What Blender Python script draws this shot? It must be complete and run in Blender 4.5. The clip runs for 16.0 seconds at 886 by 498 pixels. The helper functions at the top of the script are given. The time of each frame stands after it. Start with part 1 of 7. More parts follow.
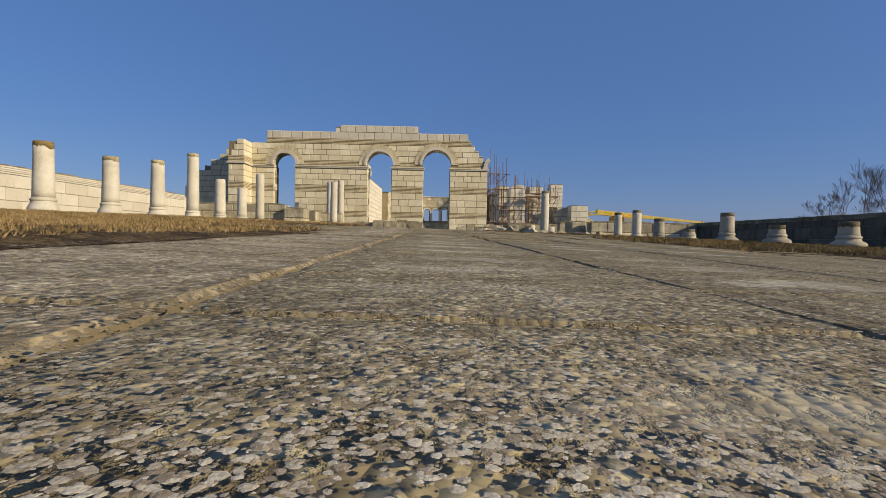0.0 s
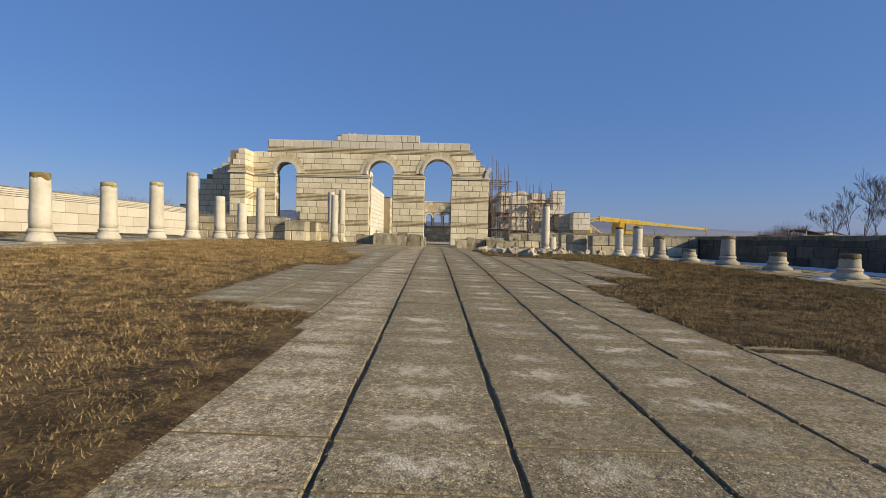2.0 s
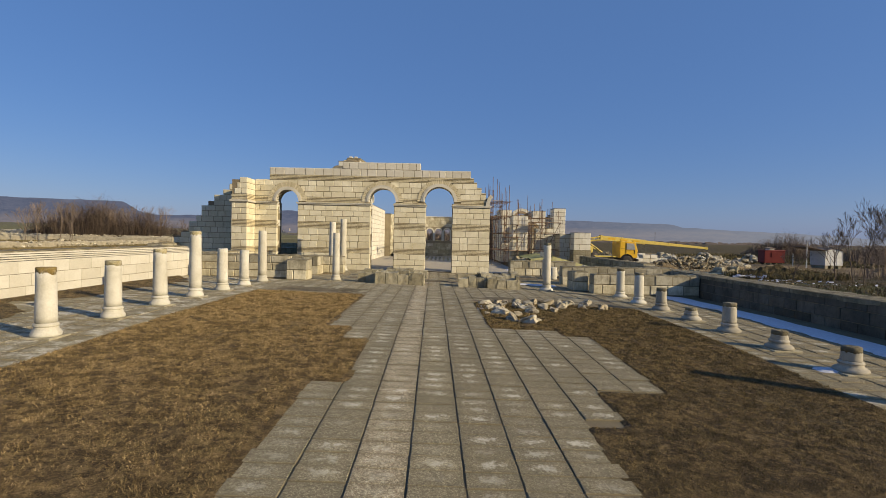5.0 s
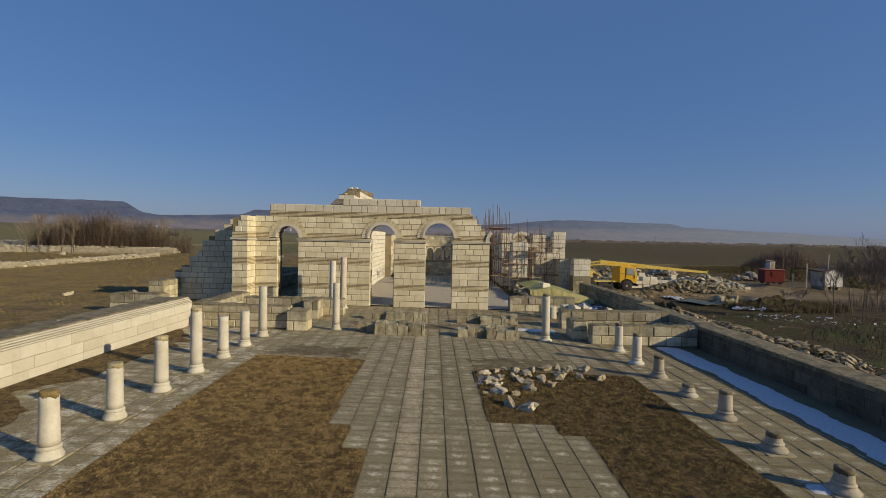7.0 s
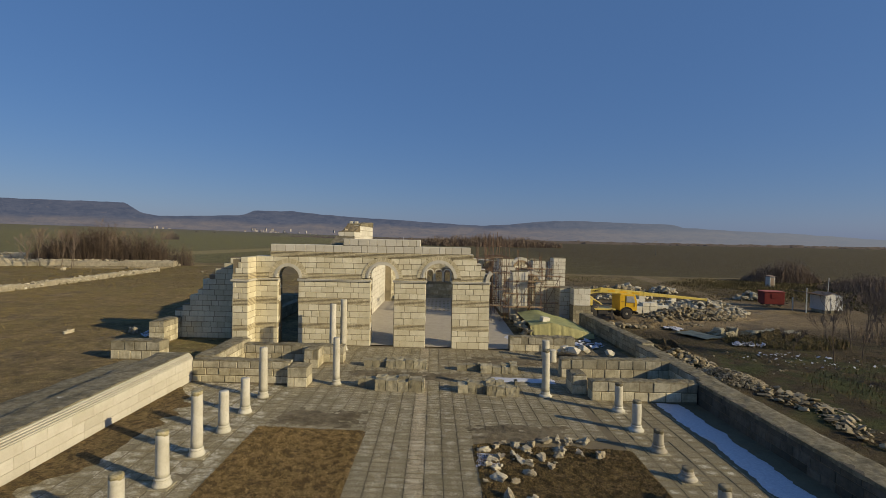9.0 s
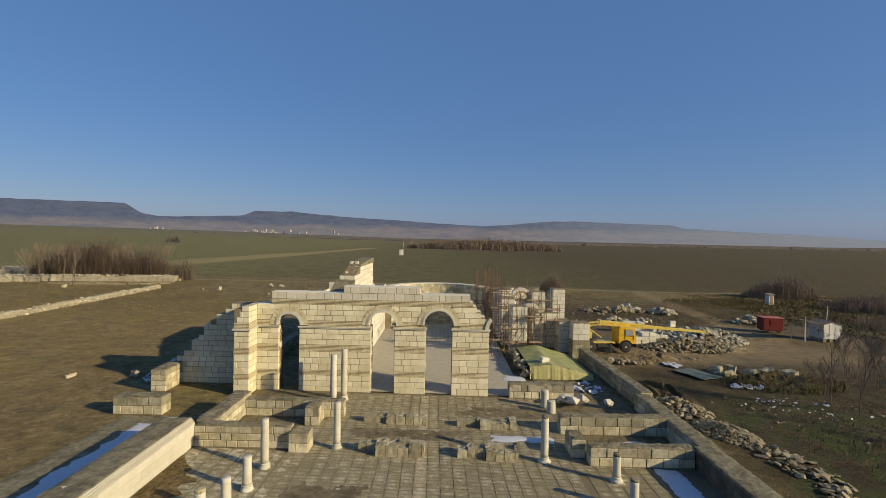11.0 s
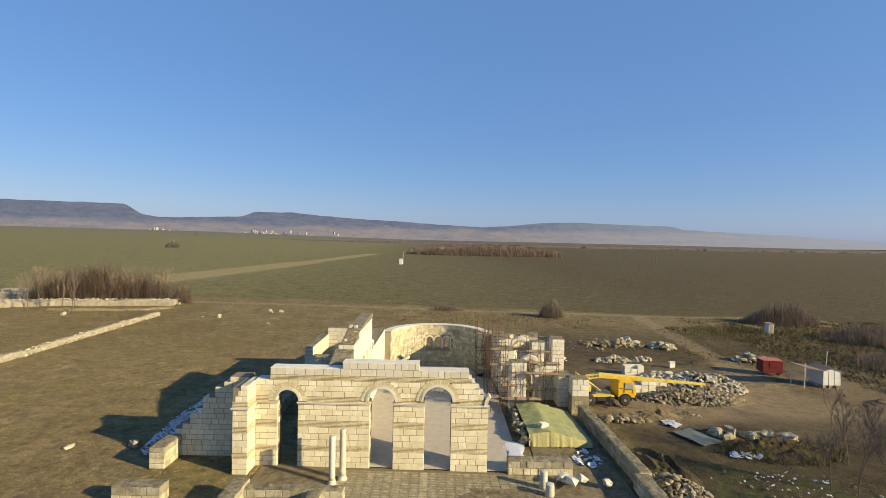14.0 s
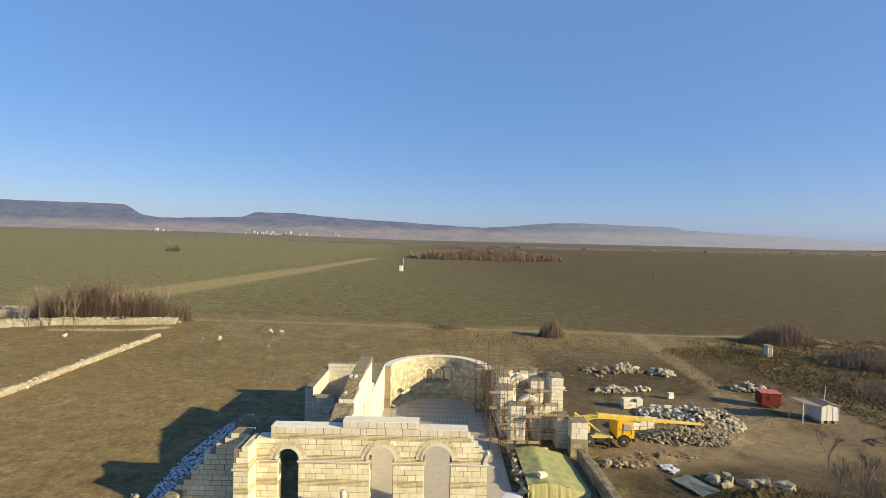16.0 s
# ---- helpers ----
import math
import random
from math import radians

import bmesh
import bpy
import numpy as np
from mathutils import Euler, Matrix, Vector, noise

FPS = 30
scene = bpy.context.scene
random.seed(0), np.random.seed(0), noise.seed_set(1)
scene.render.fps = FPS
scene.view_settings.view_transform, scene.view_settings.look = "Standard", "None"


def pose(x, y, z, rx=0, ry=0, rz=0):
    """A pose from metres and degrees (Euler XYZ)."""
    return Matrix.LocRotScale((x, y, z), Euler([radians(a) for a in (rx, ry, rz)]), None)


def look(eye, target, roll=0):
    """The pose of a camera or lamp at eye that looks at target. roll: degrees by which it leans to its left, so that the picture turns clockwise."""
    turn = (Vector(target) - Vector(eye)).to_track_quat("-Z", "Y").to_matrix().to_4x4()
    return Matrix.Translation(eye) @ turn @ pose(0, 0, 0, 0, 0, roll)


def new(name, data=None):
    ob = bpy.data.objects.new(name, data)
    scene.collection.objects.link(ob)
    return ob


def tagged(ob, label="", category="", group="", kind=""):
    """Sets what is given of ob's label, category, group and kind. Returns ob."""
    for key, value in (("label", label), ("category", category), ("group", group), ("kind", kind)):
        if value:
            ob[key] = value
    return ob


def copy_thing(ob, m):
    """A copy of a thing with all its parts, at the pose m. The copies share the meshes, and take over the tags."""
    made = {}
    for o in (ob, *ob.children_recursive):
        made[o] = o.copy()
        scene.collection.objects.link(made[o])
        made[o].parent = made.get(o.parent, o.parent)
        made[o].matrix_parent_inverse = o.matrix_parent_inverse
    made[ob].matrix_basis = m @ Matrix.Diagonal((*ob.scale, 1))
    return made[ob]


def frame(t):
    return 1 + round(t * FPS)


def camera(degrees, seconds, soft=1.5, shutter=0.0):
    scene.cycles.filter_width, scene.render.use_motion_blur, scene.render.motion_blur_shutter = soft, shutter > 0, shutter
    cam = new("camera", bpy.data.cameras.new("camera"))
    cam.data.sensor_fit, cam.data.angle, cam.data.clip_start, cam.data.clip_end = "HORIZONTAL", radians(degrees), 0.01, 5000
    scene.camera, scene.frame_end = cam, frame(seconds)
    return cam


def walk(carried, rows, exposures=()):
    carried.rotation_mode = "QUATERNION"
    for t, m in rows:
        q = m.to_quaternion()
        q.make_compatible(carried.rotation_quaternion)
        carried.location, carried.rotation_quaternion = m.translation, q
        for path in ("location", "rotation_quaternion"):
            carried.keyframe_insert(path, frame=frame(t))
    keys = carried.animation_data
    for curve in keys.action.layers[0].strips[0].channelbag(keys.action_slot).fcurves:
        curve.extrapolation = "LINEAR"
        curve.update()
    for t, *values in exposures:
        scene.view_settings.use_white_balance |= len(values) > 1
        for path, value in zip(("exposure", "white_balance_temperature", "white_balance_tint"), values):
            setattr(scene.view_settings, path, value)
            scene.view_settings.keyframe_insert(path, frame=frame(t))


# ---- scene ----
# ---- camera: a drone that lifts off a paved path and climbs straight up ----
cam = camera(84.0, 16.0, soft=0.65)
PATH = [
    (0.0, 0.094, 0.274, -0.190, -0.514, -1.308, 1.114),
    (0.5, 0.143, 0.288, 0.090, -0.385, -1.297, 1.121),
    (1.0, 0.187, 0.304, 0.194, -0.277, -1.284, 1.138),
    (1.5, 0.214, 0.325, 0.350, -0.204, -1.299, 1.182),
    (2.0, 0.215, 0.349, 0.524, -0.169, -1.316, 1.223),
    (2.5, 0.194, 0.370, 0.683, -0.159, -1.280, 1.231),
    (3.0, 0.162, 0.384, 0.863, -0.135, -1.262, 1.235),
    (3.5, 0.129, 0.390, 1.096, -0.123, -1.275, 1.229),
    (4.0, 0.105, 0.386, 1.455, -0.141, -1.270, 1.209),
    (4.2, 0.098, 0.382, 1.665, -0.150, -1.264, 1.200),
    (6.3, 0.108, 0.264, 4.420, -0.081, -1.382, 1.217),
    (6.5, 0.113, 0.263, 4.709, -0.065, -1.380, 1.202),
    (7.0, 0.122, 0.261, 5.451, -0.037, -1.366, 1.178),
    (7.5, 0.121, 0.266, 6.202, -0.033, -1.334, 1.172),
    (8.0, 0.107, 0.279, 6.933, -0.040, -1.302, 1.172),
    (8.5, 0.083, 0.288, 7.674, -0.036, -1.296, 1.160),
    (9.0, 0.061, 0.285, 8.503, -0.027, -1.317, 1.145),
    (9.2, 0.054, 0.282, 8.845, -0.023, -1.331, 1.138),
    (11.3, -0.003, 0.130, 12.765, -0.012, -1.307, 1.185),
    (11.5, 0.005, 0.136, 13.138, -0.010, -1.298, 1.172),
    (12.0, 0.019, 0.143, 14.053, -0.003, -1.279, 1.157),
    (12.5, 0.015, 0.177, 15.041, -0.001, -1.266, 1.180),
    (13.0, -0.008, 0.258, 16.019, -0.005, -1.260, 1.219),
    (13.5, -0.030, 0.308, 17.021, -0.014, -1.258, 1.237),
    (14.0, -0.055, 0.308, 18.047, -0.022, -1.264, 1.243),
    (14.5, -0.086, 0.305, 19.166, -0.024, -1.271, 1.250),
    (15.0, -0.105, 0.264, 20.281, -0.024, -1.268, 1.253),
    (15.5, -0.101, 0.194, 21.445, -0.016, -1.265, 1.255),
    (16.0, -0.086, 0.150, 22.714, 0.008, -1.275, 1.257),
]
walk(cam, [(t, pose(x, y, z, 0, 0, yaw) @ pose(0, 0, 0, 90 + pitch, 0, 0) @ pose(0, 0, 0, 0, 0, roll))
           for t, x, y, z, yaw, pitch, roll in PATH],
     exposures=[(0.0, -0.02, 7500, 15), (1.5, 0.12, 7500, 15), (4.2, 0.26, 7600, 14), (6.5, -0.22, 7700, 12), (9.2, -0.22, 7800, 10), (11.5, 0.20, 8200, 9), (16.0, 0.78, 8500, 9)])

# ---- light: a low winter sun behind the right shoulder, clear sky ----
SUN_AZ, SUN_EL = 115.0, 20.6          # degrees clockwise from +y, degrees above the horizon
world = bpy.data.worlds.new("sky")
scene.world = world
world.use_nodes = True
wn = world.node_tree.nodes
sky = wn.new("ShaderNodeTexSky")
sky.sky_type = "NISHITA"
sky.sun_disc = False
sky.sun_elevation, sky.sun_rotation = radians(SUN_EL), radians(SUN_AZ)
sky.altitude, sky.air_density, sky.dust_density, sky.ozone_density = 100, 1.0, 0.8, 4.0
wn["Background"].inputs[1].default_value = 0.092
tint = wn.new("ShaderNodeMix")                # deep winter blue overhead ...
tint.data_type, tint.blend_type = "RGBA", "MULTIPLY"
tint.inputs[0].default_value = 1.0
tint.inputs[7].default_value = (1.02, 0.965, 1.12, 1)
deep = wn.new("ShaderNodeHueSaturation")
deep.inputs["Saturation"].default_value = 1.2
haze = wn.new("ShaderNodeMix")                # ... and an even haze over all of it
haze.data_type = "RGBA"
haze.inputs[0].default_value = 0.54
haze.inputs[7].default_value = (1.02, 2.52, 6.2, 1)
for source, sink in ((sky.outputs[0], tint.inputs[6]), (tint.outputs[2], deep.inputs["Color"]), (deep.outputs[0], haze.inputs[6]), (haze.outputs[2], wn["Background"].inputs[0])):
    world.node_tree.links.new(source, sink)
sun_dir = Vector((math.sin(radians(SUN_AZ)) * math.cos(radians(SUN_EL)), math.cos(radians(SUN_AZ)) * math.cos(radians(SUN_EL)), math.sin(radians(SUN_EL))))
sun = new("sun", bpy.data.lights.new("sun", "SUN"))
sun.data.energy, sun.data.angle, sun.data.color = 5.0, radians(0.55), (1.0, 0.905, 0.70)
sun.matrix_world = look(sun_dir * 200, (0, 0, 0))


# ---- materials ----
def mat_base(name, rough=0.9):
    m = bpy.data.materials.new(name)
    m.use_nodes = True
    nt = m.node_tree
    b = nt.nodes["Principled BSDF"]
    b.inputs["Roughness"].default_value = rough
    b.inputs["Specular IOR Level"].default_value = 0.25
    return m, nt, b


def node(nt, kind, **props):
    n = nt.nodes.new(kind)
    for k, v in props.items():
        if k in n.inputs:
            n.inputs[k].default_value = v
    return n


def world_pos(nt):
    return nt.nodes.new("ShaderNodeNewGeometry").outputs["Position"]


def noise_fac(nt, vec, scale, detail=4.0, rough=0.6, lo=0.3, hi=0.7):
    n = node(nt, "ShaderNodeTexNoise", Scale=scale, Detail=detail, Roughness=rough)
    nt.links.new(vec, n.inputs["Vector"])
    r = nt.nodes.new("ShaderNodeMapRange")
    r.inputs[1].default_value, r.inputs[2].default_value = lo, hi
    nt.links.new(n.outputs[0], r.inputs[0])
    return r.outputs[0]


def mixc(nt, fac, a, b, mode="MIX"):
    n = nt.nodes.new("ShaderNodeMix")
    n.data_type, n.blend_type = "RGBA", mode
    for sock, v in ((n.inputs[0], fac), (n.inputs[6], a), (n.inputs[7], b)):
        if isinstance(v, bpy.types.NodeSocket):
            nt.links.new(v, sock)
        elif isinstance(v, (int, float)):
            sock.default_value = v
        else:
            sock.default_value = (*v, 1)
    return n.outputs[2]


def mul(nt, a, k):
    n = nt.nodes.new("ShaderNodeMath")
    n.operation = "MULTIPLY"
    nt.links.new(a, n.inputs[0])
    if isinstance(k, bpy.types.NodeSocket):
        nt.links.new(k, n.inputs[1])
    else:
        n.inputs[1].default_value = k
    return n.outputs[0]


def bump(nt, b, height, strength=0.4, dist=0.02):
    n = node(nt, "ShaderNodeBump", Strength=strength, Distance=dist)
    nt.links.new(height, n.inputs["Height"])
    nt.links.new(n.outputs[0], b.inputs["Normal"])


def rand(nt):
    return nt.nodes.new("ShaderNodeObjectInfo").outputs["Random"]


def island(nt):
    return nt.nodes.new("ShaderNodeNewGeometry").outputs["Random Per Island"]


def stone(name, c1, c2, stain, vary="object", stain_amount=0.5, rough=0.92, grain=30.0, bumps=0.35):
    """Cut or weathered stone: tint from piece to piece, blotches, fine grain."""
    m, nt, b = mat_base(name, rough)
    vec = world_pos(nt)
    tint = mixc(nt, rand(nt) if vary == "object" else island(nt), c1, c2)
    odd = nt.nodes.new("ShaderNodeMath")          # every few stones one is duller
    odd.operation = "PINGPONG"
    odd.inputs[1].default_value = 0.09
    nt.links.new(rand(nt) if vary == "object" else island(nt), odd.inputs[0])
    dull = nt.nodes.new("ShaderNodeMapRange")
    dull.inputs[1].default_value, dull.inputs[2].default_value = 0.05, 0.09
    nt.links.new(odd.outputs[0], dull.inputs[0])
    tint = mixc(nt, mul(nt, dull.outputs[0], 0.5 * stain_amount), tint, stain)
    blot = noise_fac(nt, vec, 1.3, 6, 0.65, 0.42, 0.72)
    col = mixc(nt, mul(nt, blot, stain_amount), tint, stain)
    runs = nt.nodes.new("ShaderNodeMapping")          # rain streaks
    runs.inputs["Scale"].default_value = (1.0, 1.0, 0.16)
    nt.links.new(vec, runs.inputs["Vector"])
    col = mixc(nt, mul(nt, noise_fac(nt, runs.outputs[0], 4.0, 6, 0.7, 0.52, 0.72), 0.7 * stain_amount), col, stain)
    col = mixc(nt, mul(nt, noise_fac(nt, vec, 6.5, 6, 0.7, 0.54, 0.70), 0.6 * stain_amount), col, stain)
    fine = noise_fac(nt, vec, grain, 5, 0.7, 0.25, 0.75)
    col = mixc(nt, 0.22, col, mixc(nt, fine, (0.25, 0.25, 0.25), (0.75, 0.75, 0.75)), "OVERLAY")
    nt.links.new(col, b.inputs["Base Color"])
    bump(nt, b, fine, bumps, 0.01)
    return m


def plain(name, c1, c2, rough=0.6, metal=0.0, scale=6.0, bumps=0.0):
    m, nt, b = mat_base(name, rough)
    b.inputs["Metallic"].default_value = metal
    f = noise_fac(nt, world_pos(nt), scale, 5, 0.65, 0.35, 0.7)
    nt.links.new(mixc(nt, f, c1, c2), b.inputs["Base Color"])
    if bumps:
        bump(nt, b, f, bumps, 0.02)
    return m


LIMESTONE = stone("limestone", (0.58, 0.53, 0.37), (0.73, 0.685, 0.515), (0.43, 0.375, 0.235))
OLD_LIME = stone("old_weathered_limestone", (0.46, 0.415, 0.28), (0.68, 0.63, 0.465), (0.21, 0.178, 0.105), stain_amount=0.85, bumps=0.9, grain=16)
GREY_COURSE = stone("grey_top_course", (0.33, 0.305, 0.215), (0.50, 0.465, 0.35), (0.16, 0.14, 0.09), stain_amount=0.9, bumps=0.9, grain=16)
LIME_PALE = stone("pale_limestone", (0.50, 0.475, 0.39), (0.58, 0.555, 0.465), (0.37, 0.335, 0.235), stain_amount=0.35)
LIME_NEW = stone("new_cut_stone", (0.58, 0.555, 0.46), (0.70, 0.68, 0.58), (0.44, 0.40, 0.295), stain_amount=0.45)
GREYSTONE = stone("grey_weathered_stone", (0.32, 0.29, 0.195), (0.46, 0.42, 0.295), (0.13, 0.112, 0.068), stain_amount=0.85, bumps=1.0, grain=14)
COLUMN_STONE = stone("column_stone", (0.50, 0.48, 0.395), (0.58, 0.56, 0.475), (0.32, 0.29, 0.195), stain_amount=0.6)
STUMP_STONE = stone("grey_column_stone", (0.36, 0.33, 0.26), (0.45, 0.42, 0.34), (0.20, 0.18, 0.13), stain_amount=0.7)
MORTAR = stone("mortar", (0.30, 0.25, 0.16), (0.34, 0.29, 0.19), (0.18, 0.15, 0.10), grain=40)
# mortar coloured dark in place of the shade deep in the joints
DARK_JOINT = stone("dark_joint_mortar", (0.21, 0.175, 0.11), (0.25, 0.205, 0.135), (0.13, 0.105, 0.065), grain=40)
JOINT_DIRT = stone("joint_dirt", (0.17, 0.14, 0.085), (0.21, 0.175, 0.11), (0.11, 0.09, 0.055), grain=60)
BEDDING = stone("dark_bedding", (0.17, 0.14, 0.085), (0.20, 0.165, 0.10), (0.10, 0.08, 0.05), grain=40)
BRICK = stone("thin_brick", (0.52, 0.46, 0.295), (0.66, 0.59, 0.40), (0.38, 0.315, 0.19), vary="island", grain=25)
RUBBLE = stone("rubble_stone", (0.19, 0.155, 0.095), (0.42, 0.36, 0.235), (0.12, 0.098, 0.06), vary="island", bumps=0.7, grain=12)
RUBBLE_WHITE = stone("white_rubble", (0.27, 0.24, 0.165), (0.60, 0.55, 0.42), (0.17, 0.145, 0.095), vary="island", stain_amount=0.7, bumps=0.6, grain=12)


def mottled(name, tones, scale, lo, hi, fine=30.0, bumps=0.8):
    """A surface broken into blotches of two tones with a third, darker one over them."""
    m, nt, b = mat_base(name, 0.95)
    vec = world_pos(nt)
    col = mixc(nt, noise_fac(nt, vec, scale, 9, 0.75, lo, hi), tones[0], tones[1])
    col = mixc(nt, mul(nt, noise_fac(nt, vec, scale * 0.35, 7, 0.7, 0.48, 0.62), 0.7), col, tones[2])
    grain = noise_fac(nt, vec, fine, 6, 0.75, 0.3, 0.7)
    col = mixc(nt, 0.4, col, mixc(nt, grain, (0.25, 0.25, 0.25), (0.75, 0.75, 0.75)), "OVERLAY")
    nt.links.new(col, b.inputs["Base Color"])
    bump(nt, b, grain, bumps, 0.02)
    return m


MOSSY_TOP = mottled("moss_stained_stone", ((0.56, 0.50, 0.34), (0.34, 0.29, 0.13), (0.22, 0.19, 0.10)), 9.0, 0.40, 0.60, 40.0)
LICHEN = mottled("lichen_crust", ((0.44, 0.39, 0.27), (0.27, 0.19, 0.06), (0.17, 0.14, 0.09)), 7.0, 0.36, 0.52, 40.0)
EARTH = mottled("trodden_earth", ((0.22, 0.182, 0.112), (0.135, 0.106, 0.062), (0.075, 0.06, 0.034)), 2.5, 0.40, 0.60, 20.0)
FAR_WALL = plain("far_house_wall", (0.30, 0.29, 0.28), (0.40, 0.38, 0.36), 0.9, 0, 0.02)
CAPPING = mottled("rough_cement_capping", ((0.29, 0.258, 0.172), (0.16, 0.138, 0.085), (0.085, 0.072, 0.042)), 3.5, 0.40, 0.60, 14.0, 1.0)
# stone darkened to paint shade onto the south wall's inner face
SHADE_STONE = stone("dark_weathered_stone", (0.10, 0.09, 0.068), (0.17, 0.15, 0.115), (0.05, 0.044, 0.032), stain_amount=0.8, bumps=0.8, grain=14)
DEBRIS_STONE = stone("dirty_broken_stone", (0.40, 0.35, 0.24), (0.56, 0.51, 0.38), (0.20, 0.16, 0.10), stain_amount=0.8, bumps=1.0, grain=18)
SOIL = stone("bare_soil", (0.085, 0.064, 0.036), (0.115, 0.088, 0.050), (0.055, 0.042, 0.025), vary="island", grain=6, bumps=0.8)
# old snow, its colour lowered to carry the shade it mostly lies in
SNOW = plain("old_snow", (0.46, 0.48, 0.53), (0.60, 0.62, 0.66), 0.7, 0, 9, 0.4)
YELLOW = plain("yellow_paint", (0.62, 0.48, 0.12), (0.50, 0.38, 0.10), 0.45, 0, 3)
ORANGE = plain("orange_cab_paint", (0.66, 0.40, 0.035), (0.56, 0.33, 0.03), 0.4, 0, 3)
DARKSTEEL = plain("dark_steel", (0.04, 0.04, 0.04), (0.09, 0.08, 0.07), 0.6, 0.6, 8)
RUBBER = plain("tyre_rubber", (0.025, 0.025, 0.025), (0.05, 0.047, 0.042), 0.85)
RED = plain("faded_red_paint", (0.19, 0.024, 0.02), (0.13, 0.018, 0.015), 0.6, 0, 2)
WHITEWASH = plain("whitewashed_board", (0.60, 0.60, 0.56), (0.48, 0.48, 0.44), 0.8, 0, 3)
ROOFING = plain("rusty_sheet_roof", (0.16, 0.12, 0.09), (0.24, 0.19, 0.15), 0.8, 0, 4)
TIMBER = plain("raw_timber", (0.42, 0.32, 0.20), (0.28, 0.20, 0.12), 0.8, 0, 5)
SCAFFOLD = plain("rusty_scaffold_tube", (0.10, 0.06, 0.04), (0.20, 0.13, 0.09), 0.7, 0.3, 7)
TARP = plain("yellow_green_tarpaulin", (0.22, 0.235, 0.105), (0.32, 0.33, 0.15), 0.75, 0, 1.2, 0.5)
TARP_EDGE = plain("straw_coloured_tarp_skirt", (0.33, 0.31, 0.14), (0.42, 0.39, 0.18), 0.8, 0, 3, 0.6)
TARP_DARK = plain("dark_green_groundsheet", (0.09, 0.115, 0.095), (0.14, 0.165, 0.14), 0.6, 0, 1.0)
BARK = plain("bark", (0.10, 0.076, 0.056), (0.155, 0.12, 0.09), 0.9, 0, 9)
TWIG = plain("winter_twigs", (0.155, 0.118, 0.09), (0.235, 0.182, 0.138), 0.95, 0, 0.7)
BRUSH = plain("dark_winter_brush", (0.085, 0.062, 0.046), (0.15, 0.112, 0.082), 0.95, 0, 0.25)
FAR_TWIG = plain("far_woods", (0.10, 0.085, 0.08), (0.14, 0.12, 0.11), 0.95, 0, 0.05)
GLASSPALE = plain("dusty_cab_glass", (0.30, 0.31, 0.30), (0.22, 0.23, 0.23), 0.2)
GLASSDARK = plain("cab_glass", (0.02, 0.025, 0.03), (0.03, 0.035, 0.04), 0.1)
NAVE_FLOOR = stone("pale_stone_floor", (0.39, 0.35, 0.275), (0.45, 0.41, 0.325), (0.28, 0.245, 0.19), vary="island", stain_amount=0.5)


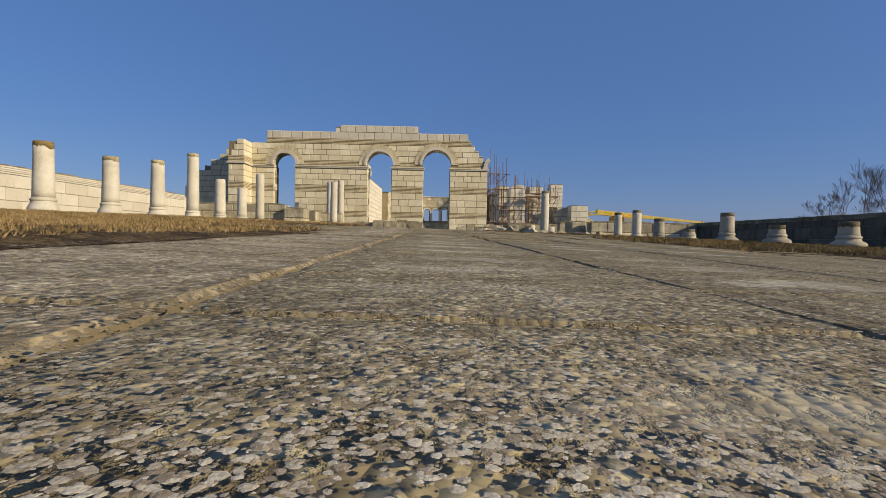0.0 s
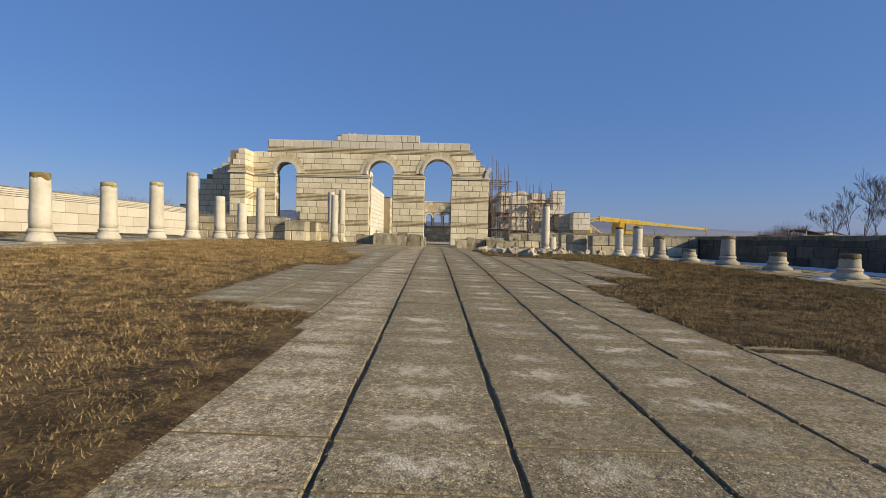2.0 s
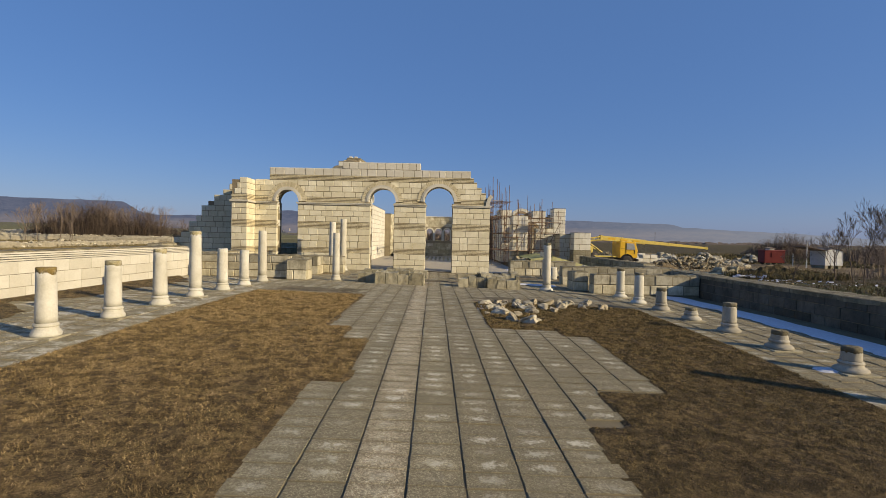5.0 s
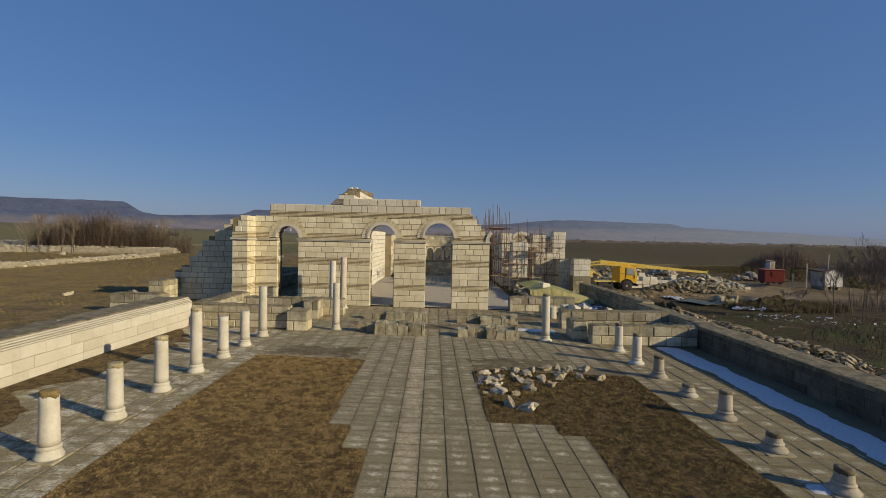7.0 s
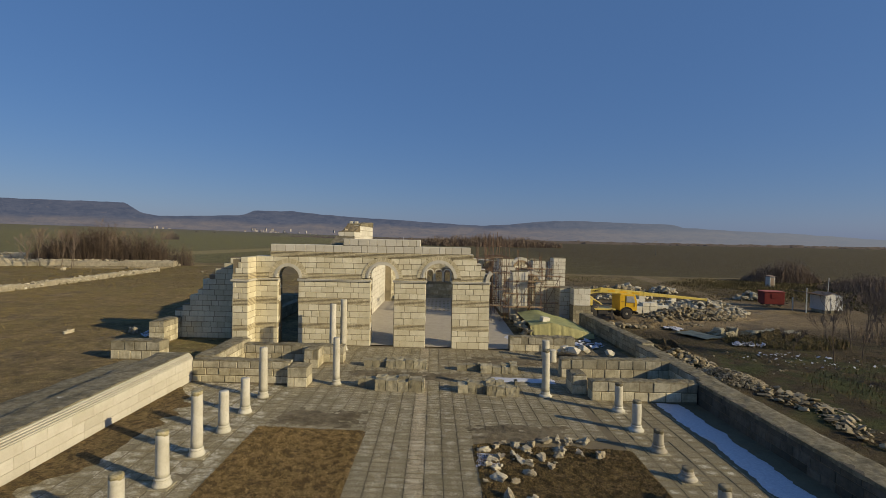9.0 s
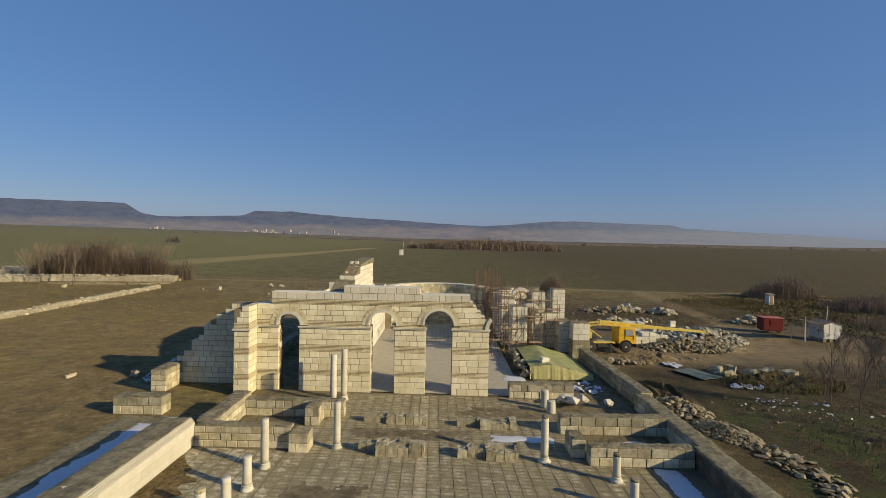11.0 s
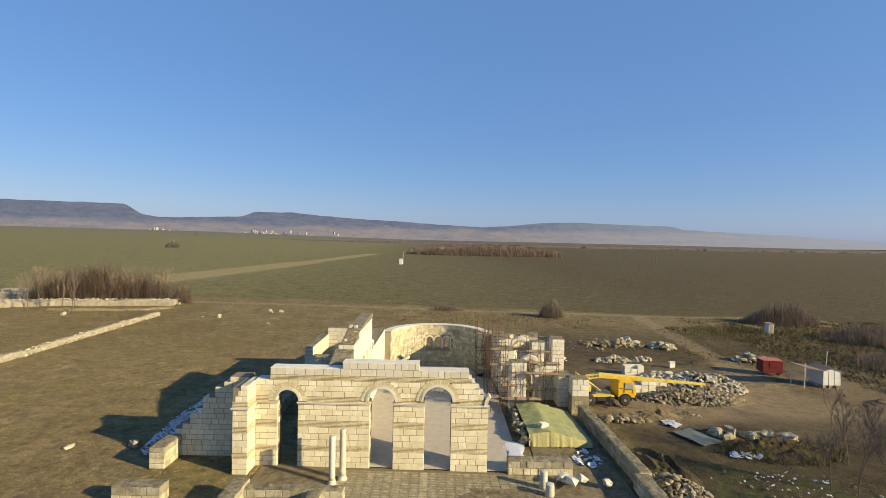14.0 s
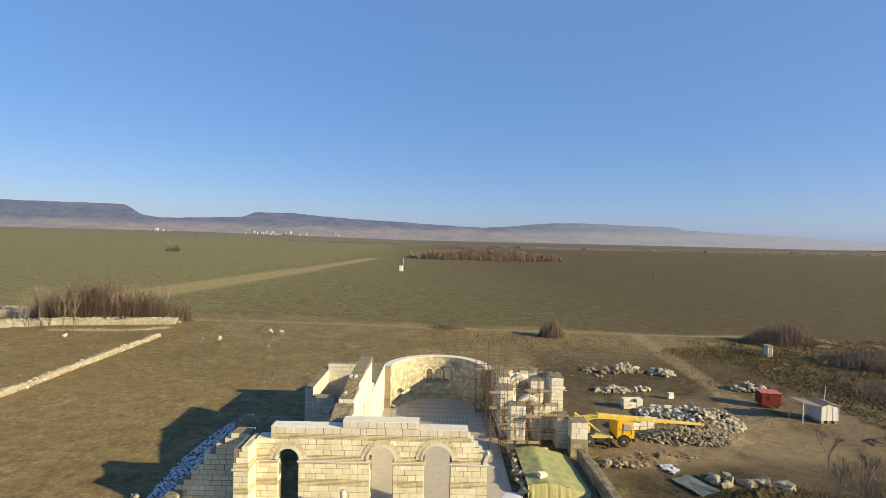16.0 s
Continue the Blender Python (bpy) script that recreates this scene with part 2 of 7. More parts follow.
def slab_material(name, vary, lichen=0.0, trodden=0.8):
    """Exposed-aggregate concrete: pebbles up to a centimetre across, pale worn middles, dark blotches."""
    m, nt, b = mat_base(name, 0.93)
    vec = world_pos(nt)
    tint = mixc(nt, rand(nt) if vary == "object" else island(nt), (0.30, 0.27, 0.172), (0.45, 0.405, 0.27))
    blot = noise_fac(nt, vec, 1.1, 5, 0.6, 0.4, 0.7)
    col = mixc(nt, mul(nt, blot, 0.5), tint, (0.25, 0.225, 0.145))
    lane = nt.nodes.new("ShaderNodeMapping")          # neighbouring strips weathered differently
    lane.inputs["Scale"].default_value = (1.25, 0.05, 0.0)
    nt.links.new(vec, lane.inputs["Vector"])
    col = mixc(nt, mul(nt, noise_fac(nt, lane.outputs[0], 1.0, 2, 0.5, 0.42, 0.60), 0.55), col, (0.27, 0.255, 0.175))
    place = nt.nodes.new("ShaderNodeSeparateXYZ")
    nt.links.new(vec, place.inputs[0])
    drift = nt.nodes.new("ShaderNodeMath")
    drift.operation = "MULTIPLY_ADD"
    drift.inputs[1].default_value = 0.0175
    nt.links.new(place.outputs[1], drift.inputs[0])
    nt.links.new(place.outputs[0], drift.inputs[2])
    worn = nt.nodes.new("ShaderNodeMapRange")          # the strip beside the north lawn is bleached paler
    worn.inputs[1].default_value, worn.inputs[2].default_value = -0.13, -0.17
    nt.links.new(drift.outputs[0], worn.inputs[0])
    ends = nt.nodes.new("ShaderNodeMapRange")
    ends.inputs[1].default_value, ends.inputs[2].default_value = -0.83, -0.80
    nt.links.new(drift.outputs[0], ends.inputs[0])
    strip = mul(nt, worn.outputs[0], ends.outputs[0])
    col = mixc(nt, mul(nt, mul(nt, strip, noise_fac(nt, vec, 3.0, 7, 0.75, 0.30, 0.56)), 0.75), col, (0.66, 0.57, 0.41))
    south = nt.nodes.new("ShaderNodeMapRange")          # darker slabs on the south side, a shading difference put into the colour
    south.inputs[1].default_value, south.inputs[2].default_value = 0.48, 0.55
    nt.links.new(drift.outputs[0], south.inputs[0])
    col = mixc(nt, mul(nt, south.outputs[0], 0.42), col, (0.19, 0.168, 0.108))
    uv = nt.nodes.new("ShaderNodeTexCoord").outputs["UV"]
    su = nt.nodes.new("ShaderNodeSeparateXYZ")
    nt.links.new(uv, su.inputs[0])

    def hump(a):
        n = nt.nodes.new("ShaderNodeMath")
        n.operation = "SUBTRACT"
        n.inputs[0].default_value = 1.0
        nt.links.new(a, n.inputs[1])
        return mul(nt, mul(nt, a, n.outputs[0]), 4.0)

    mid = mul(nt, hump(su.outputs[0]), hump(su.outputs[1]))
    wob = node(nt, "ShaderNodeTexNoise", Scale=9.0, Detail=7.0, Roughness=0.75)
    nt.links.new(vec, wob.inputs["Vector"])
    tall = nt.nodes.new("ShaderNodeMath")
    tall.operation = "MULTIPLY_ADD"
    tall.inputs[1].default_value = 2.6
    nt.links.new(wob.outputs[0], tall.inputs[0])
    nt.links.new(mid, tall.inputs[2])

    def step(lo, hi):
        r = nt.nodes.new("ShaderNodeMapRange")
        r.inputs[1].default_value, r.inputs[2].default_value = lo, hi
        nt.links.new(tall.outputs[0], r.inputs[0])
        return r.outputs[0]

    patchy = noise_fac(nt, vec, 0.8, 3, 0.5, 0.34, 0.54)
    col = mixc(nt, mul(nt, step(1.75, 1.20), 0.75), col, (0.19, 0.165, 0.105))                  # dirty edges
    v = node(nt, "ShaderNodeTexVoronoi", Scale=95.0, Randomness=1.0)
    nt.links.new(vec, v.inputs["Vector"])
    cell = node(nt, "ShaderNodeSeparateColor")
    nt.links.new(v.outputs["Color"], cell.inputs[0])
    grit = mixc(nt, cell.outputs[0], (0.18, 0.17, 0.15), (0.80, 0.79, 0.76))
    col = mixc(nt, 0.8, col, grit, "OVERLAY")
    big = node(nt, "ShaderNodeTexVoronoi", Scale=42.0, Randomness=1.0)          # scattered larger stones
    nt.links.new(vec, big.inputs["Vector"])
    bits = node(nt, "ShaderNodeSeparateColor")
    nt.links.new(big.outputs["Color"], bits.inputs[0])
    col = mixc(nt, 0.55, col, mixc(nt, bits.outputs[1], (0.22, 0.21, 0.19), (0.82, 0.80, 0.76)), "OVERLAY")
    gap = nt.nodes.new("ShaderNodeMapRange")
    gap.inputs[1].default_value, gap.inputs[2].default_value = 0.40, 0.75
    nt.links.new(v.outputs["Distance"], gap.inputs[0])
    pits = noise_fac(nt, vec, 26.0, 6, 0.75, 0.50, 0.64)
    flecks = noise_fac(nt, vec, 75.0, 4, 0.6, 0.46, 0.58)
    col = mixc(nt, mul(nt, flecks, 0.6), col, (0.23, 0.185, 0.115))
    brown = noise_fac(nt, vec, 11.0, 6, 0.65, 0.50, 0.66)
    col = mixc(nt, mul(nt, brown, 0.55), col, (0.20, 0.16, 0.10))
    moss = noise_fac(nt, vec, 0.45, 7, 0.7, 0.48, 0.66)
    col = mixc(nt, mul(nt, moss, 0.45), col, (0.19, 0.165, 0.09))
    col = mixc(nt, mul(nt, gap.outputs[0], 0.35), col, (0.16, 0.135, 0.085))
    col = mixc(nt, mul(nt, pits, 0.62), col, (0.12, 0.10, 0.062))
    each = nt.nodes.new("ShaderNodeMapRange")
    each.inputs[1].default_value, each.inputs[2].default_value = 0.15, 0.75
    nt.links.new(rand(nt) if vary == "object" else island(nt), each.inputs[0])
    col = mixc(nt, mul(nt, mul(nt, mul(nt, step(2.0, 2.4), patchy), each.outputs[0]), trodden), col, (0.66, 0.62, 0.48))     # trodden pale middles
    if lichen:
        pale = mul(nt, noise_fac(nt, vec, 1.6, 8, 0.75, 0.50, 0.60), noise_fac(nt, vec, 14.0, 6, 0.75, 0.40, 0.56))
        col = mixc(nt, mul(nt, pale, lichen), col, (0.66, 0.62, 0.49))
    nt.links.new(col, b.inputs["Base Color"])
    both = nt.nodes.new("ShaderNodeMath")
    both.operation = "ADD"
    nt.links.new(v.outputs["Distance"], both.inputs[0])
    nt.links.new(pits, both.inputs[1])
    down = mul(nt, both.outputs[0], -1.0)
    bump(nt, b, down, 0.7, 0.005)
    return m


SLAB = slab_material("aggregate_paving", "object")
SLAB_WALK = slab_material("lichen_spotted_paving", "object", 0.85)
def pebble_material():
    m, nt, b = mat_base("embedded_pebbles", 0.85)
    vec = world_pos(nt)
    cr = nt.nodes.new("ShaderNodeValToRGB")
    e = cr.color_ramp.elements
    e[0].position, e[0].color = 0.0, (0.26, 0.205, 0.135, 1)
    e[1].position, e[1].color = 1.0, (0.66, 0.59, 0.44, 1)
    for p, c in ((0.25, (0.37, 0.30, 0.20, 1)), (0.5, (0.50, 0.435, 0.31, 1)), (0.85, (0.59, 0.525, 0.385, 1))):
        x = e.new(p)
        x.color = c
    nt.links.new(island(nt), cr.inputs[0])
    fine = noise_fac(nt, vec, 500.0, 3, 0.6, 0.3, 0.7)
    col = mixc(nt, 0.35, cr.outputs[0], mixc(nt, fine, (0.25, 0.25, 0.25), (0.75, 0.75, 0.75)), "OVERLAY")
    blot = noise_fac(nt, vec, 5.0, 5, 0.6, 0.45, 0.68)
    col = mixc(nt, mul(nt, blot, 0.7), col, (0.20, 0.165, 0.105))
    nt.links.new(col, b.inputs["Base Color"])
    bump(nt, b, fine, 0.4, 0.001)
    return m


PEBBLE = pebble_material()
SLAB_JOINED = slab_material("aggregate_paving_far", "island", 0.3, 0.4)


def blade_material(name, c1, c2, c3):
    """Dry blades whose tone runs in patches and tufts, with little change from blade to blade."""
    m, nt, b = mat_base(name, 0.95)
    vec = world_pos(nt)
    col = mixc(nt, noise_fac(nt, vec, 11.0, 7, 0.8, 0.44, 0.56), c1, c2)
    col = mixc(nt, mul(nt, noise_fac(nt, vec, 3.2, 9, 0.8, 0.46, 0.56), 0.9), col, c3)
    col = mixc(nt, 0.25, col, mixc(nt, island(nt), (0.25, 0.25, 0.25), (0.75, 0.75, 0.75)), "OVERLAY")
    nt.links.new(col, b.inputs["Base Color"])
    return m


GRASS = blade_material("dry_grass_blades", (0.22, 0.152, 0.068), (0.45, 0.325, 0.155), (0.115, 0.08, 0.033))
# darker than GRASS: shaded sides of the blades painted in, with some moss
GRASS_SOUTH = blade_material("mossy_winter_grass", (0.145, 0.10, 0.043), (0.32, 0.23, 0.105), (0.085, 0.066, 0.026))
WEED = blade_material("winter_weeds", (0.09, 0.065, 0.034), (0.19, 0.14, 0.07), (0.085, 0.085, 0.028))
TURF_FAR = blade_material("dark_rough_turf", (0.15, 0.113, 0.052), (0.25, 0.19, 0.09), (0.105, 0.09, 0.037))
ROUGH = blade_material("rough_dry_turf", (0.19, 0.142, 0.064), (0.28, 0.212, 0.10), (0.175, 0.142, 0.054))


def land_material():
    """One sheet of land: dry turf near the ruin, a winter-green field beyond, ploughed brown to the right, distance
    haze tinted in far off.
    """
    m, nt, b = mat_base("land", 0.96)
    vec = world_pos(nt)
    sep = nt.nodes.new("ShaderNodeSeparateXYZ")
    nt.links.new(vec, sep.inputs[0])
    wob = node(nt, "ShaderNodeTexNoise", Scale=0.03, Detail=5.0)
    nt.links.new(vec, wob.inputs["Vector"])

    def ramp(value, lo, hi):
        r = nt.nodes.new("ShaderNodeMapRange")
        r.inputs[1].default_value, r.inputs[2].default_value = lo, hi
        nt.links.new(value, r.inputs[0])
        return r.outputs[0]

    def add(a, k):
        n = nt.nodes.new("ShaderNodeMath")
        n.operation = "ADD"
        nt.links.new(a, n.inputs[0])
        if isinstance(k, bpy.types.NodeSocket):
            nt.links.new(k, n.inputs[1])
        else:
            n.inputs[1].default_value = k
        return n.outputs[0]

    turf = mixc(nt, noise_fac(nt, vec, 0.35, 9, 0.72, 0.36, 0.64), (0.31, 0.23, 0.11), (0.15, 0.11, 0.051))
    turf = mixc(nt, mul(nt, noise_fac(nt, vec, 0.07, 7, 0.65, 0.46, 0.62), 0.8), turf, (0.225, 0.19, 0.068))
    turf = mixc(nt, mul(nt, noise_fac(nt, vec, 0.16, 8, 0.75, 0.54, 0.64), 0.6), turf, (0.36, 0.27, 0.14))
    turf = mixc(nt, mul(nt, noise_fac(nt, vec, 1.3, 9, 0.8, 0.50, 0.60), 0.7), turf, (0.125, 0.092, 0.044))
    turf = mixc(nt, mul(nt, noise_fac(nt, vec, 2.2, 9, 0.8, 0.54, 0.62), 0.65), turf, (0.46, 0.34, 0.18))
    back = mul(nt, ramp(sep.outputs[1], 66.0, 92.0), noise_fac(nt, vec, 0.09, 8, 0.75, 0.40, 0.56))
    turf = mixc(nt, mul(nt, back, 0.55), turf, (0.125, 0.096, 0.044))
    turf = mixc(nt, mul(nt, noise_fac(nt, vec, 0.6, 9, 0.82, 0.53, 0.60), 0.55), turf, (0.085, 0.064, 0.030))
    # dark soil beyond the south court wall, tree shadows and vignetting in its colour; worn earth of the work yard
    soil_shade = mul(nt, ramp(sep.outputs[0], 15.0, 19.0), ramp(sep.outputs[1], 112.0, 84.0))
    soil = mixc(nt, noise_fac(nt, vec, 0.5, 8, 0.75, 0.38, 0.62), (0.080, 0.058, 0.029), (0.026, 0.020, 0.011))
    soil = mixc(nt, mul(nt, noise_fac(nt, vec, 2.4, 7, 0.75, 0.54, 0.68), 0.6), soil, (0.16, 0.115, 0.062))
    turf = mixc(nt, mul(nt, soil_shade, 0.9), turf, soil)
    # a greener sward along the outside of the south wall
    sward = mul(nt, mul(nt, ramp(sep.outputs[0], 17.0, 20.0), ramp(sep.outputs[1], 45.0, 36.0)), noise_fac(nt, vec, 0.22, 7, 0.7, 0.46, 0.56))
    turf = mixc(nt, mul(nt, sward, 0.8), turf, (0.060, 0.078, 0.020))
    dx = mul(nt, ramp(sep.outputs[0], 16.0, 24.0), ramp(sep.outputs[0], 66.0, 56.0))
    dy = mul(nt, ramp(sep.outputs[1], 84.0, 66.0), ramp(sep.outputs[1], 44.0, 54.0))
    yard = mul(nt, mul(nt, dx, dy), noise_fac(nt, vec, 0.11, 7, 0.68, 0.40, 0.52))
    turf = mixc(nt, mul(nt, yard, 0.8), turf, (0.215, 0.160, 0.090))
    turf = mixc(nt, mul(nt, mul(nt, yard, noise_fac(nt, vec, 0.9, 9, 0.8, 0.52, 0.60)), 0.7), turf, (0.075, 0.056, 0.030))
    def near_line(xa, ya, xb, yb, half, soft):
        """1 on a strip along a straight line, with ragged edges."""
        length = math.hypot(xb - xa, yb - ya)
        nx, ny = (yb - ya) / length, -(xb - xa) / length
        d = add(add(mul(nt, sep.outputs[0], nx), mul(nt, sep.outputs[1], ny)), -(xa * nx + ya * ny))
        along = add(add(mul(nt, sep.outputs[0], -ny), mul(nt, sep.outputs[1], nx)), xa * ny - ya * nx)
        ragged = node(nt, "ShaderNodeTexNoise", Scale=0.45, Detail=6.0, Roughness=0.7)
        nt.links.new(vec, ragged.inputs["Vector"])
        d = add(d, mul(nt, add(ragged.outputs[0], -0.5), half * 1.6))
        size = nt.nodes.new("ShaderNodeMath")
        size.operation = "ABSOLUTE"
        nt.links.new(d, size.inputs[0])
        return mul(nt, mul(nt, ramp(size.outputs[0], half + soft, half), ramp(along, -3.0, 3.0)), ramp(along, length + 3.0, length - 3.0))

    for xa, ya, xb, yb, half, soft, k, tone in ((43.6, 72, 48.2, 124, 1.3, 1.0, 0.8, (0.25, 0.188, 0.105)), (17, 52.8, 46, 56.5, 2.4, 2.5, 0.8, (0.25, 0.188, 0.105)), (30, 55.0, 42.5, 62.5, 2.2, 2.0, 0.8, (0.25, 0.188, 0.105)), (41.5, 60.5, 43.8, 75, 1.9, 1.5, 0.8, (0.25, 0.188, 0.105)),
                                                (-70, 128, 110, 119, 1.0, 1.2, 0.55, (0.30, 0.24, 0.12)), (60, 57, 110, 70, 2.0, 2.0, 0.6, (0.20, 0.15, 0.085))):
        turf = mixc(nt, mul(nt, near_line(xa, ya, xb, yb, half, soft), k), turf, tone)
    tilt = add(mul(nt, sep.outputs[0], 0.12), sep.outputs[1])
    edge = ramp(add(tilt, mul(nt, wob.outputs[0], 22.0)), 139.0, 143.0)
    rows = node(nt, "ShaderNodeTexNoise", Scale=0.25, Detail=6.0)
    nt.links.new(vec, rows.inputs["Vector"])
    clod = noise_fac(nt, vec, 0.5, 10, 0.82, 0.45, 0.58)
    # winter green raised paler, standing in for haze over the field
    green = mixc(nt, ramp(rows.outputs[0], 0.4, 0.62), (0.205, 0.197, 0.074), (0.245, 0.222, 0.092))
    brown = mixc(nt, ramp(rows.outputs[0], 0.4, 0.62), (0.085, 0.066, 0.027), (0.105, 0.082, 0.035))
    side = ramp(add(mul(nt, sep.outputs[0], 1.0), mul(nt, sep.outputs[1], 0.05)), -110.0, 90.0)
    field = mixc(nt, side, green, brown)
    field = mixc(nt, mul(nt, clod, 0.65), field, (0.052, 0.039, 0.015))
    field = mixc(nt, mul(nt, noise_fac(nt, vec, 0.16, 10, 0.85, 0.50, 0.57), 0.45), field, (0.060, 0.046, 0.017))
    field = mixc(nt, mul(nt, noise_fac(nt, vec, 0.3, 10, 0.85, 0.54, 0.60), 0.3), field, (0.19, 0.165, 0.066))
    # a pale stubble headland between the two fields
    field = mixc(nt, mul(nt, near_line(-112, 150, -90, 330, 9.0, 5.0), 0.8), field, (0.30, 0.24, 0.11))
    field = mixc(nt, mul(nt, near_line(-90, 330, -72, 520, 5.0, 5.0), 0.8), field, (0.30, 0.24, 0.11))
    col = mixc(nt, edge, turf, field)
    # distance haze mixed into the base colour from 900 m outwards
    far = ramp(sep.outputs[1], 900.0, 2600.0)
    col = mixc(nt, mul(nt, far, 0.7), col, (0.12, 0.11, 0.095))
    tone = noise_fac(nt, vec, 0.9, 10, 0.82, 0.36, 0.64)
    col = mixc(nt, 0.6, col, mixc(nt, tone, (0.22, 0.22, 0.22), (0.76, 0.76, 0.76)), "OVERLAY")
    nt.links.new(col, b.inputs["Base Color"])
    bump(nt, b, noise_fac(nt, vec, 2.6, 10, 0.75, 0.3, 0.7), 1.0, 0.16)
    return m


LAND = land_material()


def lawn_material(name, straw, brown, dark, moss):
    """Matted dry turf between the blades."""
    m, nt, b = mat_base(name, 0.96)
    vec = world_pos(nt)
    col = mixc(nt, noise_fac(nt, vec, 9.0, 8, 0.8, 0.44, 0.56), straw, brown)
    col = mixc(nt, mul(nt, noise_fac(nt, vec, 0.5, 8, 0.75, 0.48, 0.58), 0.55), col, moss)
    col = mixc(nt, mul(nt, noise_fac(nt, vec, 3.2, 9, 0.8, 0.47, 0.56), 0.85), col, dark)
    col = mixc(nt, mul(nt, noise_fac(nt, vec, 1.2, 8, 0.78, 0.50, 0.60), 0.55), col, brown)
    col = mixc(nt, mul(nt, noise_fac(nt, vec, 5.5, 9, 0.8, 0.54, 0.61), 0.7), col, tuple(1.15 * k for k in straw))
    fine = noise_fac(nt, vec, 60.0, 7, 0.8, 0.45, 0.60)
    col = mixc(nt, mul(nt, fine, 0.6), col, dark)
    col = mixc(nt, mul(nt, noise_fac(nt, vec, 45.0, 6, 0.8, 0.54, 0.62), 0.6), col, tuple(1.25 * k for k in straw))
    nt.links.new(col, b.inputs["Base Color"])
    bump(nt, b, noise_fac(nt, vec, 14.0, 10, 0.8, 0.3, 0.7), 1.0, 0.06)
    return m


# bed tones lowered to stand in for shade deep between the tufts
LAWN_SOIL = lawn_material("matted_turf", (0.34, 0.238, 0.108), (0.155, 0.104, 0.044), (0.046, 0.032, 0.014), (0.16, 0.125, 0.046))
# mossier bed for the south lawn, darkened to carry the blades' shade
LAWN_MOSSY_SHADED = lawn_material("mossy_turf", (0.29, 0.20, 0.09), (0.125, 0.084, 0.035), (0.038, 0.027, 0.012), (0.10, 0.08, 0.029))

# ---- levels: the court falls gently to the right and towards the camera ----
LEVEL_Y, LEVEL_Z = (0, 4, 9, 14, 20, 27, 38), (-0.27, -0.18, -0.05, 0.06, 0.08, 0.0, -0.01)


def gz(x, y):
    fall = float(np.interp(y, (27, 38), (0.0245, 0.012)))
    return float(np.interp(y, LEVEL_Y, LEVEL_Z)) - max(-15.0, min(15.0, x)) * fall


# ---- builders ----
def to_mesh(name, bm, mat, smooth=False):
    bmesh.ops.recalc_face_normals(bm, faces=bm.faces)
    me = bpy.data.meshes.new(name)
    bm.to_mesh(me)
    bm.free()
    me.materials.append(mat)
    if smooth:
        for p in me.polygons:
            p.use_smooth = True
    return me


def part(name, bm, mat, parent, label="", at=None, smooth=False):
    me = bm if isinstance(bm, bpy.types.Mesh) else to_mesh(name, bm, mat, smooth)
    ob = new(name, me)
    ob.parent = parent
    if at is not None:
        ob.matrix_local = at
    if label:
        ob["label"] = label
    return ob


def thing(name, at, label, category, group="", kind=""):
    ob = new(name)
    ob.empty_display_size = 0.3
    ob.matrix_world = at if isinstance(at, Matrix) else Matrix.Translation(at)
    return tagged(ob, label, category, group, kind or "thing")


def solid(name, bm, mat, at, label, category, group="", kind="", smooth=False):
    ob = new(name, to_mesh(name, bm, mat, smooth))
    ob.matrix_world = at if isinstance(at, Matrix) else Matrix.Translation(at)
    return tagged(ob, label, category, group, kind or "thing")


def box(bm, x0, x1, y0, y1, z0, z1, m=None):
    vs = [bm.verts.new(Vector(p)) for p in ((x0, y0, z0), (x1, y0, z0), (x1, y1, z0), (x0, y1, z0), (x0, y0, z1), (x1, y0, z1), (x1, y1, z1), (x0, y1, z1))]
    if m is not None:
        for v in vs:
            v.co = m @ v.co
    for f in ((0, 3, 2, 1), (4, 5, 6, 7), (0, 1, 5, 4), (1, 2, 6, 5), (2, 3, 7, 6), (3, 0, 4, 7)):
        bm.faces.new([vs[i] for i in f])
    return vs


def bevelled(bm, width, segments=1):
    bmesh.ops.bevel(bm, geom=list(bm.edges), offset=width, segments=segments, affect="EDGES", profile=0.6)


def tube(bm, p, q, r0, r1=None, n=6):
    """A tapered bar from p to q."""
    p, q = Vector(p), Vector(q)
    r1 = r0 if r1 is None else r1
    z = (q - p).normalized()
    a = z.orthogonal().normalized()
    b = z.cross(a)
    rings = []
    for c, r in ((p, r0), (q, r1)):
        rings.append([bm.verts.new(c + (a * math.cos(2 * math.pi * i / n) + b * math.sin(2 * math.pi * i / n)) * r) for i in range(n)])
    for i in range(n):
        bm.faces.new((rings[0][i], rings[0][(i + 1) % n], rings[1][(i + 1) % n], rings[1][i]))
    bm.faces.new(list(reversed(rings[0])))
    bm.faces.new(rings[1])


def turned(bm, profile, n=28, wobble=0.0, seed=0):
    """A body of revolution from (radius, height) pairs."""
    rings = []
    for r, z in profile:
        rings.append([bm.verts.new((r * math.cos(2 * math.pi * i / n) * (1 + wobble * noise.noise((i * 0.7, z * 2, seed))), r * math.sin(2 * math.pi * i / n) * (1 + wobble * noise.noise((i * 0.7 + 9, z * 2, seed))), z)) for i in range(n)])
    for a, b in zip(rings, rings[1:]):
        for i in range(n):
            bm.faces.new((a[i], a[(i + 1) % n], b[(i + 1) % n], b[i]))
    bm.faces.new(list(reversed(rings[0])))
    bm.faces.new(rings[-1])


BLOCKS = {}


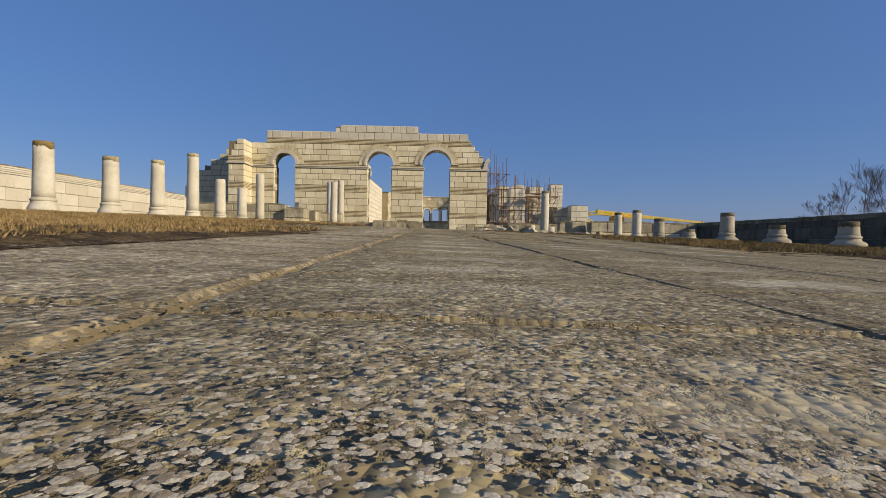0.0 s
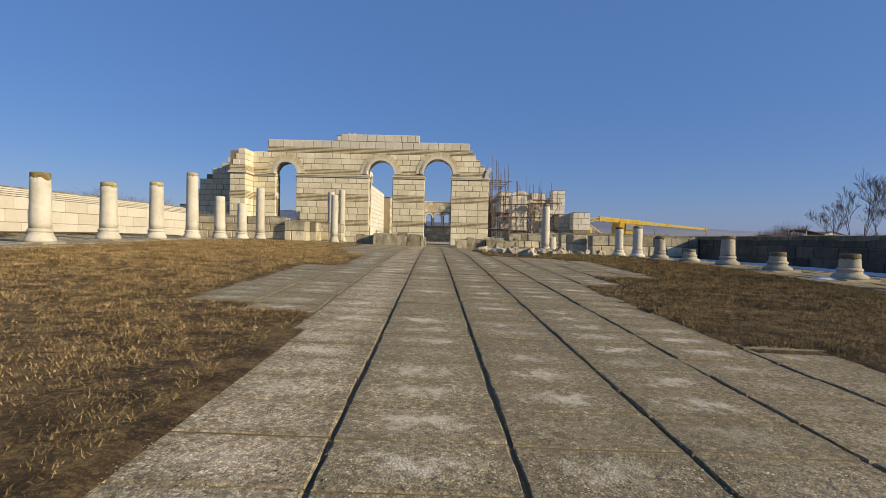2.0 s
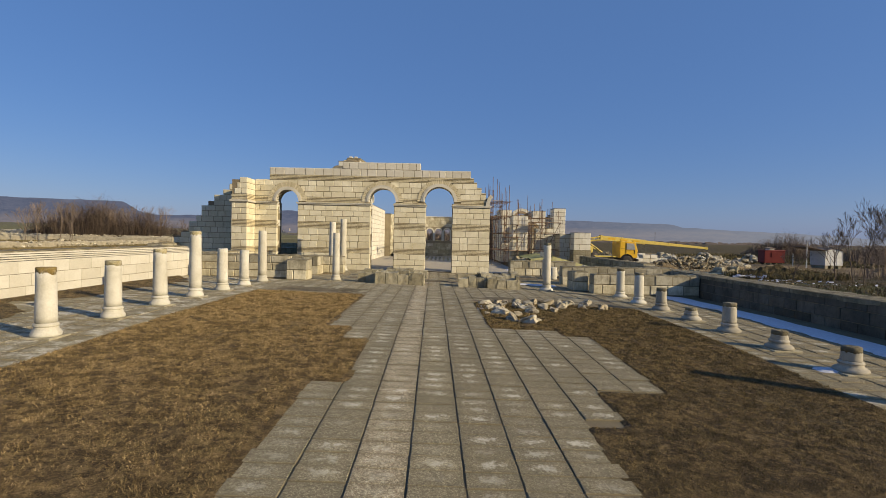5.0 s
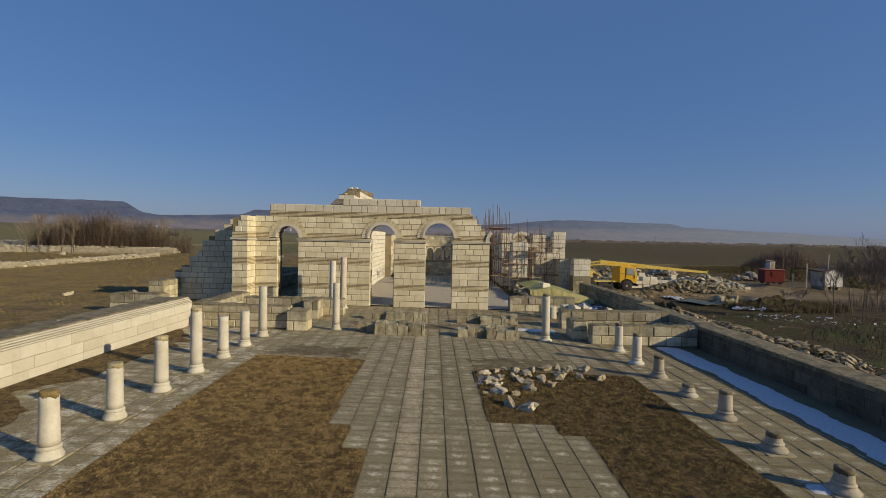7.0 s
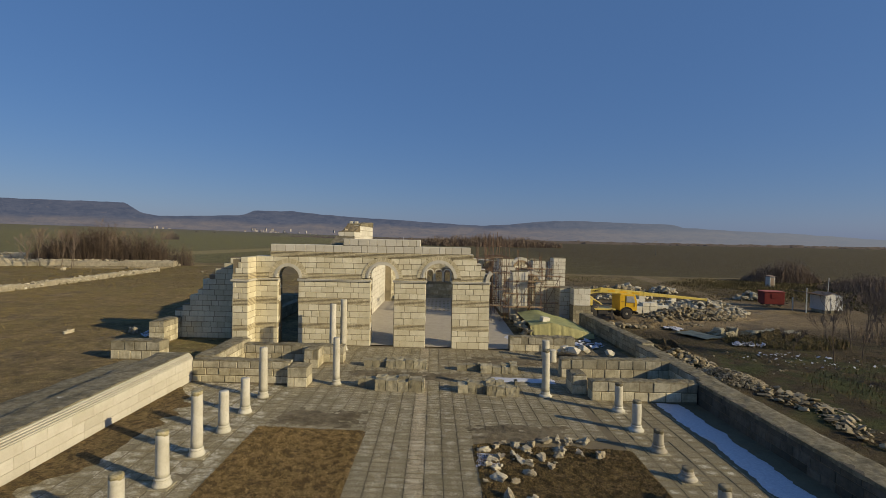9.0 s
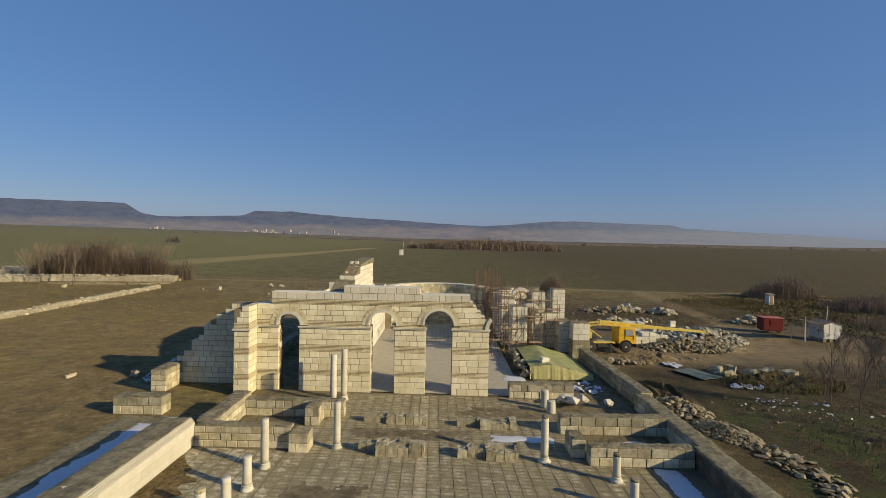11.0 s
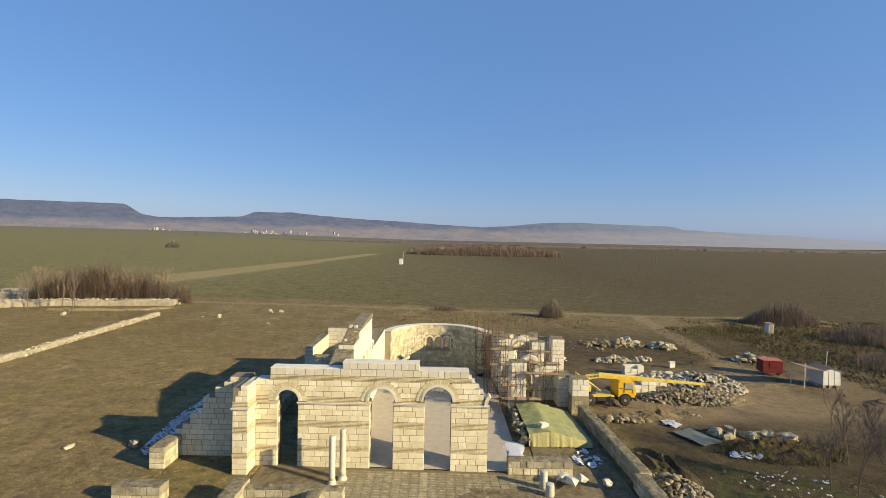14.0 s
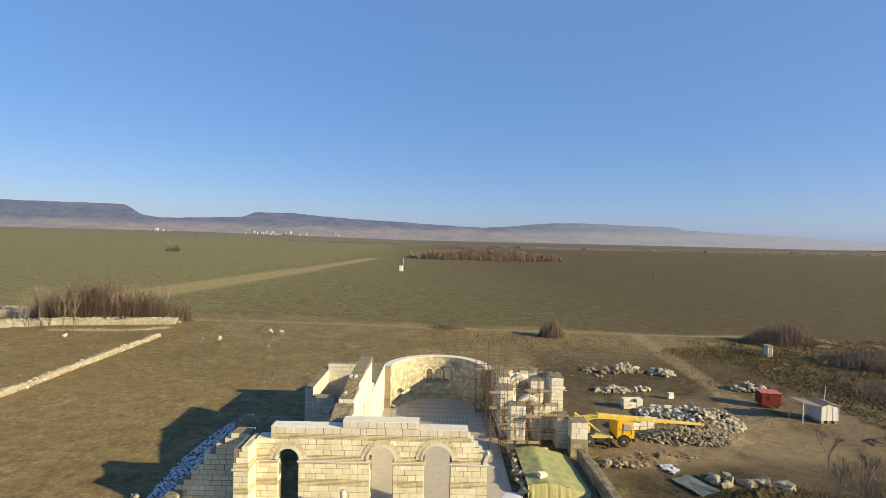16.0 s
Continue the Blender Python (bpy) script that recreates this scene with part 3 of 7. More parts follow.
def block_mesh(length, height, depth, mat, rough=0.012):
    """A dressed block: front edges chamfered, its front at y = 0, its body behind. Alike blocks share one mesh."""
    variant = random.randrange(3)
    key = (round(length, 2), round(height, 2), round(depth, 2), mat.name, rough, variant)
    if key not in BLOCKS:
        rng = random.Random(str(key))
        c = rough
        j = lambda: rng.uniform(-0.35, 0.35) * c
        bm = bmesh.new()
        outer = [(0, 0), (length, 0), (length, height), (0, height)]
        sign = [(1, 1), (-1, 1), (-1, -1), (1, -1)]
        back = [bm.verts.new((x, depth, z)) for x, z in outer]
        rim = [bm.verts.new((x, c * 1.1 + j(), z)) for x, z in outer]
        face = [bm.verts.new((x + sx * (c + j()), j(), z + sz * (c + j()))) for (x, z), (sx, sz) in zip(outer, sign)]
        for i in range(4):
            k = (i + 1) % 4
            bm.faces.new((rim[i], rim[k], face[k], face[i]))
            bm.faces.new((back[i], back[k], rim[k], rim[i]))
        bm.faces.new(face)
        BLOCKS[key] = to_mesh("block", bm, mat)
    return BLOCKS[key]


def lay_blocks(parent, at, spans, z0, height, mat, size=0.8, depth=0.3, joint=0.030, proud=0.0, rough=0.012, shift=0.5, sway=0.004):
    """A course of blocks along local x, over each (start, end) span; local -y faces out."""
    lengths = [size * k for k in (0.75, 0.9, 1.0, 1.1, 1.25)]
    for a, b in spans:
        x = a
        first = True
        while b - x > 0.12:
            n = random.choice(lengths) * (shift + 0.3 if first else 1.0)
            first = False
            if b - x - n < size * 0.45:
                n = b - x
            n = round(n, 2)
            off = random.uniform(-sway, sway) - proud
            me = block_mesh(max(n - joint, 0.08), height - joint, depth, mat, rough)
            ob = new("block", me)
            ob.parent = parent
            ob.matrix_local = at @ Matrix.Translation((x + joint / 2, off, z0 + joint / 2))
            x += n


def rough_blob(bm, size, seed, centre=(0, 0, 0), turn=0.0, detail=1, flat=1.0):
    """An irregular broken stone."""
    res = bmesh.ops.create_icosphere(bm, subdivisions=detail, radius=1.0)
    rng = random.Random(seed)
    s = Vector((rng.uniform(0.6, 1.1), rng.uniform(0.5, 0.9), rng.uniform(0.4, 0.8) * flat)) * size
    rot = Euler((rng.uniform(-0.5, 0.5), rng.uniform(-0.5, 0.5), turn or rng.uniform(0, 6.28))).to_matrix()
    for v in res["verts"]:
        p = v.co.copy()
        p = Vector((max(-0.72, min(0.72, p.x)), max(-0.72, min(0.72, p.y)), max(-0.66, min(0.66, p.z)))) * 1.3
        p += p * 0.35 * noise.noise(p * 1.7 + Vector((seed * 1.3, seed * 0.7, 0)))
        v.co = Vector(centre) + rot @ Vector((p.x * s.x, p.y * s.y, p.z * s.z))

ICO = {}


def stones_mesh(name, stones, mat):
    """Many broken stones as one mesh: (size, seed, centre, flat) each."""
    if not ICO:
        bm = bmesh.new()
        bmesh.ops.create_icosphere(bm, subdivisions=1, radius=1.0)
        bm.verts.ensure_lookup_table()
        ICO["v"] = [Vector((max(-0.72, min(0.72, v.co.x)), max(-0.72, min(0.72, v.co.y)), max(-0.66, min(0.66, v.co.z)))) * 1.3 for v in bm.verts]
        ICO["f"] = [[v.index for v in f.verts] for f in bm.faces]
        bm.free()
    verts, faces = [], []
    for size, seed, centre, flat in stones:
        rng = random.Random(seed)
        k = Vector((rng.uniform(0.6, 1.15), rng.uniform(0.5, 0.9), rng.uniform(0.4, 0.8) * flat)) * size
        rot = Euler((rng.uniform(-0.5, 0.5), rng.uniform(-0.5, 0.5), rng.uniform(0, 6.28))).to_matrix()
        n = len(verts)
        for v in ICO["v"]:
            q = v * (1 + rng.uniform(-0.22, 0.18))
            w = rot @ Vector((q.x * k.x, q.y * k.y, q.z * k.z))
            verts.append((centre[0] + w.x, centre[1] + w.y, centre[2] + w.z))
        faces += [[n + i for i in f] for f in ICO["f"]]
    me = bpy.data.meshes.new(name)
    me.from_pydata(verts, [], faces)
    me.materials.append(mat)
    return me


# ================= the land =================
def build_ground():
    xs = sorted(set([-4600, -3000, -1800, -1000, -600, -350, -220] + list(range(-140, 141, 7)) + [220, 350, 600, 1000, 1800, 3000, 4600]))
    ys = sorted(set([-600, -250, -120, -60] + list(range(-30, 150, 6)) + [180, 230, 300, 400, 550, 800, 1200, 1800, 2600, 3600, 4600]))
    bm = bmesh.new()
    grid = []
    for y in ys:
        row = []
        for x in xs:
            z = gz(x, y) - 0.10
            if abs(x) > 22 or y > 80 or y < -5:
                z += 0.35 * noise.noise((x * 0.02, y * 0.02, 3.1)) * min(1.0, max(abs(x) - 22, y - 80, -5 - y) / 25)
            if x < -300 and y > 300:
                z += min(30.0, (-300 - x) * 0.02 * min(1.0, (y - 300) / 1500))
            row.append(bm.verts.new((x, y, z)))
        grid.append(row)
    for a, b in zip(grid, grid[1:]):
        for i in range(len(xs) - 1):
            bm.faces.new((a[i], a[i + 1], b[i + 1], b[i]))
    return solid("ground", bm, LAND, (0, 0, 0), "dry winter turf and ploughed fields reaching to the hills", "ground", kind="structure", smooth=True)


ground = build_ground()


def sheet(name, x0, x1, y0, y1, lift, mat, label, category, nx=12, ny=12, ragged=0.0, bumpy=0.0, kind="structure", seed=0):
    """A thin sheet that follows the court's fall."""
    bm = bmesh.new()
    rows = []
    for j in range(ny + 1):
        row = []
        for i in range(nx + 1):
            x, y = x0 + (x1 - x0) * i / nx, y0 + (y1 - y0) * j / ny
            edge = i in (0, nx) or j in (0, ny)
            if ragged and edge:
                x += ragged * (noise.noise((x * 0.9, y * 0.9, seed)) + 0.6 * noise.noise((x * 4.1, y * 4.1, seed)))
                y += ragged * noise.noise((x * 0.9 + 7, y * 0.9, seed + 5))
            z = gz(x, y) + lift + bumpy * noise.noise((x * 0.7, y * 0.7, seed)) - (0.05 if edge and bumpy else 0)
            row.append(bm.verts.new((x, y, z)))
        rows.append(row)
    for a, b in zip(rows, rows[1:]):
        for i in range(nx):
            bm.faces.new((a[i], a[i + 1], b[i + 1], b[i]))
    return solid(name, bm, mat, (0, 0, 0), label, category, kind=kind, smooth=True)


# bedding under the paving of court, walks and vestibule
bedding = sheet("pavement_bedding", -13.7, 14.25, -8, 38.2, -0.024, BEDDING, "dark earth and mortar bedding between paving slabs", "bedding", 14, 92)
sheet("floor_chamber_north", -13.6, -8.0, 27.6, 38.1, 0.0, EARTH, "trodden earth floor of roofless chambers", "floor", 10, 18, 0.0, 0.02)
sheet("floor_chamber_south", 8.0, 14.3, 27.6, 50.5, 0.0, EARTH, "trodden earth floor of roofless chambers", "floor", 10, 30, 0.0, 0.02)
sheet("nave_floor", -8.2, 6.6, 38.3, 66, 0.03, NAVE_FLOOR, "pale stone floor of the roofless nave", "floor", 6, 10)

# ================= the court's paving =================
STRIP, ROW = 0.665, 0.36


def joint_x(k, y):
    return -0.145 - 0.0175 * y + STRIP * k


def path_edges(y):
    """How many strips are laid at y: first and last."""
    if y < 4.62:
        return (-1, 5 if y < 4.0 else 4)
    if y < 4.9:
        return (-2, 4)
    if y < 7.6:
        return (-3, 4)
    if y < 9.2:
        return (-3, 5)
    if y < 12.5:
        return (-2, 7)
    if y < 13.9:
        return (-3, 7)
    if y < 14.7:
        return (-4, 6)
    if y < 21.2:
        return (-4, 3)
    return (-12, 14)


def slab_uv(me, w, d):
    """Each slab's own width and depth run from 0 to 1."""
    layer = me.uv_layers.new(name="slab")
    for p in me.polygons:
        for li in p.loop_indices:
            co = me.vertices[me.loops[li].vertex_index].co
            layer.data[li].uv = (co.x / w, co.y / d)
    return me


def slab_mesh(cache, kx, kind):
    if (kx, kind) not in cache:
        bm = bmesh.new()
        c = 0.006
        gx, gy = (0.020, 0.010) if kx else (0.025, 0.013)
        w, d = STRIP - gx, ROW - gy
        rng = random.Random(kind + 31 * kx)
        us = (0, 0.2, 0.47, 0.78)
        rim = [(u * w, 0) for u in us] + [(w, u * d) for u in us] + [((1 - u) * w, d) for u in us] + [(0, (1 - u) * d) for u in us]
        j = lambda k: rng.uniform(-k, k)
        bot = [bm.verts.new((x, y, -0.09)) for x, y in rim]
        mid = [bm.verts.new((x + j(0.005), y + j(0.003), -c + j(0.002))) for x, y in rim]
        up = [bm.verts.new((min(max(x, c), w - c) + j(0.005), min(max(y, c), d - c) + j(0.004), 0)) for x, y in rim]
        for i in range(16):
            k = (i + 1) % 16
            bm.faces.new((bot[i], bot[k], mid[k], mid[i])).material_index = 1
            bm.faces.new((mid[i], mid[k], up[k], up[i]))
        bm.faces.new(up)
        cache[(kx, kind)] = slab_uv(to_mesh("slab", bm, SLAB), w, d)
        cache[(kx, kind)].materials.append(JOINT_DIRT)          # earth-stained flanks
    return cache[(kx, kind)]


def build_path():
    base = bedding
    cache = {}
    verts, faces, uvs, sides = [], [], [], []
    count = 0
    for row in range(-12, 106):
        y = row * ROW
        if y > 37.6:
            break
        lo, hi = path_edges(y)
        for k in range(lo, hi):
            x = joint_x(k, y) + 0.015
            if (lo, hi) == (-12, 14) and not -8.0 < x < 7.4:
                continue
            even = 0.25 if y < 3.0 else 1.0          # the first slabs lie almost flush
            z = gz(x + 0.33, y) + random.uniform(-0.006, 0.006) * even
            tilt = pose(x, y, z, random.uniform(-0.5, 0.5) * even + (1.3 if y < 4 else 1.4 if y < 14 else 0.0), 1.3 + random.uniform(-0.4, 0.4) * even, 1.0)
            if count < 298 and -2 < y < 14:
                ob = new("slab", slab_mesh(cache, 1 if y < 2.4 else 0, random.randrange(8)))
                ob.parent = base
                ob.matrix_local = tilt
                count += 1
            else:
                me = slab_mesh(cache, 0, random.randrange(8))
                n = len(verts)
                verts += [tilt @ v.co for v in me.vertices]
                faces += [[n + i for i in p.vertices] for p in me.polygons]
                uvs += [tuple(c.uv) for c in me.uv_layers[0].data]
                sides += [p.material_index for p in me.polygons]
    me = bpy.data.meshes.new("far_slabs")
    me.from_pydata([tuple(v) for v in verts], [], faces)
    me.materials.append(SLAB_JOINED)
    me.materials.append(JOINT_DIRT)
    me.polygons.foreach_set("material_index", sides)
    me.uv_layers.new(name="slab").data.foreach_set("uv", np.array(uvs, dtype=np.float32).ravel())
    ob = new("far_slabs", me)
    ob.parent = base
    tagged(ob, kind="stuff")


def build_walk(name, x0, x1, y0, y1, sx, sy, holes, label, mat):
    """A side walk of larger slabs, each on the bedding."""
    base = sheet(name, x0, x1, y0, y1, -0.022, BEDDING, label, "pavement", 6, 60)
    cache = {}
    y = y0
    while y < y1 - 0.1:
        x = x0
        while x < x1 - 0.1:
            w, d = min(sx, x1 - x) - 0.040, min(sy, y1 - y) - 0.014
            gone = any(a < x + w / 2 < b and c < y + d / 2 < e and noise.noise((x * 0.8, y * 0.8, 4)) > t for a, b, c, e, t in holes)
            if not gone and w > 0.1 and d > 0.1:
                key = (round(w, 2), round(d, 2), random.randrange(4))
                if key not in cache:
                    rng = random.Random(str(key))
                    j = lambda: rng.uniform(-0.006, 0.006)
                    bm = bmesh.new()
                    c = 0.015
                    rim = ((0, 0), (w, 0), (w, d), (0, d))
                    low = [bm.verts.new((px, py, -0.07)) for px, py in rim]
                    mid = [bm.verts.new((px + j(), py + j(), -c)) for px, py in rim]
                    up = [bm.verts.new((px + j(), py + j(), 0)) for px, py in ((c, c), (w - c, c), (w - c, d - c), (c, d - c))]
                    for i in range(4):
                        k = (i + 1) % 4
                        bm.faces.new((low[i], low[k], mid[k], mid[i]))
                        bm.faces.new((mid[i], mid[k], up[k], up[i]))
                    bm.faces.new(up)
                    cache[key] = slab_uv(to_mesh("slab", bm, mat), w, d)
                z = gz(x + w / 2, y + d / 2) + random.uniform(-0.008, 0.008)
                ob = new("slab", cache[key])
                ob.parent = base
                ob.matrix_local = pose(x, y, z, random.uniform(-0.6, 0.6), 1.4 + random.uniform(-0.5, 0.5), random.uniform(-0.3, 0.3))
            x += sx
        y += sy


def build_pebbles():
    """Aggregate standing proud of the nearest slabs: thousands of small worn pebbles, one mesh."""
    rng = np.random.default_rng(11)
    n = 26000
    # density falls off with the distance from where the walk begins
    y = 0.36 + 1.7 * rng.random(n) ** 2.3
    x = 0.1 + (rng.random(n) * 2 - 1) * (0.12 + 0.95 * (y - 0.27))
    keep = np.array([(((xx + 0.145 + 0.0175 * yy) % STRIP) > 0.03 or xx < 0) and xx > -0.8 and noise.noise((xx * 9, yy * 9, 2)) > -0.1 - 0.4 * rng.random() for xx, yy in zip(x, y)])
    x, y = x[keep], y[keep]
    n = len(x)
    r = (0.0010 + 0.0030 * rng.random(n) ** 2.2) * (1 + 0.5 * np.clip(y - 0.6, 0, 2))
    h = r * (0.04 + 0.09 * rng.random(n))
    ph, el = rng.random(n) * 6.283, 0.55 + 0.4 * rng.random(n)
    z = np.array([gz(xx, yy) for xx, yy in zip(x, y)]) + 0.0002
    verts = np.zeros((n, 7, 3))
    for k in range(6):
        a = k * math.pi / 3
        jit = 0.65 + 0.6 * rng.random(n)
        u, w = np.cos(a) * r * jit, np.sin(a) * r * el * jit
        verts[:, k] = np.stack([x + u * np.cos(ph) - w * np.sin(ph), y + u * np.sin(ph) + w * np.cos(ph), z - h * 0.5], 1)
    verts[:, 6] = np.stack([x + r * 0.4 * (rng.random(n) - 0.5), y + r * 0.4 * (rng.random(n) - 0.5), z + h], 1)
    tris = [(k, (k + 1) % 6, 6) for k in range(6)]
    faces = (np.array(tris)[None] + (np.arange(n) * 7)[:, None, None]).reshape(-1, 3)
    me = bpy.data.meshes.new("pebbles")
    me.from_pydata(verts.reshape(-1, 3).tolist(), [], faces.tolist())
    me.materials.append(PEBBLE)
    for p in me.polygons:
        p.use_smooth = True
    ob = new("pebbles", me)
    ob.parent = bedding
    tagged(ob, kind="stuff")


build_walk("pavement_north_walk", -13.6, -7.65, -6, 27.2, 0.74, 0.52, [(-13.7, -12.6, -6, 27, 0.1)], "grey paved walk with grassy gaps along the pale court wall", SLAB_WALK)
build_walk("pavement_south_walk", 7.85, 11.7, -6, 27.0, 0.74, 0.52, [], "grey paved walk behind the row of short column stumps", SLAB)

# ================= turf =================
def turf(name, x0, x1, y0, y1, keep, n, label, mat=GRASS, h=(0.012, 0.032), seed=1, soil=None):
    """A bed of matted turf, level with the paving and sunk beneath it, and many short dry blades on it."""
    lift = lambda x, y: 0.006 + 0.014 * noise.noise((x * 0.7, y * 0.7, seed)) + 0.010 * noise.noise((x * 3.1, y * 3.1, seed))
    xs, ys = np.arange(x0, x1 + 0.001, 0.11), np.arange(-8.0, y1 + 0.001, 0.11)
    beside = lambda x, y: keep(x - 0.12, y) or keep(x + 0.12, y) or keep(x, y - 0.12) or keep(x, y + 0.12)
    grid = [(x, y, gz(x, y) + (lift(x, y) if keep(x, y) else -0.006 if beside(x, y) else -0.07)) for y in ys for x in xs]
    cols = len(xs)
    quads = [(r * cols + i, r * cols + i + 1, (r + 1) * cols + i + 1, (r + 1) * cols + i) for r in range(len(ys) - 1) for i in range(cols - 1)]
    me = bpy.data.meshes.new(name + "_bed")
    me.from_pydata(grid, [], quads)
    me.materials.append(soil or LAWN_SOIL)
    for p in me.polygons:
        p.use_smooth = True
    tagged(new(name + "_bed", me), "matted brown soil and thatch under dry turf", "soil", kind="structure")
    rng = np.random.default_rng(seed)
    verts, faces = [], []
    u = rng.random((n, 2))
    # denser where the camera passes nearest
    ys = y0 + (y1 - y0) * u[:, 1] ** 1.5
    xs = x0 + (x1 - x0) * u[:, 0]
    for x, y in zip(xs, ys):
        if not keep(x + 0.03, y):
            continue
        cl = 0.6 * noise.noise((x * 1.4, y * 1.4, seed)) + 0.8 * noise.noise((x * 6, y * 6, seed))
        if cl < -0.35:
            continue
        a = rng.random() * 6.283
        hh = (h[0] + (h[1] - h[0]) * rng.random()) * (1 + 1.2 * max(0, cl)) * (1 + min(0.8, max(0, y - 4) * 0.05))
        w = 0.0015 + 0.0022 * rng.random() + max(0.0, y - 2) * 0.0008
        lean = hh * (0.15 + 1.2 * rng.random())
        b = a + rng.uniform(-1.2, 1.2)
        z = gz(x, y) + lift(x, y) - 0.006
        i = len(verts)
        ca, sa = math.cos(a) * w, math.sin(a) * w
        verts += [(x - ca, y - sa, z), (x + ca, y + sa, z), (x + math.cos(b) * lean, y + math.sin(b) * lean, z + hh)]
        faces.append((i, i + 1, i + 2))
    me = bpy.data.meshes.new(name)
    me.from_pydata(verts, [], faces)
    me.materials.append(mat)
    return tagged(new(name, me), label, "grass", kind="stuff")


def left_of_path(x, y):
    return x < joint_x(path_edges(y)[0], y) - 0.01 and x > -7.68 and y < 21.6 + 0.3 * noise.noise((x, 0, 3))


def right_of_path(x, y):
    return x > joint_x(path_edges(y)[1], y) + 0.01 and x < 8.0 and y < 20.4 + 0.3 * noise.noise((x, 4, 3))


build_path()
build_pebbles()
turf("lawn_north", -7.7, -0.7, -3, 21.8, left_of_path, 300000, "brown dry winter lawn beside the paved path", seed=2)
turf("lawn_south", 1.2, 8.05, -3, 20.6, right_of_path, 290000, "brown and mossy winter lawn, shade darkened into its colour, under scattered broken stones", GRASS_SOUTH, seed=5, soil=LAWN_MOSSY_SHADED)
def mossy_edge(x0, x1, y0, y1, seed, label):
    """A ragged skin of turf grown over the paving: thick at the wall, thinning to nothing."""
    bm = bmesh.new()
    rows = []
    for j in range(61):
        y = y0 + (y1 - y0) * j / 60
        reach = (x1 - x0) * max(0.12, min(1.0, 0.62 + 0.75 * noise.noise((y * 0.35, seed, 0)) + 0.3 * noise.noise((y * 1.6, seed, 2)))) * min(1.0, 6 * min(j, 60 - j) / 60 + 0.1)
        rows.append([bm.verts.new((x0 + reach * i / 6, y, gz(x0 + reach * i / 6, y) + 0.035 - 0.03 * (i / 6) ** 3 + 0.012 * noise.noise((i, y * 3, seed)))) for i in range(7)])
    for a, b in zip(rows, rows[1:]):
        for i in range(6):
            bm.faces.new((a[i], a[i + 1], b[i + 1], b[i]))
    solid("moss", bm, LAWN_SOIL, (0, 0, 0), label, "moss", kind="stuff", smooth=True)


def earth_patch(cx, cy, rx, ry, seed, label):
    """Crumbled earth that shows only where it stands above the slabs, so that its outline is broken."""
    bm = bmesh.new()
    rows = []
    for j in range(41):
        row = []
        for i in range(61):
            u, w = -1 + i / 30, -1 + j / 20
            x, y = cx + u * rx, cy + w * ry
            z = 0.016 - 0.05 * max(abs(u), abs(w)) ** 3 + 0.03 * noise.noise((x * 1.3, y * 1.3, seed)) + 0.022 * noise.noise((x * 4.2, y * 4.2, seed))
            row.append(bm.verts.new((x, y, gz(x, y) + z)))
        rows.append(row)
    for a, b in zip(rows, rows[1:]):
        for i in range(60):
            bm.faces.new((a[i], a[i + 1], b[i + 1], b[i]))
    solid("earth", bm, EARTH, (0, 0, 0), label, "earth", kind="stuff", smooth=True)


earth_patch(-5.4, 22.6, 2.6, 1.3, 31, "bare broken earth where paving slabs are gone")
earth_patch(3.6, 21.7, 2.6, 1.2, 33, "bare broken earth where paving slabs are gone")
earth_patch(-2.0, 30.2, 4.5, 1.0, 35, "bare earth trodden over the old paving")
earth_patch(4.5, 34.6, 3.5, 1.2, 37, "bare earth trodden over the old paving")
mossy_edge(-13.62, -10.9, 8.0, 26.0, 3, "brown turf and moss grown over paving at the wall")
mossy_edge(-13.62, -12.9, -6.0, 9.0, 4, "thin brown moss along the foot of the wall")

# ================= court walls =================
R90, R270 = pose(0, 0, 0, 0, 0, 90), pose(0, 0, 0, 0, 0, -90)


def wall_core(name, label, bounds, mat=DARK_JOINT, category="wall"):
    bm = bmesh.new()
    for b in bounds:
        box(bm, *b)
    return solid(name, bm, mat, (0, 0, 0), label, category, kind="structure")


# north (left) court wall, lit: three courses of pale blocks, stepped thin ledges, sloping cement cap
NW_X = -13.65
north_wall = wall_core("wall_north", "long pale limestone court wall with stepped brick ledges", [(-15.2, NW_X - 0.03, -12, 27.4, -0.3, 1.42)])
for n in range(3):
    z = -0.02 + n * 0.42
    lay_blocks(north_wall, Matrix.Translation((NW_X, -12, 0.33)) @ R90, [(0, 39.4)], z, 0.42, LIME_PALE, 1.15, 0.3, 0.012, shift=0.3 + 0.4 * (n % 2))
for n in range(4):
    bm = bmesh.new()
    y = -12.0
    while y < 27.4:
        d = random.uniform(1.6, 2.6)
        box(bm, -15.2, NW_X - 0.02 - 0.055 * n + random.uniform(-0.006, 0.006), y, min(y + d - 0.01, 27.4), 1.585 + 0.072 * n, 1.585 + 0.05 + 0.072 * n)
        y += d
    part("ledge", bm, LIME_PALE, north_wall, "thin stepped limestone ledge")


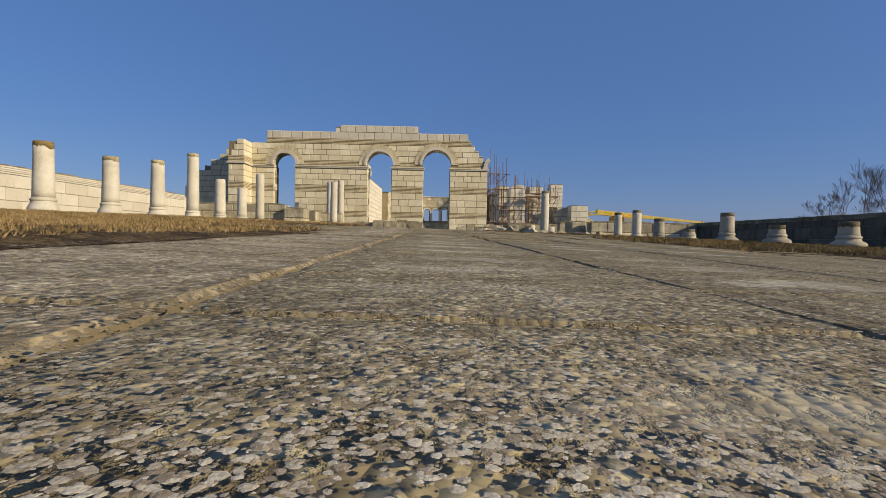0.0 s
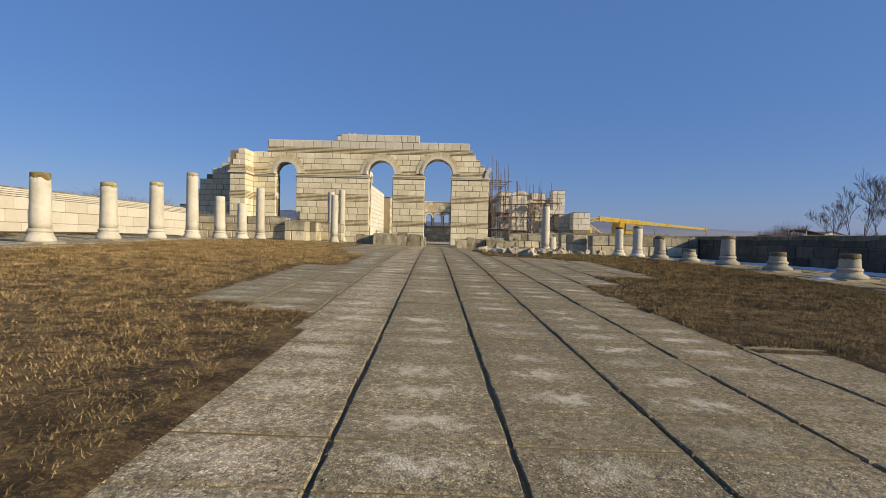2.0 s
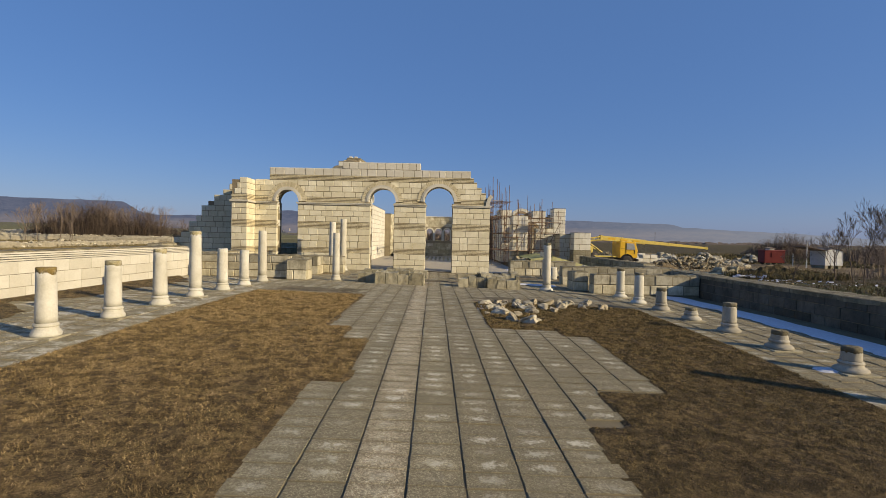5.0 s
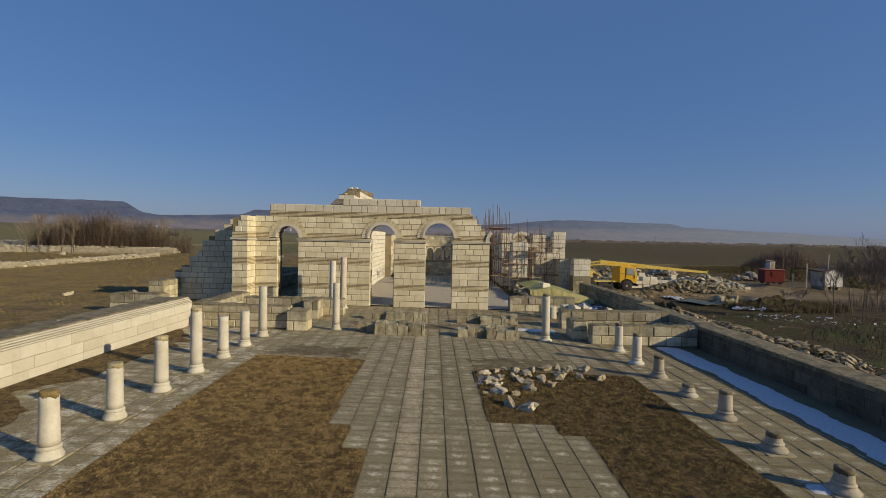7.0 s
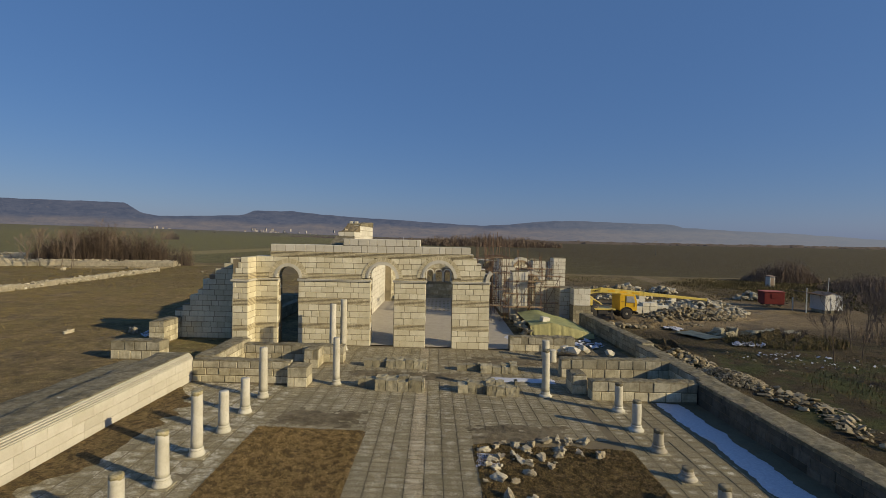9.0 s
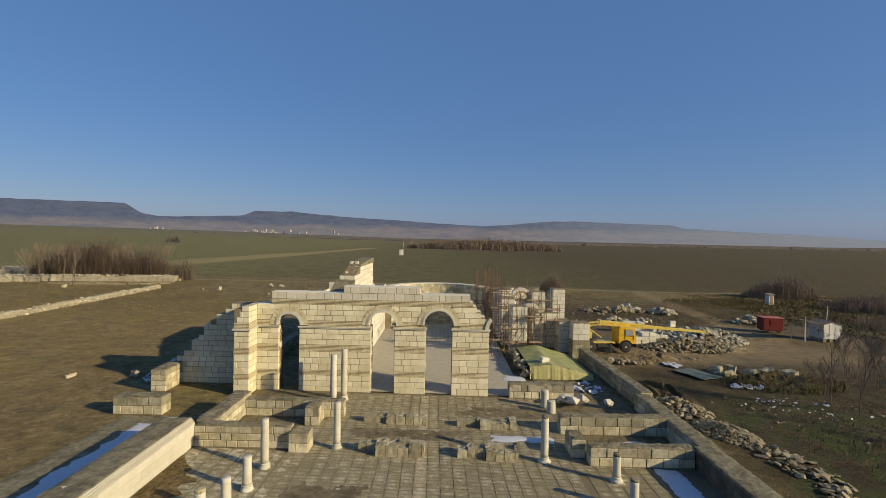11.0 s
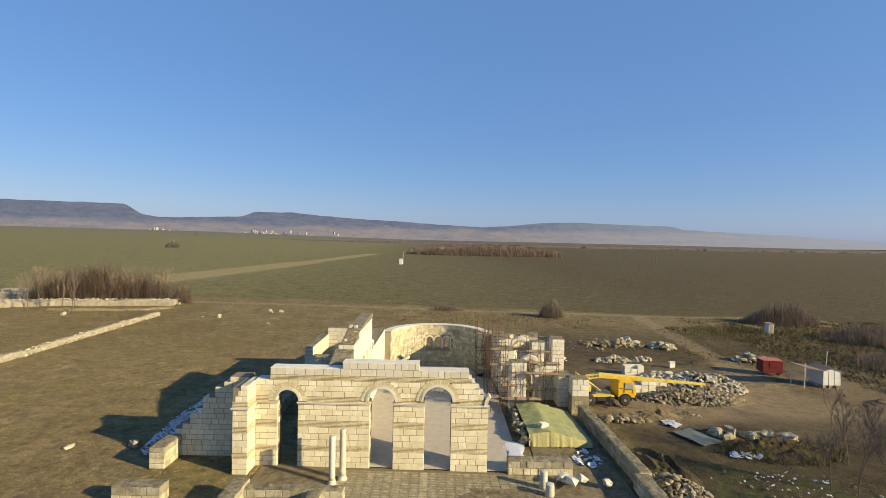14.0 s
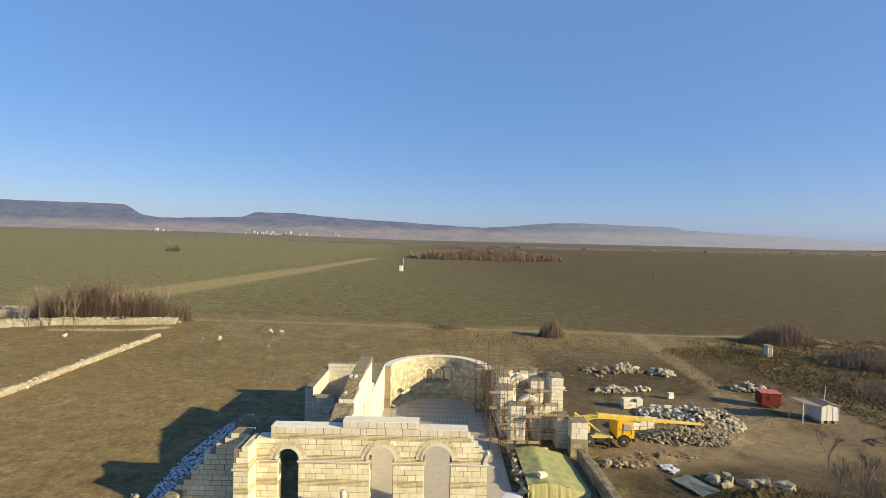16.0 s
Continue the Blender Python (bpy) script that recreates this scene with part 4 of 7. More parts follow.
def capping(parent, x0, x1, y0, y1, z0, z1, nx=4, ny=60, rough=0.05, mat=CAPPING, seed=0, skirt=0.16):
    """A rough cement top, from z0 at x0 to z1 at x1."""
    bm = bmesh.new()
    rows = []
    for j in range(ny + 1):
        row = []
        for i in range(nx + 1):
            x, y = x0 + (x1 - x0) * i / nx, y0 + (y1 - y0) * j / ny
            z = z0 + (z1 - z0) * i / nx + rough * noise.noise((x * 1.7, y * 1.7, seed)) + rough * 0.6 * noise.noise((x * 5, y * 5, seed))
            if i in (0, nx):
                x += rough * 0.7 * noise.noise((y * 2.3, i, seed))
                z -= rough * 0.5
            if j in (0, ny):
                y += rough * 0.7 * noise.noise((x * 2.3, j, seed + 4))
                z -= rough * 0.5
            row.append(bm.verts.new((x, y, z)))
        rows.append(row)
    for a, b in zip(rows, rows[1:]):
        for i in range(nx):
            bm.faces.new((a[i], a[i + 1], b[i + 1], b[i]))
    rim = [e for e in bm.edges if e.is_boundary]
    low = bmesh.ops.extrude_edge_only(bm, edges=rim)
    for v in [g for g in low["geom"] if isinstance(g, bmesh.types.BMVert)]:
        v.co.z -= skirt
    return part("capping", bm, mat, parent, "rough grey cement capping")


capping(north_wall, -15.55, NW_X - 0.25, -12, 27.4, 1.86, 1.92, 6, 160, 0.05, seed=2)

# south (right) court wall: its inner face lies in shade, deepened by darkened stone
SW_X = 14.2
south_wall = wall_core("wall_south", "long grey limestone court wall in its own shade", [(SW_X + 0.03, 15.4, -12, 27.3, -0.6, 0.86)])
for n in range(3):
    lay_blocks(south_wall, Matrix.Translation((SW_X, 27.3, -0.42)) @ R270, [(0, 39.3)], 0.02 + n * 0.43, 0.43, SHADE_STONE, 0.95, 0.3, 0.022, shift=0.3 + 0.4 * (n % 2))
    lay_blocks(south_wall, Matrix.Translation((15.43, -12, -0.42)) @ R90, [(0, 39.3)], 0.02 + n * 0.43, 0.43, GREYSTONE, 1.1, 0.25, 0.015)
capping(south_wall, SW_X - 0.02, 15.5, -12, 27.3, 0.90, 0.90, 5, 160, 0.05, seed=7)


def low_wall(name, x0, y0, x1, y1, z0, z1, thick, courses, label, mat=LIMESTONE, size=0.75, cap=True, faces="fblr", group=""):
    """A straight ruined wall: core, dressed blocks on its faces, rough cap. Its front is to the right of x0,y0 -> x1,y1."""
    d = Vector((x1 - x0, y1 - y0, 0))
    length = d.length
    m = Matrix.Translation((x0, y0, z0)) @ pose(0, 0, 0, 0, 0, math.degrees(math.atan2(d.y, d.x)))
    bm = bmesh.new()
    h = z1 - z0
    box(bm, 0.03, length - 0.03, 0.03, thick - 0.03, -0.25, h - 0.01)
    core = new(name, to_mesh(name, bm, DARK_JOINT))
    core.matrix_world = m
    tagged(core, label, "wall", group, "structure")
    ch = h / courses
    for n in range(courses):
        z = n * ch
        s = 0.3 + 0.45 * (n % 2)
        course = mat if n < courses - 1 or mat is GREYSTONE else GREY_COURSE
        if "f" in faces:
            lay_blocks(core, Matrix.Identity(4), [(0, length)], z, ch, course, size, 0.3, shift=s, rough=0.026, sway=0.022)
        if "b" in faces:
            lay_blocks(core, Matrix.Translation((length, thick, 0)) @ pose(0, 0, 0, 0, 0, 180), [(0, length)], z, ch, course, size, 0.3, shift=s, rough=0.026, sway=0.022)
        if "l" in faces:
            lay_blocks(core, Matrix.Translation((0, thick, 0)) @ R270, [(0, thick)], z, ch, course, size, 0.3, shift=1)
        if "r" in faces:
            lay_blocks(core, Matrix.Translation((length, 0, 0)) @ R90, [(0, thick)], z, ch, course, size, 0.3, shift=1)
    if cap:
        capping(core, 0.02, length - 0.02, 0.02, thick - 0.02, h + 0.055, h + 0.055, max(4, int(length / 0.16)), 7, 0.06, seed=x0 + y0, skirt=0.08)
    return core

# ================= chambers at the head of the court =================
low_wall("wall_chamber_north_front", -13.65, 27.3, -8.3, 27.3, 0.26, 1.45, 0.75, 3, "low ruined chamber wall of pale blocks with cement top", OLD_LIME, 0.8, True, "fb")
low_wall("wall_chamber_north_pier", -8.3, 26.95, -7.2, 26.95, 0.18, 1.25, 1.1, 2, "squat block pier ending a ruined chamber wall", OLD_LIME, 0.7)
low_wall("wall_chamber_north_side", -13.9, 33.4, -13.9, 28.05, 0.26, 1.5, 1.1, 3, "low ruined side wall with rough cement top", OLD_LIME, 0.8, True, "fb")
low_wall("wall_chamber_north_back", -13.9, 32.3, -6.3, 32.3, 0.2, 1.25, 0.8, 2, "low ruined back wall of a chamber", OLD_LIME, 0.75, True, "fbr")
low_wall("wall_chamber_north_stub", -8.5, 30.9, -7.6, 30.9, 0.16, 1.3, 1.4, 2, "short block stub of a ruined cross wall", OLD_LIME, 0.7)
low_wall("wall_chamber_south_front", 8.35, 26.95, 14.15, 26.95, -0.25, 0.80, 0.75, 2, "low chamber wall of two block courses", OLD_LIME, 0.85, True, "fbl")
low_wall("wall_chamber_south_stub", 7.55, 27.9, 8.35, 27.9, -0.2, 0.85, 1.5, 2, "short return of a chamber wall in shade", OLD_LIME, 0.7)
low_wall("wall_chamber_south_back", 7.7, 31.2, 14.6, 31.2, -0.2, 0.95, 0.8, 2, "low inner chamber wall with cement top", OLD_LIME, 0.8, True, "fbl")
low_wall("wall_chamber_south_side", 14.5, 36.6, 14.5, 27.2, -0.35, 0.85, 1.1, 3, "low outer wall of the ruined chamber", OLD_LIME, 0.85, True, "fbr")
low_wall("wall_aisle_south", 14.3, 51.0, 14.9, 36.4, -0.25, 1.0, 0.9, 3, "long broken aisle wall of grey blocks", GREYSTONE, 0.8, True, "fbr")
low_wall("wall_vestibule_south", 5.35, 37.9, 10.35, 37.9, -0.12, 0.95, 1.0, 2, "low rebuilt block wall beside the arches", OLD_LIME, 0.7)
low_wall("wall_outer_north_block", -21.4, 32.1, -18.2, 32.1, 0.2, 1.35, 1.1, 2, "low free-standing stump of wall, two block courses", OLD_LIME, 0.7)


def rough_pier(x0, x1, y0, y1, h, tail, label):
    """A low portal pier of coarse upright stones, with a shorter wall of stones beside it."""
    z = gz((x0 + x1) / 2, y0) - 0.06
    ob = thing("stone_pier", (x0, y0, z), label, "pier", "low stone piers before the arches")
    x = 0.0
    while x < x1 - x0 - 0.1:
        w = min(random.uniform(0.5, 0.8), x1 - x0 - x)
        for yy, dd in ((0, (y1 - y0) * 0.5), ((y1 - y0) * 0.5, (y1 - y0) * 0.5)):
            bm = bmesh.new()
            box(bm, x + 0.015, x + w - 0.015, yy + 0.01, yy + dd - 0.01, -0.1, h + random.uniform(-0.2, 0.08))
            bmesh.ops.subdivide_edges(bm, edges=bm.edges, cuts=3, use_grid_fill=True)
            for v in bm.verts:
                v.co += Vector((0.05, 0.055, 0.07)) * noise.noise((v.co + Vector((x0, y0, 0))) * 4.5)
            part("stone", bm, GREYSTONE, ob)
        x += w
    tx0, tx1, ty0, ty1 = tail
    x = tx0 - x0
    while x < tx1 - x0 - 0.1:
        w = min(random.uniform(0.4, 0.7), tx1 - x0 - x)
        bm = bmesh.new()
        box(bm, x + 0.01, x + w - 0.01, ty0 - y0, ty1 - y0, -0.1, h * random.uniform(0.75, 0.95))
        bmesh.ops.subdivide_edges(bm, edges=bm.edges, cuts=2, use_grid_fill=True)
        for v in bm.verts:
            v.co += Vector((0.05, 0.055, 0.07)) * noise.noise((v.co + Vector((x0, y0, 5))) * 4.5)
        part("stone", bm, GREYSTONE, ob)
        x += w
    return ob


rough_pier(-3.5, -0.8, 26.95, 28.0, 0.72, (-4.5, -3.5, 27.45, 28.0), "low pier of coarse grey stones before the arches")
rough_pier(2.6, 4.4, 26.95, 28.0, 0.72, (1.05, 2.6, 27.2, 27.9), "low pier of coarse grey stones before the arches")
rough_pier(-3.45, -0.8, 31.7, 32.5, 0.6, (-4.9, -3.45, 31.9, 32.5), "low pier of coarse grey stones near the portal")
rough_pier(2.6, 5.0, 31.4, 32.3, 0.6, (1.15, 2.6, 31.8, 32.3), "low pier of coarse grey stones near the portal")


# ================= columns =================
def column(x, y, h, r=0.25, label="", crust=True, base=True, group="broken columns round the court", taper=0.9, seed=0, low=1.0, mat=COLUMN_STONE, flare=1.0):
    z = gz(x, y) - 0.015
    ob = thing("stone_column", (x, y, z), label, "column", group)
    b0 = 0.0
    if base:
        bm = bmesh.new()
        box(bm, -r * 1.52 * flare, r * 1.52 * flare, -r * 1.52 * flare, r * 1.52 * flare, -0.05, 0.035)
        bevelled(bm, 0.01)
        part("plinth", bm, GREYSTONE, ob)
        bm = bmesh.new()
        turned(bm, [(q, z * low) for q, z in [(r * 1.34 * flare, 0.035 / low), (r * 1.38 * flare, 0.06), (r * 1.38 * flare, 0.095), (r * 1.31 * flare, 0.125), (r * (0.3 + 0.94 * flare), 0.155), (r * 1.15, 0.19), (r * 1.09, 0.225), (r * 1.09, 0.25)]], 28, 0.015, seed)
        part("base_moulding", bm, mat, ob, smooth=True)
        bm = bmesh.new()
        turned(bm, [(q, z * low) for q, z in [(r * 1.10, 0.25), (r * 1.17, 0.262), (r * 1.17, 0.295), (r * 1.06, 0.315), (r * 1.02, 0.335)]], 28, 0.01, seed)
        part("collar", bm, mat, ob, smooth=True)
        b0 = 0.335 * low
    top = h
    if h - b0 > 0.1:
        bm = bmesh.new()
        rings = 8
        cut = h - (min(0.11, (h - b0) * 0.5) if crust else 0.0)
        prof = [(r * (1.0 - (1.0 - taper) * (i / rings)), b0 + (cut - b0) * i / rings) for i in range(rings + 1)]
        if not crust:
            prof += [(r * taper * 0.96, cut + 0.008)]
        turned(bm, prof, 32, 0.02, seed + 3)
        part("shaft", bm, mat, ob, smooth=True)
        if crust:
            bm = bmesh.new()
            rt = r * taper
            turned(bm, [(rt * 1.0, cut - 0.002), (rt * 1.005, cut + 0.06), (rt * 1.005, h - 0.02), (rt * 0.95, h), (rt * 0.5, h + 0.005)], 32, 0.03, seed + 5)
            for v in bm.verts:
                if v.co.z < cut + 0.01:
                    v.co.z += 0.09 * noise.noise((v.co.x * 9, v.co.y * 9, seed * 3.1)) - 0.02
                    v.co.x *= 1.004
                    v.co.y *= 1.004
            part("weathered_top", bm, (LICHEN if seed == 0 else MOSSY_TOP) if x < 0 else CAPPING, ob, "lichen-crusted broken top" if x < 0 else "dark weathered broken top", smooth=True)
    return ob


for i, (x, y, h, crust) in enumerate([(-8.78, 11.40, 1.58, 1), (-8.81, 13.70, 1.57, 1), (-8.88, 16.05, 1.82, 1), (-8.87, 18.27, 2.40, 1), (-8.85, 20.45, 1.72, 0), (-8.88, 22.75, 1.62, 0), (-8.88, 25.0, 2.56, 0)]):
    column(x, y, h, 0.214, "pale limestone column with %s on moulded base" % ("lichen-brown top" if crust else "plain broken top"), bool(crust), seed=i)
column(-5.78, 27.75, 2.65, 0.20, "slim pale column standing free on a moulded base", False, seed=11)
column(-7.72, 35.5, 3.5, 0.24, "tall slim pale column before the arched wall", False, seed=12)
column(-7.10, 36.25, 3.75, 0.24, "tall slim pale column before the arched wall", False, seed=13)
for i, (x, y, h, r) in enumerate([(5.87, 27.2, 2.62, 0.22), (9.2, 25.25, 1.48, 0.206), (9.1, 22.65, 1.42, 0.212), (9.12, 20.4, 0.93, 0.212), (9.16, 18.05, 0.46, 0.212), (9.22, 15.8, 0.95, 0.212), (9.26, 13.55, 0.52, 0.212), (9.46, 11.45, 0.60, 0.214), (9.5, 9.0, 1.75, 0.214)]):
    column(x, y, h, r, "grey-topped %s on a moulded base" % ("limestone column shaft" if h > 0.8 else "short limestone column stump"), True, seed=20 + i, low=0.95 if h > 0.8 else 0.85, mat=COLUMN_STONE if h > 1.2 else STUMP_STONE, taper=0.92, flare=1.18)
column(7.70, 36.0, 1.3, 0.3, "thick grey column stump without a base", False, False, seed=31)
column(7.95, 35.0, 0.85, 0.33, "thick grey column stump without a base", False, False, seed=32)

# ================= the arched west wall =================
FY = 38.16
ARCHES = [(-11.82, 0.86, 0.80, 5.20, 1.48), (-4.55, 1.04, 0.91, 5.28, 1.58), (-0.18, 1.14, 1.02, 5.38, 1.68)]  # centre, arch radius, half door, spring, outer radius
X0, X1 = -14.3, 3.74


def wall_top(x):
    if x < -13.2:
        return 6.82
    if -7.62 <= x <= -1.66:
        return 8.27
    if x <= 2.2:
        return 7.75
    return 7.21 if x < 2.45 else 6.9 if x < 2.7 else 6.5 if x < 3.05 else 6.1 if x < 3.38 else 5.72 if x < 3.6 else 5.3


def build_facade():
    """The core as thin upright slices, each with its own soffit and top, so that doors and arches go right through."""
    cuts = {X0, X1, -13.2, -7.62, -1.66, 2.2, 2.45, 2.7, 3.05, 3.38, 3.6}
    for c, r, d, s, ro in ARCHES:
        cuts |= {c - d, c + d}
        cuts |= {round(c - r * math.cos(math.pi * i / 24), 4) for i in range(25)}
    cuts = sorted(cuts)
    bm = bmesh.new()
    y0, y1 = FY + 0.03, FY + 1.15
    for a, b in zip(cuts, cuts[1:]):
        m = (a + b) / 2
        top = wall_top(m) - 0.01
        spans = None
        for c, r, d, s, ro in ARCHES:
            if abs(m - c) < r:
                la = s + math.sqrt(max(0, r * r - (a - c) ** 2))
                lb = s + math.sqrt(max(0, r * r - (b - c) ** 2))
                spans = (la, lb, abs(m - c) > d, s)
        if spans is None:
            box(bm, a, b, y0, y1, -0.3, top)
        else:
            la, lb, pier, s = spans
            vs = [bm.verts.new(p) for p in ((a, y0, la), (b, y0, lb), (b, y1, lb), (a, y1, la), (a, y0, top), (b, y0, top), (b, y1, top), (a, y1, top))]
            for f in ((0, 3, 2, 1), (4, 5, 6, 7), (0, 1, 5, 4), (2, 3, 7, 6)):
                bm.faces.new([vs[i] for i in f])
            if pier:
                box(bm, a, b, y0, y1, -0.3, s - 0.12)
    wall = solid("wall_west", bm, DARK_JOINT, (0, 0, 0), "tall ruined limestone wall pierced by three round arches", "wall", kind="structure")
    front = Matrix.Translation((0, FY, 0))
    steps = [X0, -13.2, -7.62, -1.66, 2.2, 2.45, 2.7, 3.05, 3.38, 3.6, X1]
    for a, b in zip(steps, steps[1:]):
        bm = bmesh.new()
        z = wall_top((a + b) / 2)
        box(bm, a + 0.01, b - 0.01, FY + 0.02, FY + 1.17, z - 0.03, z + 0.012)
        bmesh.ops.subdivide_edges(bm, edges=[e for e in bm.edges if e.calc_length() > 1.0], cuts=12)
        for v in bm.verts:
            v.co.z += 0.012 * noise.noise(v.co * 2.3)
        part("top_bed", bm, LIME_NEW, wall, "pale mortar bed on the wall's top")

    def spans_at(z0, z1):
        """Free stretches of a course between openings and steps."""
        xs = [x * 0.02 + X0 for x in range(int((X1 - X0) / 0.02) + 1)]
        ok = []
        for x in xs:
            good = wall_top(x) > z1 - 0.08
            for c, r, d, s, ro in ARCHES:
                if z1 <= s - 0.05:
                    good &= abs(x - c) > d
                elif z0 < s + ro:
                    zz = max(0, z0 + 0.75 * (z1 - z0) - s)
                    clear = math.sqrt(max(0, ro * ro - zz * zz)) - 0.02
                    inner = r + 0.2
                    clear = max(clear, math.sqrt(max(0, inner * inner - max(0, z0 - s) ** 2)))
                    good &= abs(x - c) > clear
            ok.append(good)
        out, start = [], None
        for x, g in zip(xs, ok + [False]):
            if g and start is None:
                start = x
            if not g and start is not None:
                if x - start > 0.15:
                    out.append((start, x))
                start = None
        if start is not None:
            out.append((start, X1))
        return out

    for n, (z0, z1) in enumerate([(-0.15, 0.44), (0.44, 0.87), (0.87, 1.30), (1.69, 2.18), (2.18, 2.67), (2.67, 3.16), (3.67, 4.10), (4.10, 4.53), (4.53, 4.95),
                                  (5.55, 5.97), (5.97, 6.39), (6.39, 6.82), (7.21, 7.75), (7.75, 8.27)]):
        sp = spans_at(z0, z1)
        lay_blocks(wall, front, sp, z0, z1 - z0, LIMESTONE if n < 12 else LIME_PALE, 0.82 if n < 12 else 0.66, 0.28, 0.029, shift=0.25 + 0.45 * (n % 2), rough=0.016)
    for z0, z1, rows, out in ((1.30, 1.69, 4, 0.0), (3.16, 3.67, 5, 0.0), (5.12, 5.55, 4, 0.0), (6.82, 7.21, 4, 0.07)):
        h = (z1 - z0) / rows
        for k in range(rows):
            bm = bmesh.new()
            for a, b in spans_at(z0 + k * h, z0 + (k + 1) * h):
                x = a
                while x < b - 0.05:
                    w = min(random.uniform(0.32, 0.42), b - x)
                    o = out * (0.4 + 0.2 * k) + random.uniform(-0.006, 0.006)
                    box(bm, x + 0.008, x + w - 0.006, FY - 0.005 - o, FY + 0.2, z0 + k * h + 0.024, z0 + (k + 1) * h - 0.018)
                    x += w
            if bm.verts:
                part("brick_course", bm, BRICK, wall, "course of thin flat bricks")
            else:
                bm.free()
    # impost ledge
    for a, b in spans_at(4.95, 5.02):
        bm = bmesh.new()
        box(bm, a - 0.05, b + 0.05, FY - 0.10, FY + 0.3, 4.97, 5.06)
        box(bm, a - 0.09, b + 0.09, FY - 0.15, FY + 0.3, 5.06, 5.12)
        bevelled(bm, 0.012)
        part("impost_ledge", bm, LIME_PALE, wall, "moulded pale impost ledge")
    for k in range(5):
        a0, a1 = radians(9 * k), radians(9 * k + 8.2)
        bm = bmesh.new()
        pts = [bm.verts.new((X1 + 0.92 - rr * math.cos(aa), yy, 5.12 + rr * math.sin(aa))) for yy in (FY - 0.10, FY + 0.6) for rr in (0.98, 1.26) for aa in (a0, a1)]
        for f in ((0, 1, 3, 2), (4, 6, 7, 5), (0, 4, 5, 1), (2, 3, 7, 6), (0, 2, 6, 4), (1, 5, 7, 3)):
            bm.faces.new([pts[i] for i in f])
        part("arch_springer", bm, LIME_PALE, wall, "pale stone of a broken arch's springing")
    for c, r, d, s, ro in ARCHES:
        for inner, outer, out, mat, nm in ((r, r + 0.14, 0.10, LIME_PALE, "arch_moulding"), (r + 0.14, r + 0.24, 0.07, LIME_PALE, "arch_moulding"), (r + 0.24, ro, 0.035, BRICK, "arch_brick_ring")):
            bm = bmesh.new()
            n = 22 if nm == "arch_moulding" else 34
            for i in range(n):
                a0, a1 = math.pi * i / n, math.pi * (i + 1) / n - (0.0 if nm == "arch_moulding" else 0.012)
                pts = []
                for yy in (FY - out, FY + 0.25 if inner > r else FY + 1.16):
                    for rr in (inner, outer):
                        for aa in (a0, a1):
                            pts.append(bm.verts.new((c - rr * math.cos(aa), yy, s + rr * math.sin(aa))))
                for f in ((0, 1, 3, 2), (4, 6, 7, 5), (0, 4, 5, 1), (2, 3, 7, 6), (0, 2, 6, 4), (1, 5, 7, 3)):
                    bm.faces.new([pts[k] for k in f])
            part(nm, bm, mat, wall, "round pale arch moulding" if nm == "arch_moulding" else "ring of flat bricks round an arch")
        # dressed jambs
        for side in (-1, 1):
            m = Matrix.Translation((c - d, FY, 0)) @ R90 if side < 0 else Matrix.Translation((c + d, FY + 1.15, 0)) @ R270
            z = -0.15
            while z < 4.9:
                hh = min(0.49, 4.95 - z)
                lay_blocks(wall, m, [(0, 1.12)], z, hh, LIME_PALE, 0.9, 0.05, 0.02)
                z += hh
    return wall


facade = build_facade()


def build_anta():
    """The square pier that steps forward at the wall's left end."""
    x0, x1, y0, y1 = -15.42, -14.28, 36.55, 39.3
    bm = bmesh.new()
    box(bm, x0 + 0.03, x1 - 0.03, y0 + 0.03, y1, -0.2, 6.6)
    pier = solid("wall_west_anta", bm, DARK_JOINT, (0, 0, 0), "tall block pier standing forward at the end of the arched wall", "pier", kind="structure")
    for n, (z0, z1) in enumerate([(0.1, 0.5), (0.5, 0.9), (0.9, 1.30), (1.69, 2.18), (2.18, 2.67), (2.67, 3.16), (3.67, 4.10), (4.10, 4.53), (4.53, 4.95), (5.55, 5.97), (5.97, 6.39), (6.39, 6.78)]):
        back = 0 if n < 9 else 0.2 * (n - 8)
        lay_blocks(pier, Matrix.Translation((x0 + back, y0, 0)), [(0, x1 - x0 - back)], z0, z1 - z0, LIMESTONE, 0.7, 0.3, 0.029, shift=0.2 + 0.5 * (n % 2), rough=0.016)
        lay_blocks(pier, Matrix.Translation((x1, y0, 0)) @ R90, [(0, FY - y0)], z0, z1 - z0, LIMESTONE, 0.75, 0.3, 0.03, shift=0.2 + 0.5 * (n % 2), rough=0.016)
        lay_blocks(pier, Matrix.Translation((x0 + back, y1, 0)) @ R270, [(0, y1 - y0)], z0, z1 - z0, LIMESTONE, 0.75, 0.3, 0.03, shift=0.2 + 0.5 * (n % 2), rough=0.016)
    for z0, z1, rows in ((1.30, 1.69, 4), (3.16, 3.67, 5), (5.12, 5.55, 4)):
        h = (z1 - z0) / rows
        for k in range(rows):
            bm = bmesh.new()
            box(bm, x0 - 0.004, x1 + 0.004, y0 - 0.004, FY, z0 + k * h + 0.024, z0 + (k + 1) * h - 0.018)
            part("brick_course", bm, BRICK, pier, "course of thin flat bricks")
    bm = bmesh.new()
    box(bm, x0 - 0.12, x1 + 0.12, y0 - 0.12, FY, 4.97, 5.12)
    bevelled(bm, 0.02)
    part("impost_ledge", bm, LIME_PALE, pier, "moulded pale impost ledge")


build_anta()


